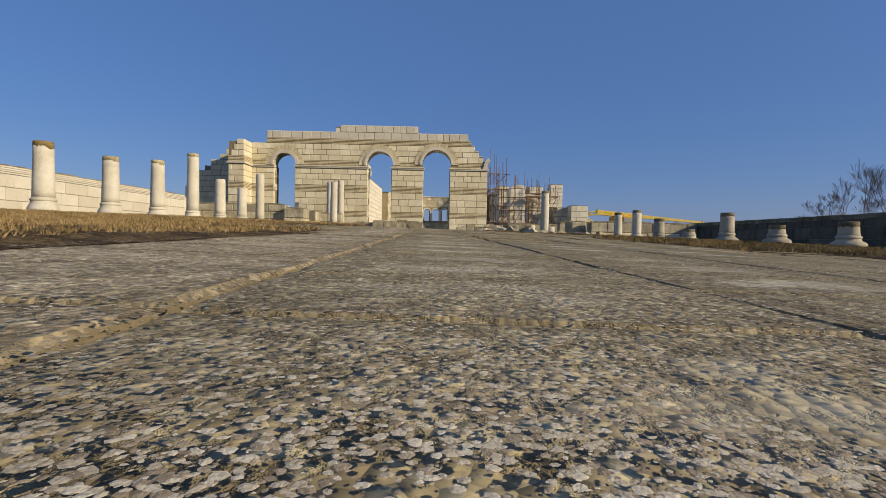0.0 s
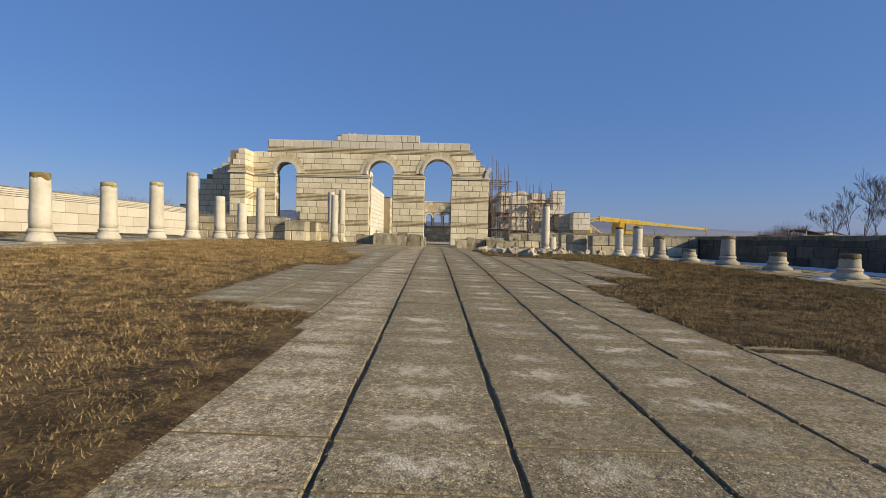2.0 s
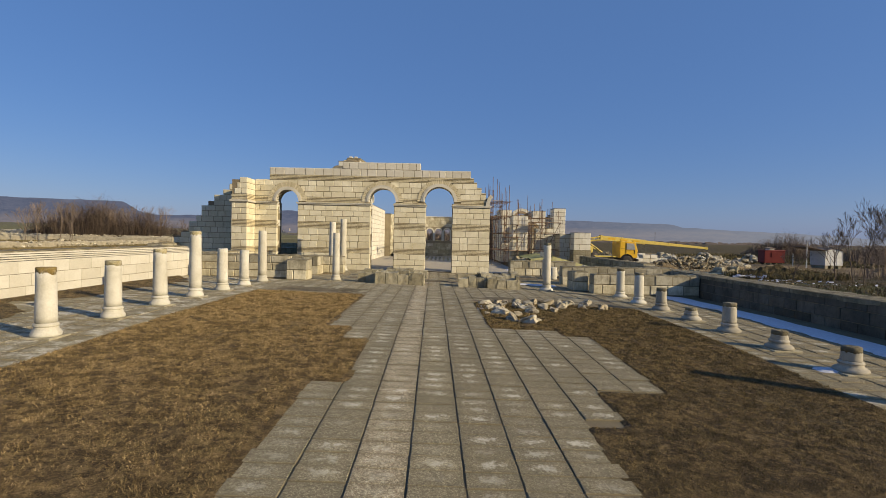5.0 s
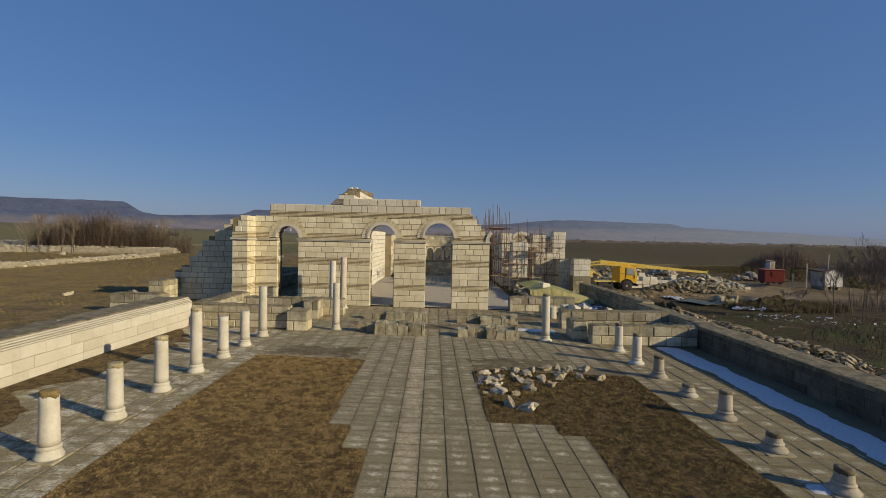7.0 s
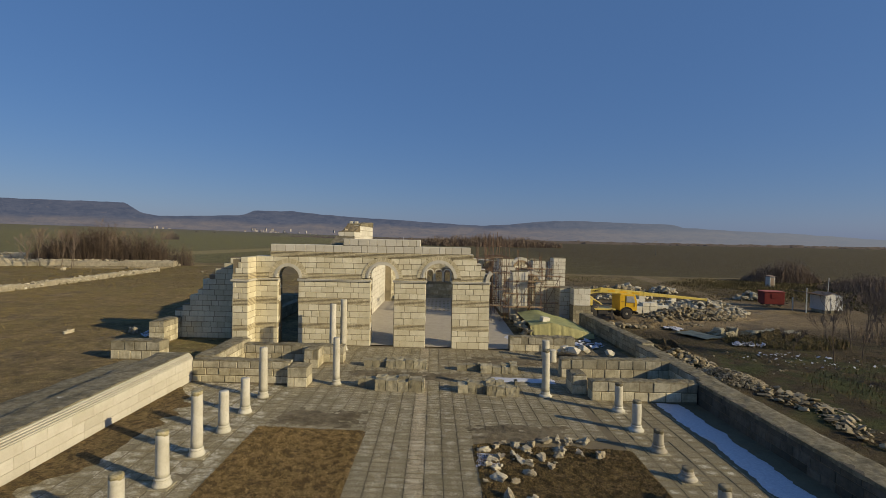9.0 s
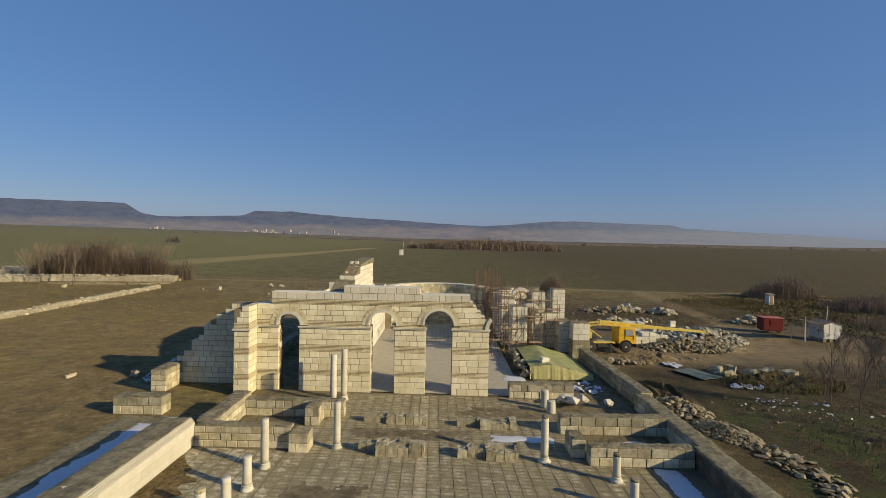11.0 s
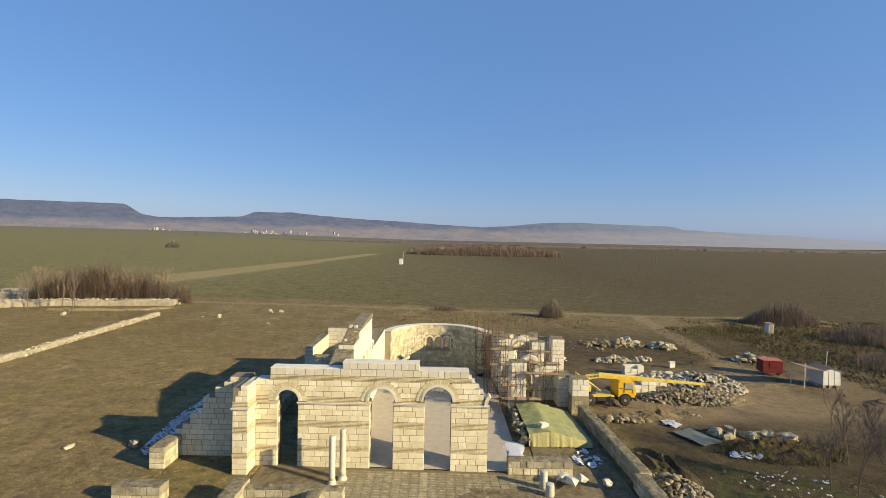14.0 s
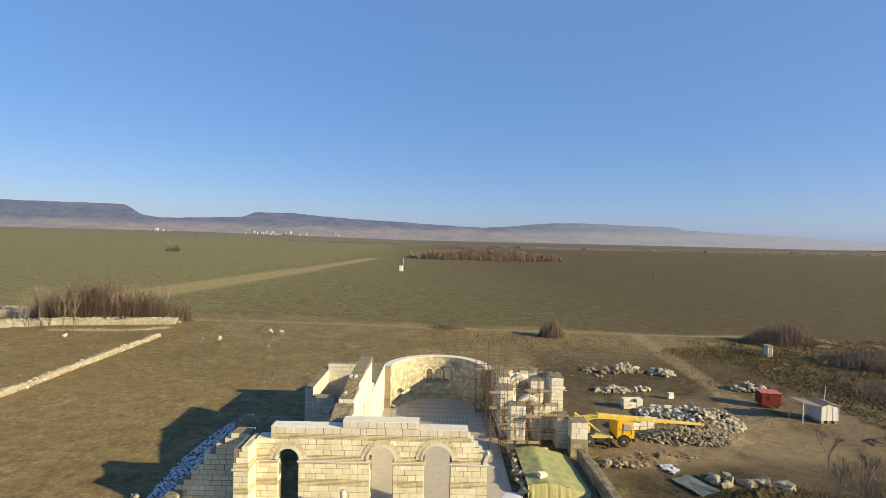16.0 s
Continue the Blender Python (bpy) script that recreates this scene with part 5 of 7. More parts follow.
def stepped_wall(name, x_hi, x_lo, y0, y1, steps, label, mat=LIMESTONE, course=0.43):
    """A wall running left from x_hi whose broken top steps down: steps of (x where it ends, height)."""
    bm = bmesh.new()
    last = x_hi
    for x, z in steps:
        box(bm, x + 0.03, last, y0 + 0.03, y1, -0.2, z - 0.02)
        last = x
    wall = solid(name, bm, DARK_JOINT, (0, 0, 0), label, "wall", kind="structure")
    z = 0.1
    n = 0
    zmax = max(s[1] for s in steps)
    while z < zmax - 0.1:
        reach = min(x for x, zz in steps if zz >= z + course - 0.05) if any(zz >= z + course - 0.05 for x, zz in steps) else None
        if reach is None:
            break
        lay_blocks(wall, Matrix.Translation((reach, y0, 0)), [(0, x_hi - reach)], z, course, mat, 0.75, 0.3, 0.03, shift=0.3 + 0.4 * (n % 2), rough=0.016)
        lay_blocks(wall, Matrix.Translation((reach, y1, 0)) @ R270, [(0, y1 - y0)], z, course, mat, 0.8, 0.3, 0.03)
        z += course
        n += 1
    return wall


stepped_wall("wall_west_wing", -15.4, -21.0, 39.6, 40.9, [(-16.9, 6.6), (-17.4, 6.1), (-18.1, 5.7), (-18.6, 5.2), (-19.1, 4.8), (-19.5, 4.0), (-20.1, 3.5), (-20.7, 2.8), (-21.3, 2.4)], "broken side wall whose top steps down to the left")
low_wall("wall_west_wing_pier", -21.9, 37.1, -20.75, 37.1, 0.15, 1.75, 2.6, 4, "square block stump at the end of the broken wing", OLD_LIME, 0.7)

# ================= hills on the horizon =================
def hill_material():
    """Blue air haze painted into a glowing colour: wooded scarps above, pale fields and villages below, hazier to the
    right.
    """
    m, nt, b = mat_base("hazy_hills", 1.0)
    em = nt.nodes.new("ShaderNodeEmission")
    vec = world_pos(nt)
    sep = nt.nodes.new("ShaderNodeSeparateXYZ")
    nt.links.new(vec, sep.inputs[0])

    def ramp(v, lo, hi):
        r = nt.nodes.new("ShaderNodeMapRange")
        r.inputs[1].default_value, r.inputs[2].default_value = lo, hi
        nt.links.new(v, r.inputs[0])
        return r.outputs[0]

    flat = nt.nodes.new("ShaderNodeMapping")
    flat.inputs["Scale"].default_value = (1.0, 1.0, 5.0)
    nt.links.new(vec, flat.inputs["Vector"])
    wave = node(nt, "ShaderNodeTexNoise", Scale=0.0032, Detail=5.0)
    nt.links.new(vec, wave.inputs["Vector"])
    lift = nt.nodes.new("ShaderNodeMath")
    lift.operation = "MULTIPLY_ADD"
    lift.inputs[1].default_value = -75.0
    nt.links.new(wave.outputs[0], lift.inputs[0])
    nt.links.new(sep.outputs[2], lift.inputs[2])
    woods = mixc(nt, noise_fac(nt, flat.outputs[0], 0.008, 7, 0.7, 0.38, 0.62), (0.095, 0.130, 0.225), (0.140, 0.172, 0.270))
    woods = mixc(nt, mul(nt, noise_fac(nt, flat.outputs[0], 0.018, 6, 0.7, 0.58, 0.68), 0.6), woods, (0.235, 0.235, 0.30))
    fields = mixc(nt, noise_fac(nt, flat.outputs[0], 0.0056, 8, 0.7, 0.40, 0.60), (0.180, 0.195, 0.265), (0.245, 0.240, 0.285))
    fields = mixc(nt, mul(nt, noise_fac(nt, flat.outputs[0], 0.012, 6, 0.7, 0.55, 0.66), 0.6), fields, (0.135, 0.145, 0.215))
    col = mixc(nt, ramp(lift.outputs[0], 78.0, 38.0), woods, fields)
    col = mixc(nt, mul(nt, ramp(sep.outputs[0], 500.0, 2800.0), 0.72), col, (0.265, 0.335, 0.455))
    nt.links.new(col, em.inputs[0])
    # hills give off their own light: haze and daylight are in this colour
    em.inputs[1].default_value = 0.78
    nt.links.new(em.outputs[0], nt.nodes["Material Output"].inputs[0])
    return m


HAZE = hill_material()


def build_hills():
    """Flat-topped ridges: bearing (degrees right of ahead) and the height of their crest (degrees)."""
    crest = [(-75, 2.4), (-60, 2.6), (-42, 2.75), (-34, 2.88), (-32.9, 2.85), (-31.5, 1.95), (-30.1, 1.7), (-28, 1.75), (-22.2, 2.06), (-21.0, 2.58), (-17, 2.66), (-14.5, 2.45), (-9.4, 2.14), (-5.5, 2.02), (-1.6, 1.8), (4.3, 1.53), (7.6, 1.72), (11.4, 2.14), (15, 2.24), (20, 2.06), (24.9, 1.9), (26, 1.6), (30.6, 1.3), (35.3, 1.1), (42, 0.6), (60, 0.9), (75, 0.8)]
    bm = bmesh.new()
    rings = []
    for i in range(451):
        a = -75 + 150 * i / 450
        e = float(np.interp(a, [c[0] for c in crest], [c[1] for c in crest])) - 0.13 + 0.05 * noise.noise((a * 0.9, 0, 0)) + 0.025 * noise.noise((a * 4, 0, 0))
        s, c = math.sin(radians(a)), math.cos(radians(a))
        col = []
        for dist, k in ((3900, -0.25), (4050, 0.12), (4200, 0.28), (4320, 0.45), (4420, 0.68), (4480, 0.9), (4500, 1.0), (4700, 1.0)):
            d = dist + (170 * noise.noise((a * 0.5, k * 2, 2)) + 80 * noise.noise((a * 2.1, k * 3, 5)) if 0 < k < 1 else 0)
            z = 14 + math.tan(radians(e)) * 4500 * k + (11 * noise.noise((a * 1.1, dist * 0.01, 2)) if 0 < k < 0.8 else 0)
            col.append(bm.verts.new((s * d, c * d, z)))
        rings.append(col)
    for a, b in zip(rings, rings[1:]):
        for i in range(7):
            bm.faces.new((a[i], b[i], b[i + 1], a[i + 1]))
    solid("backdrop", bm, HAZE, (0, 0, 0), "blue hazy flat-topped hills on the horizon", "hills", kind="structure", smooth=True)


build_hills()

# ================= the nave behind the arches =================
def faced_box(name, x0, x1, y0, y1, z0, z1, mat, label, faces="flrb", size=0.8, course=0.45, core=DARK_JOINT, category="wall"):
    """A block-faced mass of masonry with a plain top."""
    bm = bmesh.new()
    box(bm, x0 + 0.03, x1 - 0.03, y0 + 0.03, y1 - 0.03, z0 - 0.2, z1 - 0.02)
    ob = solid(name, bm, core, (0, 0, 0), label, category, kind="structure")
    rows = max(1, round((z1 - z0) / course))
    ch = (z1 - z0) / rows
    for n in range(rows):
        s = 0.25 + 0.45 * (n % 2)
        z = z0 + n * ch
        if "f" in faces:
            lay_blocks(ob, Matrix.Translation((x0, y0, 0)), [(0, x1 - x0)], z, ch, mat, size, 0.28, 0.034, shift=s)
        if "b" in faces:
            lay_blocks(ob, Matrix.Translation((x1, y1, 0)) @ pose(0, 0, 0, 0, 0, 180), [(0, x1 - x0)], z, ch, mat, size, 0.28, 0.034, shift=s)
        if "r" in faces:
            lay_blocks(ob, Matrix.Translation((x1, y0, 0)) @ R90, [(0, y1 - y0)], z, ch, mat, size, 0.28, 0.034, shift=s)
        if "l" in faces:
            lay_blocks(ob, Matrix.Translation((x0, y1, 0)) @ R270, [(0, y1 - y0)], z, ch, mat, size, 0.28, 0.034, shift=s)
    bm = bmesh.new()
    box(bm, x0 - 0.01, x1 + 0.01, y0 - 0.01, y1 + 0.01, z1 - 0.03, z1 + 0.03)
    bevelled(bm, 0.015)
    part("top_bed", bm, CAPPING, ob, "flat mortar bed on the broken top")
    return ob


# the tall north nave wall steps up from the arched front: low toe, rubble slope, long capped crown
nave_n = faced_box("wall_nave_north", -8.5, -7.4, 44.6, 52.5, 0.1, 9.5, LIME_NEW, "tall white nave wall of new-cut blocks", "flr", 0.9, 0.5)
faced_box("wall_nave_north_step", -8.7, -7.4, 41.7, 44.6, 0.1, 8.85, LIME_NEW, "stepped broken end of the white nave wall", "flr", 0.8, 0.45)
faced_box("wall_nave_north_toe", -8.9, -7.4, 39.4, 41.7, 0.1, 7.75, LIME_NEW, "lower step of the white nave wall", "flr", 0.8, 0.45)
faced_box("wall_nave_north_low", -8.9, -7.4, 52.5, 64.6, 0.1, 6.0, LIME_NEW, "white nave wall running back to the apse", "fr", 0.9, 0.5)
faced_box("wall_nave_north_buttress", -10.6, -8.7, 46.5, 48.2, 0.1, 5.8, LIMESTONE, "stepped broken buttress against the nave wall", "flr", 0.8, 0.45)
faced_box("wall_nave_north_buttress_low", -11.0, -8.9, 44.6, 46.5, 0.1, 4.3, LIMESTONE, "lower step of the broken buttress", "flr", 0.8, 0.45)


def slope(x0, x1, y0, y1, za, zb, parent, mat, label, bumps=0.05, drop=0.4):
    """A sloping rough bed over masonry, from za at y0 up to zb at y1."""
    bm = bmesh.new()
    rows = []
    for j in range(13):
        row = []
        for i in range(7):
            x, y = x0 + (x1 - x0) * i / 6, y0 + (y1 - y0) * j / 12
            row.append(bm.verts.new((x, y, za + (zb - za) * j / 12 + bumps * noise.noise((x * 4, y * 4, za)))))
        rows.append(row)
    for p, q in zip(rows, rows[1:]):
        for i in range(6):
            bm.faces.new((p[i], p[i + 1], q[i + 1], q[i]))
    low = bmesh.ops.extrude_edge_only(bm, edges=[e for e in bm.edges if e.is_boundary])
    for v in [g for g in low["geom"] if isinstance(g, bmesh.types.BMVert)]:
        v.co.z = min(za, zb) - drop
    return part("sloping_bed", bm, mat, parent, label)


slope(-8.92, -7.37, 39.4, 41.72, 7.82, 8.5, nave_n, CAPPING, "sloping grey mortar bed", 0.03, 0.1)
slope(-8.6, -7.42, 42.3, 44.65, 8.88, 9.5, nave_n, RUBBLE, "rubble core showing on the broken end", 0.16, 0.2)
slope(-8.55, -7.36, 44.6, 52.55, 9.62, 9.95, nave_n, CAPPING, "long flat grey mortar capping", 0.03, 0.2)
for k, xx in enumerate((-8.5, -8.05)):
    bm = bmesh.new()
    box(bm, xx, xx + 0.28, 45.2, 45.8, 9.5, 9.84)
    bevelled(bm, 0.03)
    part("crown_block", bm, LIME_PALE, nave_n)
bm = bmesh.new()
rough_blob(bm, 0.3, 41, (0, 0, 0), detail=2)
part("crown_block", bm, RUBBLE, nave_n, at=Matrix.Translation((-8.4, 42.9, 8.95)))
# blind arcade on the sunlit inner face
for i in range(4):
    yc = 45.0 + i * 2.0
    bm = bmesh.new()
    box(bm, -7.44, -7.16, yc - 0.2, yc + 0.2, 0.1, 6.2)
    part("pilaster", bm, LIME_NEW, nave_n, "flat white pilaster")
    bm = bmesh.new()
    for k in range(10):
        a0, a1 = math.pi * k / 10, math.pi * (k + 1) / 10
        pts = []
        for xx in (-7.42, -7.22):
            for rr in (0.78, 1.0):
                for aa in (a0, a1):
                    pts.append(bm.verts.new((xx, yc + 1.0 - rr * math.cos(aa), 6.2 + rr * math.sin(aa))))
        for f in ((0, 1, 3, 2), (4, 6, 7, 5), (0, 4, 5, 1), (2, 3, 7, 6)):
            bm.faces.new([pts[q] for q in f])
    part("blind_arch", bm, LIME_NEW, nave_n, "round white blind arch")

faced_box("wall_side_room_far", -14.6, -9.0, 63.4, 64.4, 0.1, 6.2, LIME_PALE, "back wall of a roofless side room", "f", 0.9, 0.5)
faced_box("wall_side_room_outer", -15.4, -14.5, 55.6, 64.4, 0.1, 5.4, LIMESTONE, "outer wall of a roofless side room, dark in shade", "flr", 0.9, 0.5)
faced_box("wall_side_room_front", -14.6, -12.2, 55.6, 56.5, 0.1, 4.4, LIMESTONE, "front wall of a roofless side room", "flr", 0.9, 0.5)
low_wall("wall_outer_aisle_front", -23.5, 56.0, -15.4, 56.0, 0.15, 1.6, 0.9, 3, "low ruined wall in the shade of the church", GREYSTONE, 0.8, True, "fb")
low_wall("wall_outer_aisle_side", -16.6, 56.0, -16.6, 47.0, 0.15, 1.2, 0.9, 2, "low ruined wall in the shade of the church", GREYSTONE, 0.8, True, "fb")


def build_apse():
    cx, cy, r, t, top = -0.45, 64.6, 6.2, 0.9, 5.55
    n = 72
    wins = [(90 + d, 2.2, 3.45) for d in (-11.5, 0, 11.5)]
    bm = bmesh.new()

    def piece(a0, a1, z0, z1):
        vs = []
        for zz in (z0, z1):
            for rr, aa in ((r, a0), (r, a1), (r + t, a1), (r + t, a0)):
                vs.append(bm.verts.new((cx - rr * math.cos(radians(aa)), cy + rr * math.sin(radians(aa)), zz)))
        for f in ((0, 3, 2, 1), (4, 5, 6, 7), (0, 1, 5, 4), (1, 2, 6, 5), (2, 3, 7, 6), (3, 0, 4, 7)):
            bm.faces.new([vs[i] for i in f])

    for i in range(n):
        a0, a1 = 180 * i / n, 180 * (i + 1) / n
        m = (a0 + a1) / 2
        w = next((w for w in wins if abs(m - w[0]) < 4.4), None)
        if w:
            off = (m - w[0]) / 4.4
            piece(a0, a1, -0.2, w[1])
            piece(a0, a1, w[2] + 0.45 * math.sqrt(1 - off * off), top)
        else:
            piece(a0, a1, -0.2, top)
    apse = solid("wall_apse", bm, MORTAR, (0, 0, 0), "white curved apse wall with three round-headed windows", "apse", kind="structure")
    rows = 12
    for k in range(rows):
        z0, z1 = 0.0 + (top - 0.0) * k / rows, (top) * (k + 1) / rows
        seg = 27
        for i in range(seg):
            a0 = 180 * (i + 0.5 * (k % 2)) / seg
            a1 = min(180.0, a0 + 180 / seg)
            mid = (a0 + a1) / 2
            if any(abs(mid - w[0]) < 8.0 and z1 > w[1] and z0 < w[2] + 0.5 for w in wins):
                continue
            length = round(2 * r * math.sin(radians((a1 - a0) / 2)), 2)
            me = block_mesh(length - 0.018, z1 - z0 - 0.022, 0.12, OLD_LIME)
            ob = new("block", me)
            ob.parent = apse
            p, q = Vector((cx - r * math.cos(radians(a0)), cy + r * math.sin(radians(a0)), z0)), Vector((cx - r * math.cos(radians(a1)), cy + r * math.sin(radians(a1)), z0))
            d = q - p
            ob.matrix_local = Matrix.Translation(p + Vector((0, 0, 0.01))) @ pose(0, 0, 0, 0, 0, math.degrees(math.atan2(d.y, d.x))) @ Matrix.Translation((0.008, -0.02, 0))
    for w in wins:
        for inner, outer in ((0.46, 0.62),):
            bm = bmesh.new()
            a = radians(w[0])
            c = Vector((cx - (r - 0.04) * math.cos(a), cy + (r - 0.04) * math.sin(a), w[2]))
            tx = Vector((math.sin(a), math.cos(a), 0))
            out = Vector((-math.cos(a), math.sin(a), 0))
            for k in range(12):
                b0, b1 = math.pi * k / 12, math.pi * (k + 1) / 12
                vs = []
                for dpt in (-0.04, 0.2):
                    for rr in (inner, outer):
                        for bb in (b0, b1):
                            vs.append(bm.verts.new(c + out * dpt - tx * rr * math.cos(bb) + Vector((0, 0, rr * math.sin(bb)))))
                for f in ((0, 1, 3, 2), (4, 6, 7, 5), (0, 4, 5, 1), (2, 3, 7, 6)):
                    bm.faces.new([vs[q] for q in f])
            for sx in (-1, 1):
                m = Matrix((tx, out, Vector((0, 0, 1)))).transposed().to_4x4()
                m.translation = c
                box(bm, sx * 0.54 - 0.08, sx * 0.54 + 0.08, -0.04, 0.2, w[1] - w[2], 0.0, m)
            part("window_surround", bm, LIME_NEW, apse, "white round-headed window surround")
    bm = bmesh.new()
    for i in range(48):
        a0, a1 = radians(180 * i / 48), radians(180 * (i + 1) / 48)
        vs = []
        for zz in (top, top + 0.1):
            for rr, aa in ((r - 0.1, a0), (r - 0.1, a1), (r + t + 0.12, a1), (r + t + 0.12, a0)):
                vs.append(bm.verts.new((cx - rr * math.cos(aa), cy + rr * math.sin(aa), zz)))
        for f in ((0, 3, 2, 1), (4, 5, 6, 7), (0, 1, 5, 4), (2, 3, 7, 6)):
            bm.faces.new([vs[q] for q in f])
    part("coping", bm, LIME_NEW, apse, "thin white coping")
    bm = bmesh.new()
    for step in range(3):
        for i in range(40):
            a0, a1 = radians(180 * i / 40), radians(180 * (i + 1) / 40)
            ri = r - 1.2 + 0.4 * step
            vs = []
            for zz in (0.0, 0.14 + 0.13 * step):
                for rr, aa in ((ri, a0), (ri, a1), (r, a1), (r, a0)):
                    vs.append(bm.verts.new((cx - rr * math.cos(aa), cy + rr * math.sin(aa), zz)))
            for f in ((4, 5, 6, 7), (0, 1, 5, 4)):
                bm.faces.new([vs[q] for q in f])
    part("bench", bm, GREYSTONE, apse, "stepped stone bench round the apse")
    return apse


build_apse()
bm = bmesh.new()
_c = bm.verts.new((-0.45, 64.5, 0.028))
_ring = [bm.verts.new((-0.45 - 6.25 * math.cos(math.pi * i / 32), 64.5 + 6.25 * math.sin(math.pi * i / 32), 0.028)) for i in range(33)]
for _i in range(32):
    bm.faces.new((_c, _ring[_i + 1], _ring[_i]))
solid("floor_apse", bm, NAVE_FLOOR, (0, 0, 0), "pale stone floor inside the curved apse", "floor", kind="structure")
# floor of the apse with rows of small paving studs
bm = bmesh.new()
for i in range(7):
    for j in range(16):
        x, y = -4.2 + 7.6 * j / 15, 57.5 + i * 1.55
        box(bm, x - 0.12, x + 0.12, y - 0.18, y + 0.18, gz(x, y) + 0.02, gz(x, y) + 0.075)
tagged(solid("floor_blocks", bm, GREYSTONE, (0, 0, 0), "rows of small stone blocks set on the nave floor", "floor blocks", kind="stuff"))

# ================= the south nave wall under repair =================
faced_box("wall_nave_south_pier", 7.35, 9.05, 51.9, 53.4, 0.0, 5.1, LIME_NEW, "white block pier wrapped in scaffolding", "flr", 0.85, 0.47)
faced_box("wall_nave_south_mid", 6.9, 8.4, 56.5, 59.2, 0.0, 5.3, LIME_NEW, "white nave wall half rebuilt", "flr", 0.85, 0.47)
faced_box("wall_nave_south_mid_step", 6.9, 8.4, 59.2, 62.4, 0.0, 6.1, LIME_NEW, "taller step of the half-rebuilt white nave wall", "flr", 0.85, 0.47)
faced_box("wall_nave_south_mid_end", 6.7, 8.4, 62.4, 66.6, 0.0, 5.6, LIME_NEW, "white nave wall ending at the apse", "flr", 0.85, 0.47)
for _k in range(8):          # rounded end of the side room, in straight lengths
    _a0, _a1 = radians(180 * _k / 8), radians(180 * (_k + 1) / 8)
    _p, _q = Vector((11.35 - 3.0 * math.cos(_a0), 61.2 + 2.6 * math.sin(_a0), 0)), Vector((11.35 - 3.0 * math.cos(_a1), 61.2 + 2.6 * math.sin(_a1), 0))
    low_wall("wall_side_room_south_%d" % (_k + 1), _p.x, _p.y, _q.x, _q.y, -0.1, 5.75 + 0.25 * math.sin(_k * 2.1), 0.8, 12, "length of the rounded white wall closing a side room", LIME_NEW, 0.85, True, "f")
faced_box("wall_side_room_south_pier", 13.2, 14.6, 58.4, 60.2, 0.0, 6.35, LIME_NEW, "white corner pier of a side room", "flr", 0.8, 0.45)
faced_box("wall_side_room_south_left", 10.7, 12.2, 58.2, 59.4, 0.0, 6.0, LIME_NEW, "white pier beside the timber arch", "flr", 0.8, 0.45)
faced_box("wall_side_room_south_low", 10.6, 13.2, 55.6, 56.6, 0.0, 3.9, LIME_NEW, "low white wall of a side room", "flr", 0.8, 0.45)
faced_box("wall_side_room_south_front", 12.8, 14.3, 53.4, 55.8, 0.0, 3.3, LIME_PALE, "grey and white stump of a side room wall", "flr", 0.8, 0.45)
faced_box("wall_south_gate_pier", 13.9, 15.75, 51.9, 53.7, -0.2, 1.6, GREYSTONE, "old rubble foot of a rebuilt pier", "flr", 0.7, 0.45)
faced_box("wall_south_gate_pier_top", 13.95, 15.7, 51.95, 53.65, 1.63, 3.45, LIME_NEW, "square white block pier on an older foot", "flr", 0.85, 0.6)


def centering(x, y, z, r, label):
    """A timber arch form: two ribs with lagging and struts, under a ring of new voussoirs."""
    ob = thing("arch_centering", (x, y, z), label, "arch form", "timber arch forms")
    for yy in (0.0, 0.7):
        bm = bmesh.new()
        for k in range(12):
            a0, a1 = math.pi * k / 12, math.pi * (k + 1) / 12
            vs = []
            for d in (0, 0.06):
                for rr in (r * 0.82, r):
                    for aa in (a0, a1):
                        vs.append(bm.verts.new((-rr * math.cos(aa), yy + d, rr * math.sin(aa))))
            for f in ((0, 1, 3, 2), (4, 6, 7, 5), (0, 4, 5, 1), (2, 3, 7, 6)):
                bm.faces.new([vs[q] for q in f])
        part("rib", bm, TIMBER, ob)
        for k in range(5):
            a = math.pi * (k + 0.5) / 5
            bm = bmesh.new()
            tube(bm, (0, yy + 0.03, 0), (-r * 0.85 * math.cos(a), yy + 0.03, r * 0.85 * math.sin(a)), 0.035, n=4)
            part("strut", bm, TIMBER, ob)
        bm = bmesh.new()
        box(bm, -r, r, yy, yy + 0.06, -0.14, 0.0)
        part("tie_beam", bm, TIMBER, ob)
    for k in range(15):
        a = math.pi * (k + 0.5) / 15
        bm = bmesh.new()
        m = Matrix.Translation((-(r + 0.02) * math.cos(a), 0, (r + 0.02) * math.sin(a))) @ pose(0, 0, 0, 0, math.degrees(a) - 90, 0)
        box(bm, -0.08, 0.08, -0.02, 0.78, -0.015, 0.015, m)
        part("lagging_board", bm, TIMBER, ob)
    n = 13
    for k in range(n):
        bm = bmesh.new()
        a0, a1 = math.pi * k / n + 0.012, math.pi * (k + 1) / n - 0.012
        vs = []
        for d in (-0.02, 0.85):
            for rr in (r + 0.05, r + 0.38):
                for aa in (a0, a1):
                    vs.append(bm.verts.new((-rr * math.cos(aa), d, rr * math.sin(aa))))
        for f in ((0, 1, 3, 2), (4, 6, 7, 5), (0, 4, 5, 1), (2, 3, 7, 6), (0, 2, 6, 4), (1, 5, 7, 3)):
            bm.faces.new([vs[q] for q in f])
        part("voussoir", bm, LIME_NEW, ob, "new white arch stone")
    return ob


centering(9.55, 59.2, 4.9, 1.05, "timber arch form with new white arch stones over it")
centering(10.1, 55.7, 3.6, 0.95, "timber arch form with new white arch stones over it")


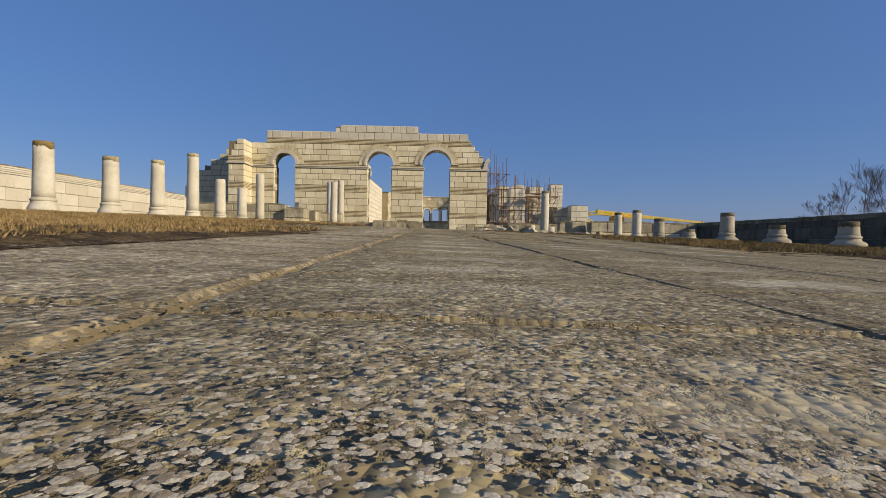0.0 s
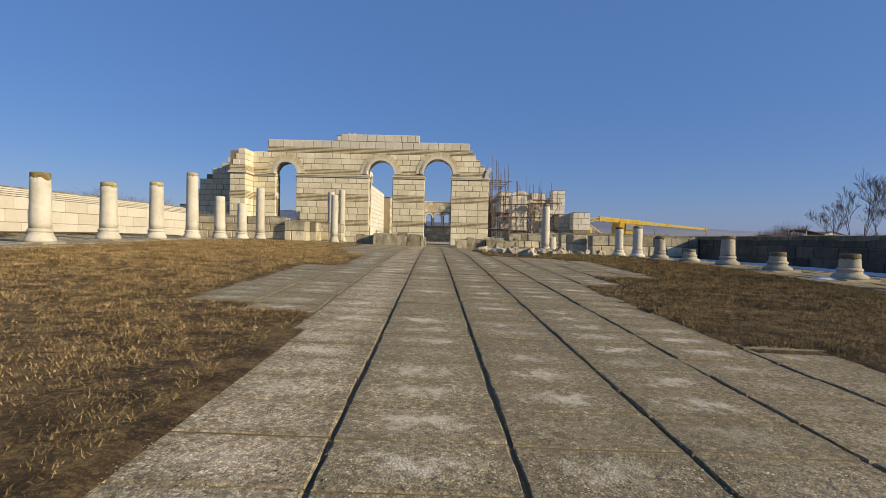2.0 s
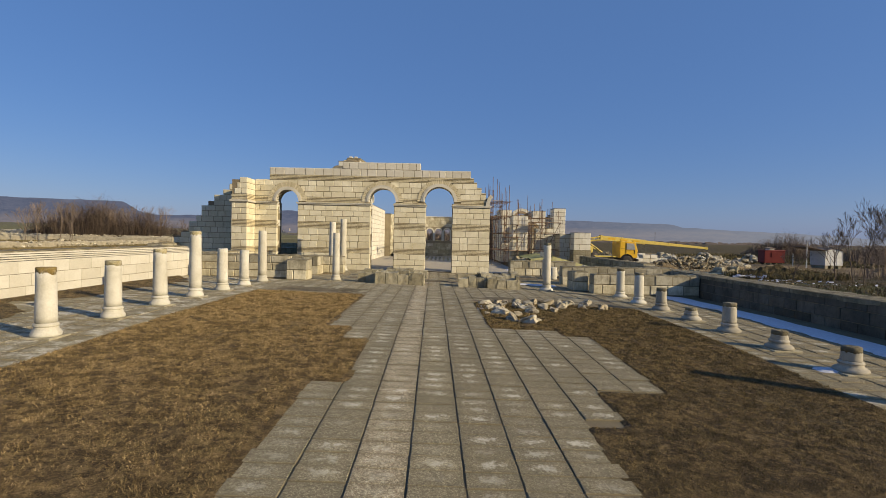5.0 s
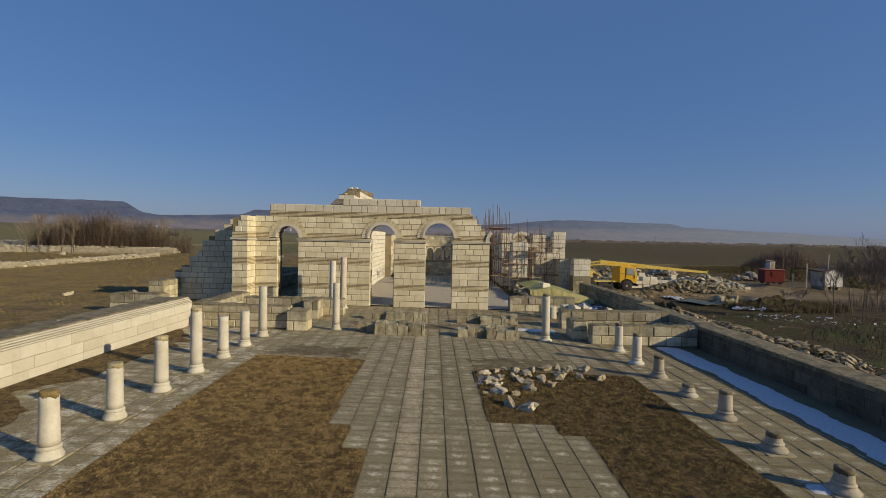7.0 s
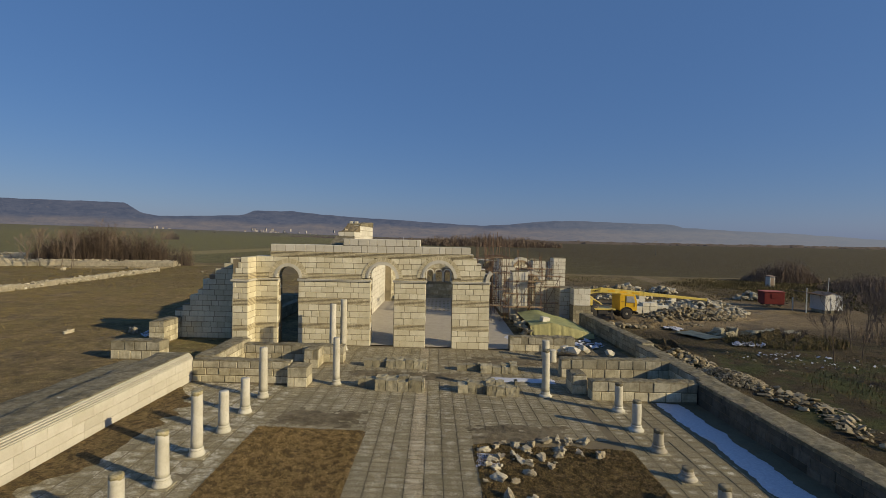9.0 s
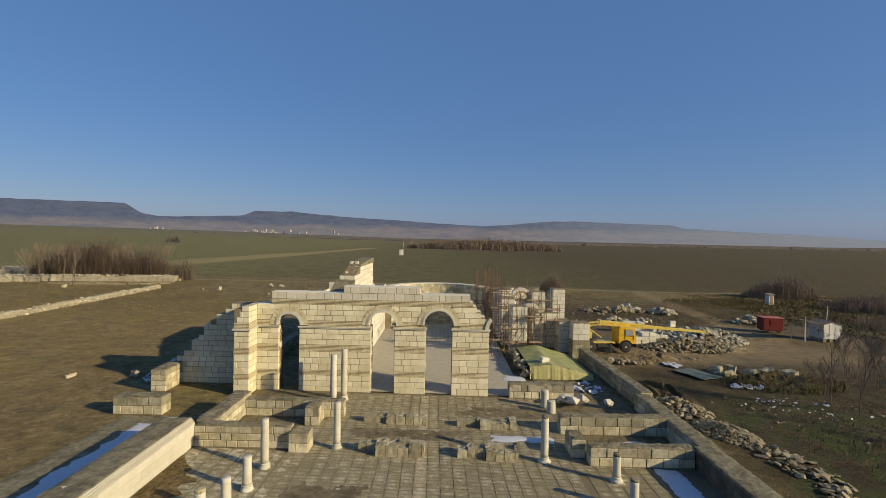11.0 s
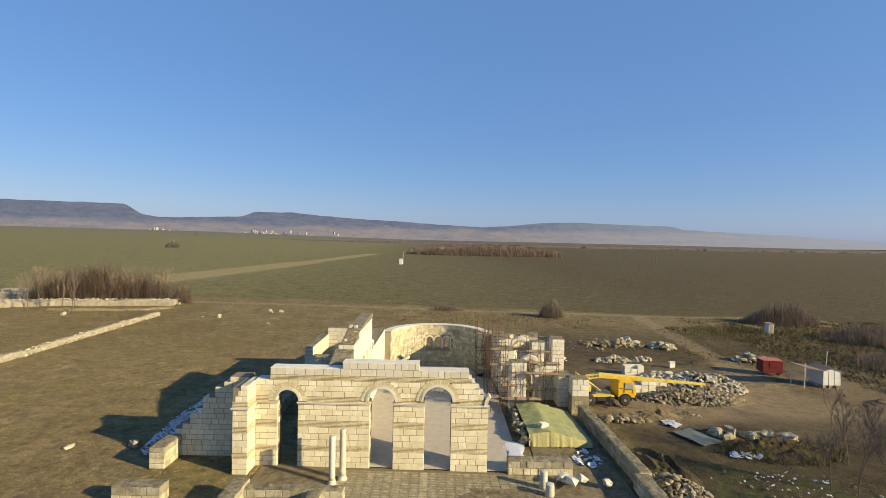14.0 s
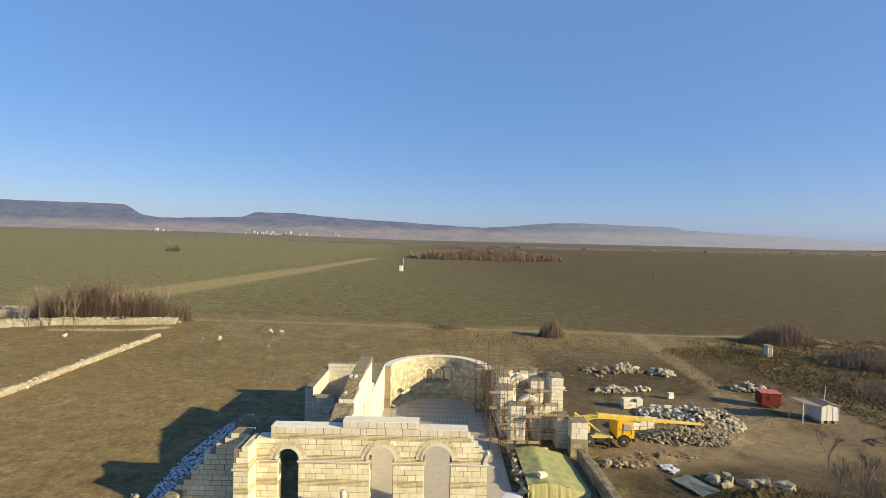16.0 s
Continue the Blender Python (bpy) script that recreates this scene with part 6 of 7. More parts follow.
def scaffold(x0, x1, y0, y1, bays, rows, levels, tall, label, seed=0):
    """Tube scaffolding: standards, ledgers, braces and board decks."""
    rng = random.Random(seed)
    ob = thing("scaffold", (x0, y0, gz(x0, y0)), label, "scaffold", "scaffolding round the nave wall")
    for i in range(bays + 1):
        for j in range(rows + 1):
            x, y = (x1 - x0) * i / bays, (y1 - y0) * j / rows
            bm = bmesh.new()
            tube(bm, (x, y, -0.15), (x + rng.uniform(-0.08, 0.08), y, tall + rng.uniform(-1.2, 0.8)), 0.028, 0.026, 5)
            part("standard", bm, SCAFFOLD, ob)
    for z in levels:
        for j in range(rows + 1):
            y = (y1 - y0) * j / rows
            bm = bmesh.new()
            tube(bm, (-0.3, y, z), (x1 - x0 + 0.3, y, z + rng.uniform(-0.05, 0.05)), 0.028, n=5)
            part("ledger", bm, SCAFFOLD, ob)
        for i in range(bays + 1):
            x = (x1 - x0) * i / bays
            bm = bmesh.new()
            tube(bm, (x, -0.3, z - 0.05), (x, y1 - y0 + 0.3, z - 0.05), 0.028, n=5)
            part("transom", bm, SCAFFOLD, ob)
        for i in range(bays):
            if rng.random() < 0.75:
                for b in range(3):
                    bm = bmesh.new()
                    xa, xb = (x1 - x0) * i / bays - 0.15, (x1 - x0) * (i + 1) / bays + 0.15
                    yb = rng.uniform(0, 0.1) + b * 0.26
                    box(bm, xa, xb, yb, yb + 0.22, z + 0.03, z + 0.075)
                    part("deck_board", bm, TIMBER, ob)
    for i in range(bays):
        bm = bmesh.new()
        xa, xb = (x1 - x0) * i / bays, (x1 - x0) * (i + 1) / bays
        tube(bm, (xa, -0.04, levels[0]), (xb, -0.04, levels[-1]), 0.025, n=5)
        part("brace", bm, SCAFFOLD, ob)
    return ob


scaffold(5.3, 7.0, 51.2, 60.5, 2, 5, (1.6, 3.3, 5.0, 6.6), 8.6, "rusty tube scaffolding with plank decks along the nave wall", 1)
scaffold(6.6, 10.4, 51.0, 51.7, 3, 1, (1.5, 2.9, 4.2), 6.2, "rusty tube scaffolding with plank decks round the white pier", 2)
scaffold(8.8, 12.6, 56.8, 57.8, 3, 1, (3.2, 5.2), 7.4, "rusty tube scaffolding before the timber arches", 3)
scaffold(8.6, 12.9, 53.9, 54.8, 3, 1, (1.7, 3.4, 4.6), 6.0, "rusty tube scaffolding with plank decks across the side room", 5)
scaffold(4.6, 6.2, 62.5, 65.5, 2, 2, (2.0, 4.0, 6.0), 8.8, "rusty tube scaffolding at the apse corner", 4)


# ================= the work yard =================
def build_tarp():
    ob = thing("tarpaulin", (0, 0, 0), "yellow-green tarpaulin stretched over a low mound", "tarpaulin")
    x0, x1, y0, y1 = 7.9, 13.3, 43.4, 51.3
    bm = bmesh.new()
    rows = []
    nx, ny = 30, 44
    for j in range(ny + 1):
        row = []
        for i in range(nx + 1):
            u, w = i / nx, j / ny
            x, y = x0 + (x1 - x0) * u + 0.35 * (1 - w) * (1 if u > 0.5 else 0), y0 + (y1 - y0) * w
            z = 0.75 + 0.55 * (1 - abs(2 * u - 0.7)) - 0.35 * u + 0.10 * noise.noise((x * 0.5, y * 0.5, 1)) + 0.05 * noise.noise((x * 1.6, y * 1.6, 7)) + 0.02 * noise.noise((x * 5, y * 2.0, 9))
            row.append(bm.verts.new((x, y, z)))
        rows.append(row)
    for a, b in zip(rows, rows[1:]):
        for i in range(nx):
            bm.faces.new((a[i], a[i + 1], b[i + 1], b[i]))
    part("sheet", bm, TARP, ob, smooth=True)
    bm = bmesh.new()
    prev = None
    for i in range(61):
        u = i / 60
        x = x0 + (x1 + 0.2 - x0) * u
        z = 0.75 + 0.55 * (1 - abs(2 * u - 0.7)) - 0.35 * u + 0.03
        f = 0.05 * noise.noise((x * 2.1, 0, 2)) + 0.10 * noise.noise((x * 4.3, 1, 6))
        cur = (bm.verts.new((x, y0 - 0.02, z)), bm.verts.new((x, y0 - 0.18 + f, z * 0.5)), bm.verts.new((x, y0 - 0.28 + f * 1.5, -0.08)))
        if prev:
            bm.faces.new((prev[0], cur[0], cur[1], prev[1]))
            bm.faces.new((prev[1], cur[1], cur[2], prev[2]))
        prev = cur
    part("skirt", bm, TARP_EDGE, ob, "straw-yellow hanging edge", smooth=True)
    for j in range(40):
        bm = bmesh.new()
        rough_blob(bm, random.uniform(0.18, 0.42), 300 + j, (x0 - random.uniform(0.0, 0.7), y0 + (y1 - y0) * j / 40, random.uniform(0.1, 0.8)), detail=1)
        part("edge_stone", bm, RUBBLE, ob)
    return ob


build_tarp()
bm = bmesh.new()
box(bm, -0.4, 0.4, -0.25, 0.25, -0.1, 0.32)
bevelled(bm, 0.02)
solid("white_block", bm, LIME_NEW, pose(9.4, 44.6, 1.2, 4, 8, 25), "single white stone block lying on the tarpaulin", "stone block")
for i, (x, y, h) in enumerate([(10.2, 52.4, 0.5), (11.3, 52.5, 0.55)]):
    column(x, y, h, 0.36, "short drum of a white column in the yard", False, False, "column drums in the yard", 1.0, 60 + i)


def snow_patch(x0, x1, y0, y1, lift, label, seed, nx=10, ny=30, ragged=0.35):
    return sheet("snow", x0, x1, y0, y1, lift, SNOW, label, "snow", nx, ny, ragged, 0.03, "stuff", seed)


snow_patch(11.85, 13.2, 2.0, 27.0, 0.02, "strip of old snow lying in the shade of the wall", 3, 8, 160, 0.26)
snow_patch(8.75, 9.25, 11.3, 11.8, 0.012, "scrap of old snow at the foot of a column stump", 17, 6, 6, 0.12)
snow_patch(5.6, 7.3, 38.9, 43.8, 0.06, "patch of old snow on the aisle floor", 5, 8, 14, 0.5)
snow_patch(11.2, 13.6, 28.6, 30.4, 0.06, "patch of old snow in a roofless chamber", 11, 10, 8, 0.4)
snow_patch(3.3, 7.0, 29.7, 30.6, 0.05, "thin patch of old snow by the stone piers", 13, 12, 6, 0.35)
snow_patch(-18.6, -16.9, 20.0, 30.5, 0.03, "drift of old snow outside the court wall", 15, 8, 60, 0.4)


def snow_flecks(cx, cy, rx, ry, n, size, label, seed, z=-0.13):
    """Scraps of thawing snow, too many to count."""
    rng = random.Random(seed)
    bits = []
    for i in range(n):
        r, a = math.sqrt(rng.random()), rng.random() * 6.283
        bits.append((size * rng.uniform(0.3, 1.2), seed * 5000 + i, (cx + rx * r * math.cos(a), cy + ry * r * math.sin(a), z), 0.16))
    return tagged(new("snow", stones_mesh("snow", bits, SNOW)), label, "snow", kind="stuff")


snow_flecks(12.2, 41.0, 1.3, 1.6, 34, 0.36, "thawing snow in a roofless chamber", 60, z=-0.1)
snow_flecks(23.4, 49.6, 0.8, 0.9, 40, 0.36, "scraps of old snow in the diggings", 61)
snow_flecks(26.3, 42.3, 1.3, 0.7, 40, 0.34, "scraps of old snow on rough ground", 62)
snow_flecks(27.5, 37.0, 4.5, 3.0, 60, 0.12, "flecks of old snow on rough ground", 63)
snow_flecks(-23.6, 50.5, 2.0, 11.0, 2200, 0.15, "broken old snow left in the church's shade", 64, z=0.13)
bm = bmesh.new()
box(bm, -1.2, 1.2, -1.7, 1.7, 0.0, 0.05)
bmesh.ops.subdivide_edges(bm, edges=bm.edges, cuts=8, use_grid_fill=True)
for v in bm.verts:
    v.co.z += 0.08 * noise.noise(v.co * 1.3)
    v.co.x += 0.12 * noise.noise(v.co + Vector((4, 0, 0)))
solid("groundsheet", bm, TARP_DARK, pose(24.2, 46.2, -0.13, 0, 0, 24), "dark green groundsheet with pale edges spread on soil", "groundsheet")


def heap(name, cx, cy, rx, ry, h, n, size, mat, label, seed, turn=0.0, base=-0.2, flat=1.0):
    """A heap of many broken stones, uncountable: one mesh."""
    rng = random.Random(seed)
    bits = []
    ca, sa = math.cos(turn), math.sin(turn)
    for i in range(n):
        r, a = math.sqrt(rng.random()), rng.random() * 6.283
        u, w = r * math.cos(a), r * math.sin(a)
        hump = max(0.0, 1 - r ** 1.6) * (0.7 + 0.5 * noise.noise((u * 2.2, w * 2.2, seed)))
        x, y = cx + ca * u * rx - sa * w * ry, cy + sa * u * rx + ca * w * ry
        s = size * rng.choice((0.45, 0.6, 0.75, 0.9, 1.1, 1.5)) * rng.uniform(0.85, 1.15)
        bits.append((s, seed * 5000 + i, (x, y, gz(min(x, 15), y) + base + 0.1 + h * hump + s * 0.2 * flat), flat))
    return tagged(new(name, stones_mesh(name, bits, mat)), label, "rubble", kind="stuff")


heap("stone_heap", 29.5, 57.6, 6.2, 2.2, 1.5, 900, 0.19, RUBBLE, "long heap of broken yellowish building stones", 1)
heap("stone_heap", 34.0, 63.5, 5.0, 4.5, 1.7, 700, 0.28, RUBBLE_WHITE, "heap of broken pale building stones", 2)
heap("stone_heap", 29.5, 65.5, 3.5, 2.5, 1.0, 220, 0.28, RUBBLE_WHITE, "heap of broken pale building stones", 3)
heap("stone_heap", 26.5, 75.2, 2.7, 0.9, 0.9, 90, 0.36, RUBBLE_WHITE, "row of white stones heaped on turf", 4)
heap("stone_heap", 31.0, 76.0, 1.4, 0.7, 0.7, 30, 0.34, RUBBLE_WHITE, "row of white stones heaped on turf", 5)
heap("stone_heap", 30.0, 86.5, 5.5, 1.0, 0.9, 130, 0.38, RUBBLE, "long row of grey stones on turf", 6)
heap("stone_heap", 33.2, 88.5, 2.6, 1.2, 1.2, 70, 0.42, RUBBLE_WHITE, "heap of white stones on turf", 7)
heap("stone_heap", 38.6, 85.6, 2.3, 1.5, 1.1, 75, 0.42, RUBBLE_WHITE, "heap of white stones on turf", 8)
heap("stone_heap", 48.8, 77.5, 2.8, 1.6, 1.3, 110, 0.36, RUBBLE_WHITE, "heap of white stones behind the red trailer", 9)
heap("stone_heap", 17.8, 75.5, 1.6, 0.9, 0.7, 34, 0.34, RUBBLE_WHITE, "small heap of white stones by the side room", 10)
heap("stone_heap", 17.9, 36.6, 1.7, 2.4, 0.9, 260, 0.17, RUBBLE, "heap of broken stones beyond the chamber wall", 11, turn=0.5)
heap("stone_heap", 19.0, 32.4, 1.5, 2.3, 0.75, 1500, 0.075, RUBBLE, "heap of small broken stones beyond the court wall", 12, turn=0.5)
heap("stone_heap", 20.4, 28.0, 1.2, 3.2, 0.22, 120, 0.20, RUBBLE, "flat grey foundation stones half sunk in turf", 13, turn=0.2, base=-0.12, flat=0.5)
heap("stone_heap", 20.4, 21.5, 0.9, 4.6, 0.12, 140, 0.17, RUBBLE, "flat grey foundation stones half sunk in turf", 14, turn=0.08, base=-0.12, flat=0.5)
heap("stone_heap", 18.6, 50.2, 2.8, 0.6, 0.5, 90, 0.24, RUBBLE, "ragged edge of stones above the diggings", 15)
heap("stone_heap", 10.6, 36.4, 2.4, 0.8, 0.35, 9, 0.42, LIME_PALE, "loose pale stone blocks on the chamber wall", 16, base=0.2)
heap("stone_heap", 24.5, 90.0, 9.0, 8.0, 0.05, 60, 0.22, RUBBLE, "scattered stones in rough turf", 17)
heap("stone_heap", -40.0, 105.0, 18.0, 14.0, 0.05, 16, 0.22, RUBBLE, "scattered stones in rough turf", 18)
heap("stone_heap", 24.5, 52.5, 3.8, 1.2, 0.05, 60, 0.14, RUBBLE, "small stones scattered on worn earth", 19)
heap("stone_heap", 26.0, 36.0, 7.0, 5.0, 0.03, 40, 0.10, RUBBLE, "white chippings scattered over rough ground", 20)

def shard(size, seed, flat=1.0):
    """A broken piece of cut stone: a knocked-about block."""
    rng = random.Random(seed)
    bm = bmesh.new()
    a, b, c = size * rng.uniform(0.7, 1.25), size * rng.uniform(0.45, 0.8), size * rng.uniform(0.35, 0.6) * flat
    box(bm, -a, a, -b, b, -c, c)
    bmesh.ops.subdivide_edges(bm, edges=bm.edges, cuts=3, use_grid_fill=True)
    cuts = [Vector((rng.uniform(-1, 1), rng.uniform(-1, 1), rng.uniform(-0.3, 1))).normalized() for k in range(3)]
    turn = Euler((rng.uniform(-0.45, 0.45), rng.uniform(-0.45, 0.45), rng.uniform(0, 6.28))).to_matrix()
    for v in bm.verts:
        for face in cuts:
            over = v.co.dot(face) - size * 0.5
            if over > 0:
                v.co -= face * over                  # corners broken off
        v.co += v.co.normalized() * size * 0.42 * noise.noise(v.co * (2.6 / size) + Vector((seed, 0, 0)))
        v.co = turn @ v.co
    return bm


# banks of soil round the diggings
def bank(cx, cy, rx, ry, h, seed, mat=LAND, turn=0.0, label="low bank of dug soil"):
    bm = bmesh.new()
    rows = []
    for j in range(37):
        row = []
        for i in range(61):
            u, w = -1.1 + 2.2 * i / 60, -1.1 + 2.2 * j / 36
            r = math.hypot(u, w)
            z = h * max(0.0, 1 - r ** 2) * (0.75 + 0.6 * noise.noise((u * 2 + seed, w * 2, seed))) - 0.22
            row.append(bm.verts.new((cx + math.cos(turn) * u * rx - math.sin(turn) * w * ry, cy + math.sin(turn) * u * rx + math.cos(turn) * w * ry, gz(15, cy) + z + h * max(0, 1 - r) * (0.35 * noise.noise((u * 5, w * 5, seed)) + 0.3 * noise.noise((u * rx * 2.2, w * ry * 2.2, seed))))))
        rows.append(row)
    for a, b in zip(rows, rows[1:]):
        for i in range(60):
            bm.faces.new((a[i], a[i + 1], b[i + 1], b[i]))
    return solid("soil_bank", bm, mat, (0, 0, 0), label, "soil bank", kind="structure")


bank(19.5, 51.2, 4.0, 1.3, 0.8, 1)
bank(30.5, 43.6, 5.5, 2.3, 1.1, 2)
bank(22.8, 51.5, 3.0, 1.4, 1.0, 3)
bank(18.5, 40.5, 1.8, 4.0, 0.8, 4, turn=0.3)
bank(31.5, 60.5, 8.0, 5.5, 1.0, 6)
bank(44.0, 64.0, 6.0, 2.0, 0.4, 7)
bank(53.0, 57.5, 3.6, 1.6, 0.8, 8, SOIL, label="low spoil heap of gravel and soil")
for i, (x, y, s) in enumerate([(26.6, 47.0, 0.8), (28.0, 47.1, 0.9), (29.4, 46.8, 0.75), (31.0, 46.4, 0.9), (32.4, 46.2, 1.0), (27.2, 46.3, 0.6), (30.3, 46.9, 0.6)]):
    bm = shard(s * 0.85, 900 + i)
    solid("boulder", bm, GREYSTONE, (x, y, -0.2 + s * 0.25), "large pale boulder on the edge of the diggings", "boulder", "boulders by the diggings")


def white_stack(x, y, nx, ny, nz, turn, label):
    ob = thing("block_stack", pose(x, y, -0.22, 0, 0, turn), label, "block stack", "stacks of new white blocks")
    for k in range(nz):
        for i in range(nx):
            for j in range(ny):
                if k == nz - 1 and random.random() < 0.35:
                    continue
                me = block_mesh(0.86, 0.42, 0.5, LIME_NEW, 0.02)
                part("block", me, LIME_NEW, ob, at=pose(i * 0.92 + random.uniform(-0.03, 0.03), j * 0.56, k * 0.45, 0, 0, random.uniform(-3, 3)))
    return ob


white_stack(22.6, 59.6, 4, 2, 3, 4, "stack of new white stone blocks beside the crane")
white_stack(26.3, 61.0, 2, 2, 2, -4, "stack of new white stone blocks by the rubble")
white_stack(25.2, 67.3, 3, 2, 3, 3, "stack of new white stone blocks in the yard")
white_stack(28.6, 66.4, 3, 1, 2, -5, "stack of new white stone blocks in the yard")
white_stack(33.6, 72.0, 1, 1, 2, 12, "pair of new white stone blocks in the yard")

# broken stones lying on the south lawn
DEBRIS = [(1.85, 19.68, .3), (2.11, 18.93, .28), (2.41, 20.08, .26), (2.42, 19.14, .36), (3.2, 20.18, .38), (3.57, 19.9, .3), (3.19, 18.94, .3), (3.54, 18.7, .28), (3.89, 20.41, .34), (4.1, 19.17, .28), (4.71, 19.42, .3), (4.93, 19.88, .36), (4.29, 18.51, .3),
          (5.57, 21.0, .3), (6.13, 20.92, .36), (5.72, 19.85, .26), (6.51, 19.64, .38), (2.17, 17.49, .34), (2.84, 17.32, .26), (3.33, 17.87, .33), (2.39, 16.15, .36), (2.93, 15.87, .44), (1.9, 18.5, .24), (2.15, 18.2, .3), (2.7, 20.5, .24), (3.0, 19.4, .22), (4.5, 20.8, .34), (5.1, 21.1, .22)]
_rng = random.Random(77)
for i, (x, y, s) in enumerate(DEBRIS):
    solid("broken_stone", shard(s * 0.68, 500 + i), DEBRIS_STONE, (x, y, gz(x, y) + s * 0.2), "broken piece of pale carved stone lying on turf", "stone", "broken stones on the lawn")
    if i % 2:
        k = s * _rng.uniform(0.3, 0.5)
        p, q = x + _rng.uniform(-0.5, 0.5), y + _rng.uniform(-0.4, 0.4)
        solid("broken_stone", shard(k, 600 + i), DEBRIS_STONE, (p, q, gz(p, q) + k * 0.2), "small broken piece of pale stone lying on turf", "stone", "broken stones on the lawn")
snow_patch(1.5, 2.5, 18.3, 19.6, 0.02, "scrap of old snow between broken stones", 41, 8, 8, 0.3)


# ================= vehicles and huts =================
RIM = plain("dusty_rim", (0.30, 0.27, 0.21), (0.20, 0.18, 0.14), 0.7, 0, 5)


def crane_truck():
    """An old two-axle truck crane, seen from its right side; local x runs from tail to cab."""
    ob = thing("crane_truck", pose(15.35, 55.4, -0.12, 0, 0, 2), "old yellow truck crane with its jib laid forward over the cab", "truck crane")
    L = 6.4
    bm = bmesh.new()
    for y in (-0.45, 0.45):
        box(bm, 0.0, L, y - 0.06, y + 0.06, 0.72, 0.98)
    for x in (0.1, 1.6, 3.1, 4.6, L - 0.1):
        box(bm, x - 0.05, x + 0.05, -0.45, 0.45, 0.75, 0.95)
    part("chassis", bm, DARKSTEEL, ob)
    bm = bmesh.new()
    box(bm, -0.1, 3.9, -1.2, 1.2, 1.0, 1.16)
    bevelled(bm, 0.02)
    part("deck", bm, YELLOW, ob)
    for x in (1.2, 5.1):
        for y in (-1.05, 1.05):
            w = part("wheel", bmesh_tyre(0.62, 0.34), RUBBER, ob, at=Matrix.Translation((x, y, 0.62)) @ pose(0, 0, 0, 90, 0, 0), smooth=True)
            bm = bmesh.new()
            turned(bm, [(0.3, -0.17), (0.31, 0.17), (0.22, 0.12), (0.1, 0.2)], 18)
            part("rim", bm, RIM, w, "dusty grey rim")
    bm = bmesh.new()
    prof = [(0.0, 0.0), (1.95, 0.0), (2.0, 0.85), (1.75, 1.75), (0.15, 1.85), (0.0, 1.7)]
    a = [bm.verts.new((x, -1.15, z)) for x, z in prof]
    b = [bm.verts.new((x, 1.15, z)) for x, z in prof]
    bm.faces.new(a)
    bm.faces.new(list(reversed(b)))
    for i in range(6):
        bm.faces.new((a[i], a[(i + 1) % 6], b[(i + 1) % 6], b[i]))
    bevelled(bm, 0.06, 2)
    cab = part("cab", bm, ORANGE, ob, "orange-yellow forward cab", at=Matrix.Translation((4.3, 0, 0.95)))
    for sy in (-1.17, 1.13):
        bm = bmesh.new()
        vs = [bm.verts.new((x, sy + d, z)) for d in (0, 0.04) for x, z in ((0.75, 0.95), (1.72, 0.92), (1.56, 1.6), (0.75, 1.62))]
        for f in ((0, 1, 2, 3), (7, 6, 5, 4), (0, 4, 5, 1), (1, 5, 6, 2), (2, 6, 7, 3), (3, 7, 4, 0)):
            bm.faces.new([vs[i] for i in f])
        part("side_window", bm, GLASSPALE, cab, "pale cab side window")
    bm = bmesh.new()
    m = Matrix.Translation((1.90, 0, 1.3)) @ pose(0, 0, 0, 0, -15, 0)
    box(bm, -0.02, 0.03, -0.98, 0.98, -0.36, 0.38, m)
    part("windscreen", bm, GLASSDARK, cab, "dark windscreen")
    for sy in (-1.18, 1.16):          # flat dark half-disc for the shade in the wheel arch, and door frame, on each flank
        bm = bmesh.new()
        rim = [bm.verts.new((0.8 + 0.78 * math.cos(math.pi * i / 12), sy, -0.33 + 0.78 * math.sin(math.pi * i / 12))) for i in range(13)]
        bm.faces.new(rim)
        bmesh.ops.solidify(bm, geom=bm.faces[:], thickness=0.03)
        part("wheel_arch", bm, RUBBER, cab, "dark wheel arch")
        bm = bmesh.new()
        for x0, x1, z0, z1 in ((0.66, 0.70, 0.5, 1.68), (1.62, 1.66, 0.5, 0.92), (0.66, 1.66, 0.88, 0.915), (0.1, 0.55, 1.0, 1.03)):
            box(bm, x0, x1, sy - 0.012, sy + 0.03, z0, z1)
        part("door_seam", bm, DARKSTEEL, cab, "dark door seam")
    bm = bmesh.new()
    box(bm, 1.9, 3.0, -1.22, -0.75, 0.55, 0.98)
    bevelled(bm, 0.04)
    part("fuel_tank", bm, DARKSTEEL, ob, "dark fuel tank")
    for sy in (-0.85, 0.85):
        bm = bmesh.new()
        turned(bm, [(0.14, 0.0), (0.14, 0.06), (0.10, 0.09)], 14)
        part("headlight", bm, LIME_NEW, cab, "round headlight", at=Matrix.Translation((1.98, sy, 0.35)) @ pose(0, 0, 0, 0, 90, 0))
    bm = bmesh.new()
    box(bm, 1.9, 2.12, -1.2, 1.2, -0.35, -0.1)
    bevelled(bm, 0.03)
    part("bumper", bm, DARKSTEEL, cab)
    bm = bmesh.new()
    turned(bm, [(0.75, 0), (0.75, 0.25), (0.6, 0.3)], 20)
    part("turntable", bm, DARKSTEEL, ob, at=Matrix.Translation((1.5, 0, 1.16)))
    bm = bmesh.new()
    box(bm, -0.2, 1.4, -0.85, -0.1, 1.45, 2.2)
    box(bm, -0.3, 0.5, -1.0, 1.0, 1.4, 1.9)
    bevelled(bm, 0.05)
    part("winch_house", bm, YELLOW, ob)
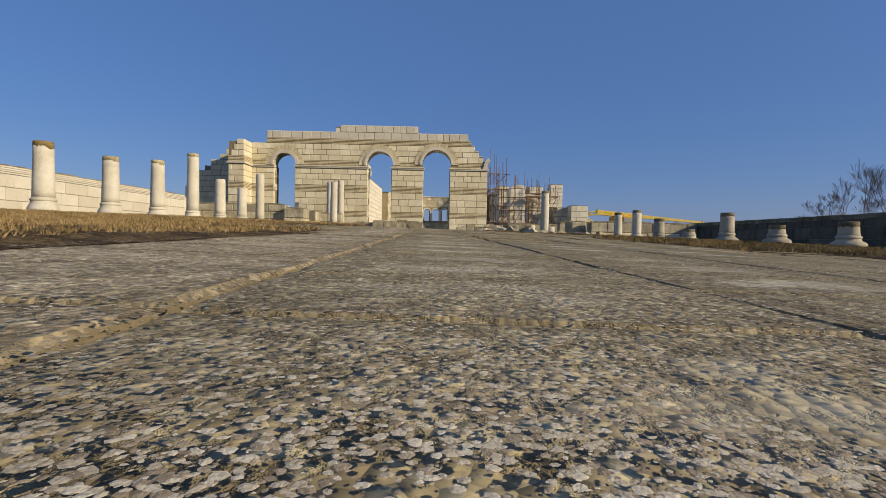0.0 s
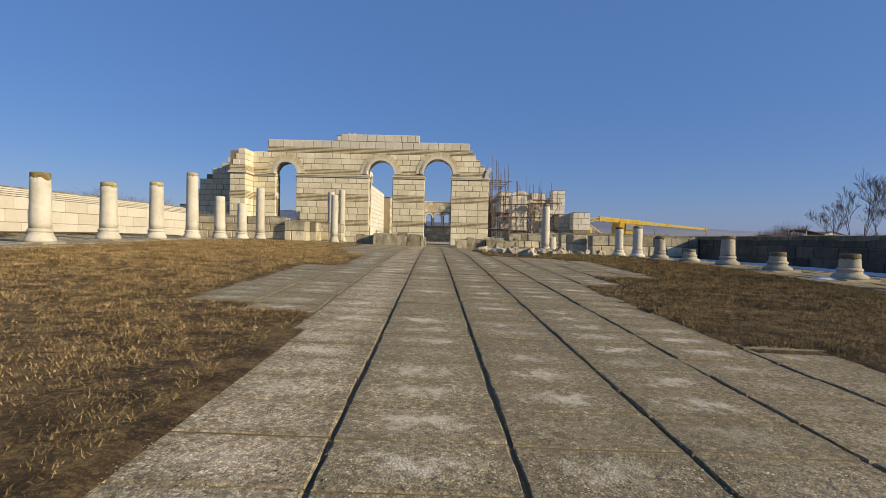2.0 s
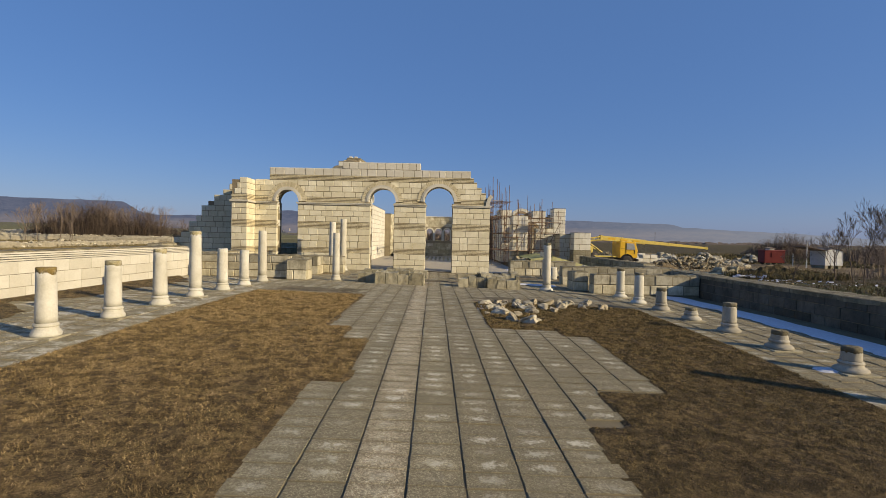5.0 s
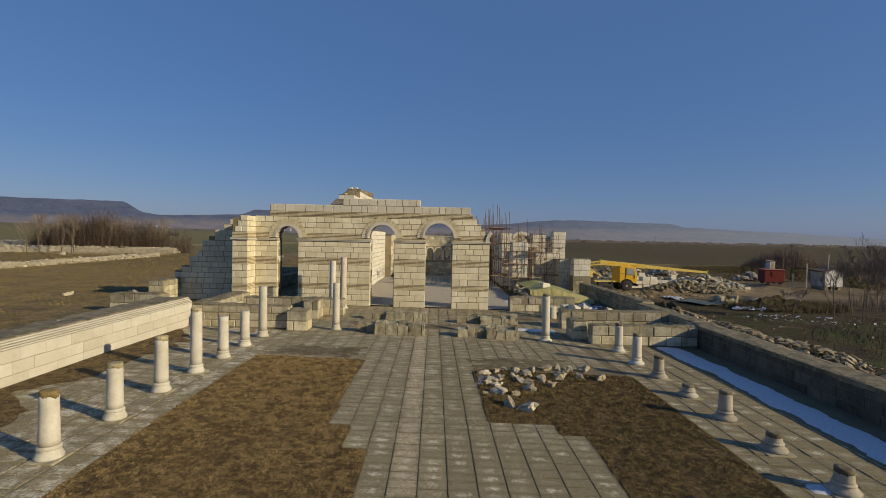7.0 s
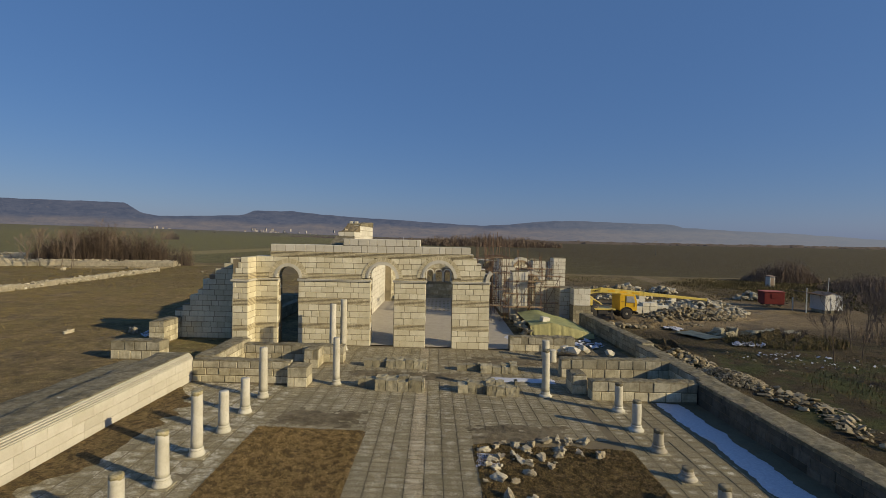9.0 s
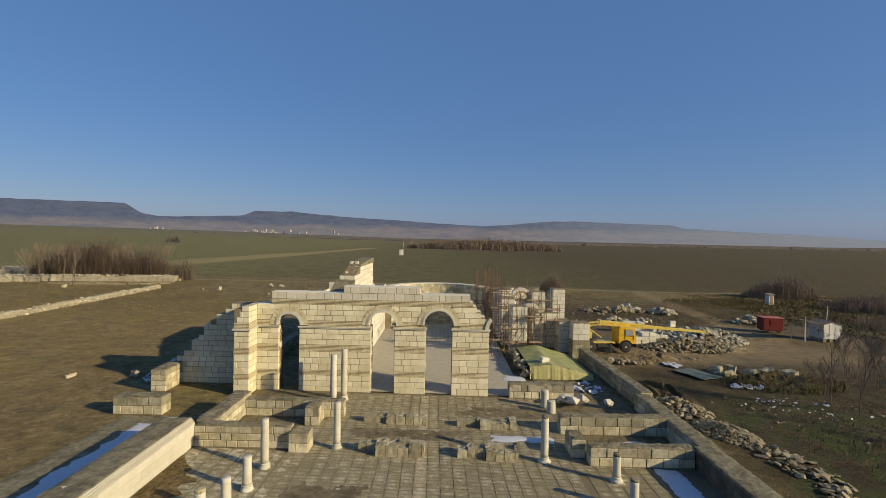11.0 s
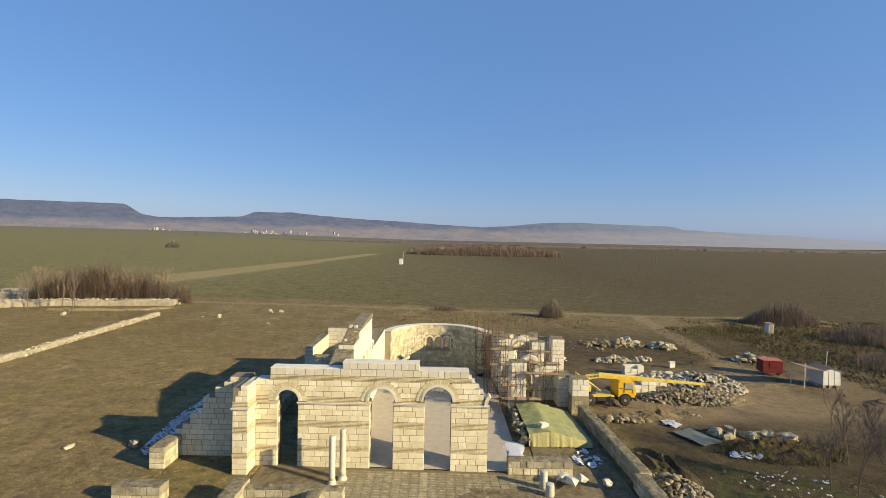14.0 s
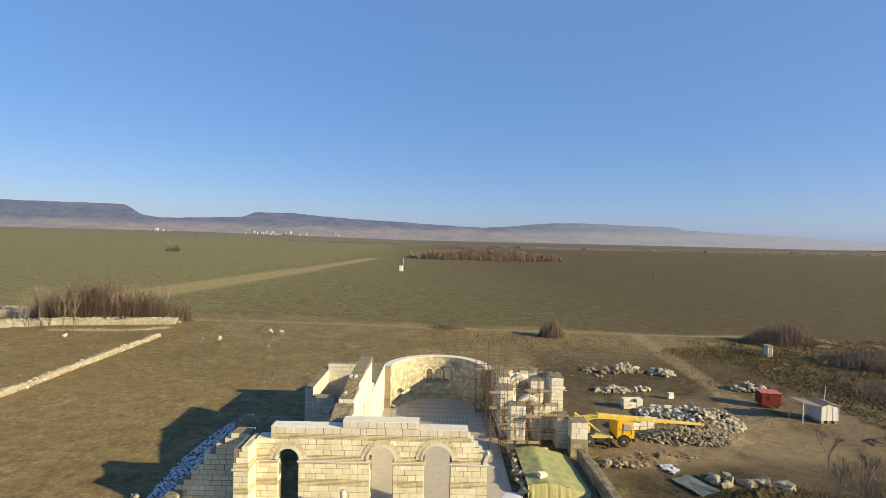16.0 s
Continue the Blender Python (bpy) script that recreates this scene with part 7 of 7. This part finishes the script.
    for y in (-0.5, 0.5):
        for p, q, rr in (((0.2, y, 1.45), (0.0, y, 3.3), 0.07), ((0.0, y, 3.3), (2.6, y, 1.5), 0.06), ((0.2, y, 2.3), (1.7, y, 2.9), 0.05)):
            bm = bmesh.new()
            tube(bm, p, q, rr, n=5)
            part("gantry_strut", bm, YELLOW, ob)
    bm = bmesh.new()
    tube(bm, (0.0, -0.5, 3.3), (0.0, 0.5, 3.3), 0.06, n=5)
    part("gantry_head", bm, YELLOW, ob)
    J = 14.5
    bm = bmesh.new()

    def tapered(bm, xa, xb, wa, wb, ha, hb):
        vs = [bm.verts.new((x, sy * w / 2, sz * h / 2)) for x, w, h in ((xa, wa, ha), (xb, wb, hb)) for sy, sz in ((-1, -1), (1, -1), (1, 1), (-1, 1))]
        for f in ((3, 2, 1, 0), (4, 5, 6, 7), (0, 1, 5, 4), (1, 2, 6, 5), (2, 3, 7, 6), (3, 0, 4, 7)):
            bm.faces.new([vs[i] for i in f])

    tapered(bm, 2.2, 7.2, 0.50, 0.46, 0.54, 0.48)
    bevelled(bm, 0.03)
    jib = part("jib", bm, YELLOW, ob, "long tapering yellow jib", at=Matrix.Translation((0.3, 0, 3.28)) @ pose(0, 0, 0, 0, 4.3, 0))
    bm = bmesh.new()
    tapered(bm, 7.1, J, 0.36, 0.26, 0.40, 0.22)
    bevelled(bm, 0.02)
    part("inner_section", bm, YELLOW, jib, "thinner outer section of the jib")
    bm = bmesh.new()
    for sy in (-0.2, 0.2):
        tube(bm, (-0.2, sy, -0.45), (2.3, sy, 0.18), 0.07, n=5)
        tube(bm, (-0.1, sy, -0.7), (2.3, sy, -0.18), 0.07, n=5)
        for i in range(4):
            tube(bm, (0.0 + 0.6 * i, sy, -0.62 + 0.12 * i), (0.4 + 0.6 * i, sy, -0.30 + 0.15 * i), 0.035, n=4)
    part("jib_foot", bm, YELLOW, jib, "latticed foot of the jib")
    for x, h in ((2.2, 0.62), (4.6, 0.58), (7.15, 0.54), (10.0, 0.40), (J - 0.1, 0.34)):
        bm = bmesh.new()
        box(bm, x - 0.07, x + 0.07, -h * 0.45, h * 0.45, -h / 2, h / 2)
        part("collar", bm, YELLOW, jib)
    for i in range(3):
        bm = bmesh.new()
        box(bm, 3.0 + i * 1.4, 3.8 + i * 1.4, -0.262, -0.24, -0.08, 0.10)
        part("faded_mark", bm, ORANGE, jib, "faded painted mark")
    bm = bmesh.new()
    tube(bm, (J, 0, 0.0), (J + 0.05, 0, -1.3), 0.02, n=4)
    tube(bm, (J + 0.05, 0, -1.3), (J + 0.05, 0, -1.6), 0.10, 0.06, n=8)
    part("hook_block", bm, DARKSTEEL, jib, "dark hook block on its rope")
    for x in (0.4, 3.4):
        for y in (-1.25, 1.25):
            bm = bmesh.new()
            box(bm, x - 0.09, x + 0.09, y - 0.08, y + 0.08, 0.05, 1.1)
            box(bm, x - 0.2, x + 0.2, y - 0.2, y + 0.2, 0.02, 0.08)
            part("outrigger", bm, DARKSTEEL, ob)
    return ob


def bmesh_tyre(r, w):
    bm = bmesh.new()
    turned(bm, [(r * 0.55, -w / 2), (r * 0.92, -w / 2), (r, -w * 0.32), (r, w * 0.32), (r * 0.92, w / 2), (r * 0.55, w / 2)], 26)
    return bm


crane_truck()


def trailer():
    ob = thing("site_trailer", pose(45.2, 69.2, -0.19, 0, 0, -9), "faded red site trailer with a paler roof", "trailer")
    bm = bmesh.new()
    box(bm, 0.15, 2.75, 0, 2.0, 0.28, 2.0)
    bevelled(bm, 0.04)
    body = part("body", bm, RED, ob)
    bm = bmesh.new()
    box(bm, 0.08, 2.82, -0.08, 2.08, 2.0, 2.07)
    bevelled(bm, 0.02)
    part("roof", bm, plain("sun_bleached_red_roof", (0.46, 0.14, 0.11), (0.38, 0.11, 0.09), 0.7), ob, "paler pinkish roof")
    bm = bmesh.new()
    box(bm, 1.05, 1.8, -0.045, 0.0, 1.15, 1.75)
    part("window", bm, RED, ob, "shut red window board")
    for x in (0.7, 2.2):
        for y in (0.15, 1.8):
            part("wheel", bmesh_tyre(0.28, 0.2), RUBBER, ob, at=Matrix.Translation((x, y, 0.26)) @ pose(0, 0, 0, 90, 0, 0))
    bm = bmesh.new()
    tube(bm, (2.7, 1.0, 0.55), (3.7, 1.0, 0.35), 0.06)
    part("drawbar", bm, DARKSTEEL, ob)
    return ob


trailer()


def hut():
    ob = thing("work_hut", pose(48.4, 63.4, -0.19, 0, 0, 1), "whitewashed board hut with a rusty roof and open lean-to", "hut")
    bm = bmesh.new()
    box(bm, 1.0, 3.3, 0, 2.6, 0.3, 2.15)
    vs = [bm.verts.new(p) for p in ((1.0, 0, 2.15), (3.3, 0, 2.15), (2.15, 0, 2.5), (1.0, 2.6, 2.15), (3.3, 2.6, 2.15), (2.15, 2.6, 2.5))]
    for f in ((0, 1, 2), (3, 5, 4), (0, 2, 5, 3), (1, 4, 5, 2)):
        bm.faces.new([vs[i] for i in f])
    wall = part("wall", bm, WHITEWASH, ob)
    for i in range(4):
        bm = bmesh.new()
        box(bm, 1.0 + i * 0.75 - 0.03, 1.0 + i * 0.75 + 0.03, -0.035, 0.0, 0.3, 2.15)
        part("batten", bm, WHITEWASH, wall)
    for s in (0, 1):
        bm = bmesh.new()
        m = Matrix.Translation((2.15, -0.15, 2.56)) @ pose(0, 0, 0, 0, 16 if s else 180 - 16, 0)
        box(bm, -0.02, 1.38, 0, 2.9, -0.03 if s else -0.03, 0.03, m)
        part("roof", bm, ROOFING, ob, "rusty sheet roof")
    bm = bmesh.new()
    m = Matrix.Translation((1.0, -0.3, 2.2)) @ pose(0, 0, 0, 0, 190, 0)
    box(bm, 0, 2.8, 0, 2.8, -0.03, 0.03, m)
    part("lean_to_roof", bm, ROOFING, ob, "sagging lean-to roof of old boards")
    for x, y, h in ((-1.6, -0.2, 3.2), (-1.6, 2.2, 1.7)):
        bm = bmesh.new()
        tube(bm, (x, y, -0.1), (x, y, h), 0.08, 0.06)
        part("post", bm, WHITEWASH, ob, "pale timber post")
    bm = bmesh.new()
    tube(bm, (2.6, 1.6, 2.5), (2.7, 1.6, 4.4), 0.05)
    part("stove_pipe", bm, WHITEWASH, ob, "thin pale flue pipe")
    for x in (1.25, 2.1, 3.0):
        bm = bmesh.new()
        box(bm, x - 0.2, x + 0.2, 0.1, 2.4, -0.1, 0.3)
        part("footing", bm, GREYSTONE, ob)
    return ob


hut()


def outhouse():
    ob = thing("outhouse", pose(67.6, 100.8, -0.19, 0, 0, 10), "small weathered grey outhouse leaning in the scrub", "outhouse")
    bm = bmesh.new()
    box(bm, -0.55, 0.55, 0, 1.1, 0, 2.0)
    part("wall", bm, WHITEWASH, ob)
    bm = bmesh.new()
    box(bm, -0.75, 0.75, -0.25, 1.3, -0.04, 0.04, Matrix.Translation((0, 0, 2.1)) @ pose(0, 0, 0, 8, 0, 0))
    part("roof", bm, ROOFING, ob)
    bm = bmesh.new()
    box(bm, -0.38, 0.38, -0.03, 0.0, 0.1, 1.85)
    part("door", bm, ROOFING, ob, "dark board door")


outhouse()

# ================= ruins and scrub to the north =================
def ruin_line(pts, w, h, n, label, seed, mat=RUBBLE_WHITE, size=0.42):
    """A low consolidated wall line: a rough core and stones along it."""
    rng = random.Random(seed)
    bm = bmesh.new()
    line = [Vector((x, y, 0)) for x, y in pts]
    spine = [p.lerp(q, i / 14) for p, q in zip(line, line[1:]) for i in range(14)] + [line[-1]]
    prev = None
    for i, p in enumerate(spine):
        d = (spine[min(i + 1, len(spine) - 1)] - spine[max(i - 1, 0)]).normalized()
        side = Vector((-d.y, d.x, 0))
        hh = h * (0.85 + 0.5 * noise.noise((i * 0.31, seed, 0)) + 0.25 * noise.noise((i * 1.7, seed, 3)))
        cur = [bm.verts.new(p + side * w * u * rng.uniform(0.92, 1.08) + Vector((0, 0, 0.15 + z))) for u, z in ((-0.52, -0.3), (-0.48, hh * 0.7), (-0.36, hh), (0.05, hh * 1.06), (0.38, hh * 0.97), (0.48, hh * 0.6), (0.52, -0.3))]
        if prev:
            for k in range(6):
                bm.faces.new((prev[k], prev[k + 1], cur[k + 1], cur[k]))
        else:
            bm.faces.new(cur)
        prev = cur
    bm.faces.new(list(reversed(prev)))
    wall = solid("ruined_wall", bm, mat, (0, 0, 0), label, "ruined wall", "low ruined walls in the turf")
    bits = []
    for i in range(n):
        j = rng.randrange(len(pts) - 1)
        u, k = rng.random(), rng.uniform(-1, 1)
        x, y = pts[j][0] + (pts[j + 1][0] - pts[j][0]) * u, pts[j][1] + (pts[j + 1][1] - pts[j][1]) * u
        top = 0.12 + h * rng.uniform(0.75, 1.0) if abs(k) < 0.45 else 0.1 + h * rng.uniform(0.0, 0.6)
        bits.append((size * rng.uniform(0.5, 1.2), seed * 7700 + i, (x + k * w * 0.75, y + rng.uniform(-0.6, 0.6), top), 0.8))
    rubble = part("rubble", stones_mesh("rubble", bits, mat), mat, wall)
    tagged(rubble, kind="stuff")
    return wall


ruin_line([(-59.0, 40), (-59.4, 66), (-60.6, 88), (-61.2, 106)], 1.1, 0.7, 420, "long low pale wall line running through turf", 3, RUBBLE_WHITE, 0.28)
ruin_line([(-135, 96), (-104, 112), (-92, 118), (-66, 122)], 3.0, 1.4, 900, "long pale ruined bank of stones below scrub", 4, RUBBLE_WHITE, 0.42)
ruin_line([(-142, 117), (-126, 126), (-112, 129), (-104, 126)], 5.0, 2.2, 700, "high pale bank of tumbled stones under saplings", 6, RUBBLE_WHITE, 0.5)
ruin_line([(-88, 110), (-70, 112), (-64, 116)], 1.2, 0.35, 120, "low line of pale stones in turf", 5, RUBBLE, 0.28)
for i, (x, y, s) in enumerate([(-47.4, 104.6, 1.0), (-39.3, 113.1, 0.8), (-36.8, 113.4, 0.7), (-80.0, 104.0, 0.8), (-25.5, 41.0, 0.6), (-30.5, 40.5, 0.4)]):
    bm = shard(s * 0.8, 700 + i)
    solid("boulder", bm, DEBRIS_STONE, (x, y, 0.1 + s * 0.25), "pale boulder lying in rough turf", "boulder", "boulders in the turf")
# foundation pavement outside the north wall
sheet("pavement_outer_north", -20.5, -15.7, 2, 32, -0.03, CAPPING, "worn stone foundation strip outside the court wall", "pavement", 10, 30, 0.3, 0.04)


# ================= trees and scrub, leafless =================
def bare_tree(x, y, h, seed, label, spread=0.5, z=-0.2, name="bare_tree", group="leafless trees beyond the wall", depth=6, r=0.036):
    rng = random.Random(seed)
    ob = thing(name, (x, y, z), label, "tree", group)
    trunk, crown = bmesh.new(), bmesh.new()

    def grow(p, d, length, rad, level):
        bm = trunk if level < 2 else crown
        q = p + d * length
        tube(bm, p, q, max(rad, 0.006), max(rad * 0.72, 0.005), 5 if level < 2 else 3)
        if level >= depth:
            return
        for k in range(rng.choice((2, 3, 3)) if level else 3):
            t = rng.uniform(0.45, 1.0)
            e = (d + Vector((rng.uniform(-1, 1), rng.uniform(-1, 1), rng.uniform(-0.25, 0.75))) * spread * 1.25).normalized()
            grow(p + d * length * t, e, length * rng.uniform(0.55, 0.8), rad * 0.62, level + 1)

    grow(Vector((0, 0, -0.2)), Vector((rng.uniform(-0.12, 0.12), rng.uniform(-0.12, 0.12), 1)).normalized(), h * 0.33, r, 0)
    part("trunk", trunk, BARK, ob)
    part("crown", crown, TWIG, ob, "crown of bare twigs")
    return ob


for i, (x, y, h) in enumerate([(29.6, 37.0, 6.0), (31.0, 36.2, 7.0), (32.6, 35.6, 7.2), (34.0, 40.7, 6.4), (36.5, 38.5, 7.4), (40.2, 50.4, 5.4), (27.4, 38.4, 3.6), (39.0, 44.0, 6.0), (44.5, 47.0, 6.0), (33.2, 31.5, 5.6), (36.0, 29.0, 5.6)]):
    bare_tree(x, y, h * 1.12, 40 + i, "thin leafless tree beyond the grey court wall")


def scrub(cx, cy, rx, ry, h, n, label, seed, mat=TWIG, name="scrub", clump=1.0, w=0.02):
    """A thicket of leafless stems: many thin forked sticks in one mesh."""
    rng = random.Random(seed)
    verts, faces = [], []
    for i in range(n):
        r, a = math.sqrt(rng.random()), rng.random() * 6.283
        x, y = cx + r * math.cos(a) * rx, cy + r * math.sin(a) * ry
        hh = h * rng.uniform(0.35, 1.0) * (1.15 - 0.6 * r * r * clump) * (0.75 + 0.6 * noise.noise((x * 0.12, y * 0.12, seed)))
        z = -0.25
        p = Vector((x, y, z))
        q = p + Vector((rng.uniform(-0.22, 0.22) * hh, rng.uniform(-0.22, 0.22) * hh, hh))
        ws = w * rng.uniform(0.6, 1.4)
        side = Vector((rng.uniform(-1, 1), rng.uniform(-1, 1), 0)).normalized() * ws
        k = len(verts)
        verts += [tuple(p - side), tuple(p + side), tuple(q)]
        faces.append((k, k + 1, k + 2))
        for b in range(6):
            t = rng.uniform(0.35, 0.95)
            s = p.lerp(q, t)
            e = s + Vector((rng.uniform(-0.45, 0.45), rng.uniform(-0.45, 0.45), rng.uniform(0.0, 0.4))) * hh * 0.6
            k = len(verts)
            verts += [tuple(s - side * 0.6), tuple(s + side * 0.6), tuple(e)]
            faces.append((k, k + 1, k + 2))
    me = bpy.data.meshes.new(name)
    me.from_pydata(verts, [], faces)
    me.materials.append(mat)
    return tagged(new(name, me), label, "scrub", kind="stuff")


saplings = [bare_tree(-90 + 9 * i, 125 + i, 11.0 + 0.8 * i, 80 + i, "thin leafless sapling behind the pale bank", spread=0.42, name="sapling", group="leafless saplings among the ruins", depth=5, r=0.09) for i in range(3)]
_rng = random.Random(8)
for i in range(30):
    x = -103 + 1.1 * i + _rng.uniform(-1.5, 1.5)
    copy_thing(saplings[i % 3], pose(x, 120 + (x + 96) * 0.08 + _rng.uniform(0, 8), -0.2, 0, 0, _rng.uniform(0, 360)))
for x, y in ((-93, 110.5), (-91, 111.5), (-85, 110), (-83, 111.0), (-82, 109)):
    copy_thing(saplings[_rng.randrange(3)], pose(x, y, -0.2, 0, 0, _rng.uniform(0, 360)))
scrub(-86, 124, 17, 5, 12.5, 5000, "thicket of leafless saplings behind the pale bank", 1, BRUSH, w=0.045)
scrub(-69, 125, 6, 3, 8.5, 500, "thicket of leafless saplings by the ruins", 2, BRUSH, w=0.05)
scrub(-112, 128, 16, 3, 6.0, 500, "thin leafless saplings among ruins", 3, w=0.05)
scrub(26.1, 117, 3.2, 2.6, 6.2, 1500, "dense round leafless bush at the field edge", 4, clump=1.75, w=0.025)
scrub(2.0, 124, 4.0, 2.0, 2.6, 900, "low leafless bush at the field edge", 5, w=0.04)
scrub(79, 115, 9.0, 4.5, 6.2, 3000, "broad leafless thicket near the outhouse", 6, clump=1.6, w=0.03)
scrub(96, 96, 22, 9, 4.2, 9000, "broad leafless thicket of brush", 7, w=0.035)
scrub(80, 74, 16, 9, 3.0, 5000, "leafless brush on rough ground", 8, w=0.03)
scrub(60, 100, 16, 8, 1.3, 3000, "low dry weeds and brush along the track", 9, WEED, w=0.03)
scrub(48, 45, 10, 8, 2.2, 700, "low dry weeds and saplings on rough ground", 10, w=0.03)


def rough_turf(name, x0, x1, y0, y1, n, h, w, label, seed, mat=ROUGH, z=0.0, skip=None):
    """Tufts of dry grass over open ground, past counting."""
    rng = np.random.default_rng(seed)
    verts, faces = [], []
    for x, y, a, b, k in zip(x0 + (x1 - x0) * rng.random(n), y0 + (y1 - y0) * rng.random(n), rng.random(n) * 6.283, rng.random(n) * 6.283, rng.random(n)):
        clump = noise.noise((x * 0.35, y * 0.35, seed)) + 0.6 * noise.noise((x * 1.3, y * 1.3, seed))
        if clump < -0.25 or (skip and skip(x, y)):
            continue
        hh = h * (0.4 + k) * (0.7 + 0.7 * max(0.0, clump))
        ww = w * (0.6 + 0.8 * k)
        zz = gz(x, min(y, 38)) - 0.14 + z
        i = len(verts)
        verts += [(x - math.cos(a) * ww, y - math.sin(a) * ww, zz), (x + math.cos(a) * ww, y + math.sin(a) * ww, zz), (x + math.cos(b) * hh, y + math.sin(b) * hh, zz + hh)]
        faces.append((i, i + 1, i + 2))
    me = bpy.data.meshes.new(name)
    me.from_pydata(verts, [], faces)
    me.materials.append(mat)
    return tagged(new(name, me), label, "grass", kind="stuff")


rough_turf("rough_turf", -70, -15.8, 20, 75, 150000, 0.08, 0.024, "rough brown winter turf beside the ruin", 71, skip=lambda x, y: x > -24 and y > 38)
rough_turf("rough_turf", -110, 66, 75, 134, 110000, 0.17, 0.06, "rough brown turf and dry weeds behind the ruin", 72, TURF_FAR)
rough_turf("rough_turf", 16.5, 60, 15, 50, 80000, 0.10, 0.03, "rough dark turf and weeds beyond the grey wall", 73, WEED)
rough_turf("rough_turf", 56, 110, 40, 120, 50000, 0.35, 0.09, "rough dark weeds beyond the yard", 74, WEED)
scrub(15.0, 112, 30, 12, 0.7, 2600, "dry weeds on rough turf", 11, WEED, w=0.06)
scrub(-40, 110, 38, 20, 0.6, 3000, "dry weeds on rough turf", 12, WEED, w=0.06)
scrub(30.5, 43.4, 5.5, 2.6, 1.1, 1500, "dark dry weeds on a bank of dug soil", 17, WEED, w=0.03)
scrub(32, 28, 10, 8, 0.5, 1500, "dry weeds on rough turf", 13, WEED, w=0.03)
scrub(-38, 52, 18, 20, 0.22, 3500, "dry weeds on rough turf", 14, WEED, w=0.03)
scrub(46, 545, 86, 30, 14, 7000, "far dark belt of leafless trees in the fields", 15, TWIG, w=0.3)
scrub(-316, 575, 8, 5, 12, 160, "far leafless bush beside a pole", 16, FAR_TWIG, w=0.4)


def far_belt(x0, y0, x1, y1, h, n, seed):
    rng = random.Random(seed)
    verts, faces = [], []
    for i in range(n):
        u = i / n
        x, y = x0 + (x1 - x0) * u, y0 + (y1 - y0) * u + rng.uniform(-15, 15)
        hh = h * (0.5 + 0.5 * rng.random()) * (0.8 + 0.5 * noise.noise((u * 40, seed, 0)))
        w = abs(x1 - x0) / n * rng.uniform(1.2, 3.0)
        k = len(verts)
        verts += [(x - w, y, -2), (x + w, y, -2), (x + w * 0.5, y + 3, hh), (x - w * 0.5, y + 3, hh * rng.uniform(0.7, 1))]
        faces.append((k, k + 1, k + 2, k + 3))
    me = bpy.data.meshes.new("tree_belt")
    me.from_pydata(verts, [], faces)
    me.materials.append(FAR_TWIG)
    return tagged(new("tree_belt", me), "far dark belt of leafless trees along the fields", "tree belt", kind="stuff")


far_belt(200, 1250, 2600, 1500, 9, 700, 1)
far_belt(-900, 1700, 250, 1350, 8, 500, 2)
far_belt(-2200, 1900, -800, 1750, 14, 400, 3)


POLE_GREY = plain("weathered_pole", (0.16, 0.15, 0.14), (0.22, 0.21, 0.19), 0.8)


def pole(x, y, h, label, arm=False):
    ob = thing("pole", (x, y, -0.3), label, "pole", "poles in the fields")
    bm = bmesh.new()
    tube(bm, (0, 0, -0.3), (0, 0, h), 0.16, 0.12)
    part("shaft", bm, POLE_GREY, ob)
    bm = bmesh.new()
    box(bm, -1.1, 1.1, -0.08, 0.08, h - 0.6, h - 0.42)
    part("crossarm", bm, POLE_GREY, ob)


pole(138.5, 320, 9.5, "grey power-line pole standing in the field")
pole(-324, 580, 13, "grey power-line pole beside a bush")
pole(360, 390, 10, "grey power-line pole standing in the field")
bm = bmesh.new()
box(bm, -1.1, 1.1, -1.1, 1.1, -0.3, 3.6)
bevelled(bm, 0.1)
kiosk = solid("kiosk", bm, WHITEWASH, (-28.0, 330, 0.0), "small white transformer kiosk alone in the field", "kiosk")
bm = bmesh.new()
tube(bm, (1.4, 0.5, -0.2), (1.4, 0.5, 8.5), 0.12)
part("mast", bm, WHITEWASH, kiosk, "thin mast beside the kiosk", at=Matrix.Identity(4))


def village():
    rng = random.Random(5)
    for i in range(60):
        a = rng.choice((rng.uniform(-0.44, -0.25), rng.uniform(-0.40, -0.30), rng.uniform(-0.36, -0.20), rng.uniform(-0.54, -0.50)))
        d = rng.uniform(3880, 3960)
        x, y = d * math.sin(a), d * math.cos(a)
        w, dd, h = rng.uniform(6, 13), rng.uniform(6, 9), rng.uniform(3, 5)
        ob = thing("far_house", pose(x, y, rng.uniform(8, 46), 0, 0, rng.uniform(-40, 40)), "far small pale village house with a red-brown roof", "house", "houses of the far village")
        bm = bmesh.new()
        box(bm, -w / 2, w / 2, -dd / 2, dd / 2, -14, h)
        part("wall", bm, FAR_WALL, ob)
        bm = bmesh.new()
        vs = [bm.verts.new(p) for p in ((-w / 2, -dd / 2, h), (w / 2, -dd / 2, h), (w / 2, dd / 2, h), (-w / 2, dd / 2, h), (-w / 2, 0, h + 3), (w / 2, 0, h + 3))]
        for f in ((0, 1, 5, 4), (2, 3, 4, 5), (0, 4, 3), (1, 2, 5)):
            bm.faces.new([vs[q] for q in f])
        part("roof", bm, ROOFING, ob)


village()
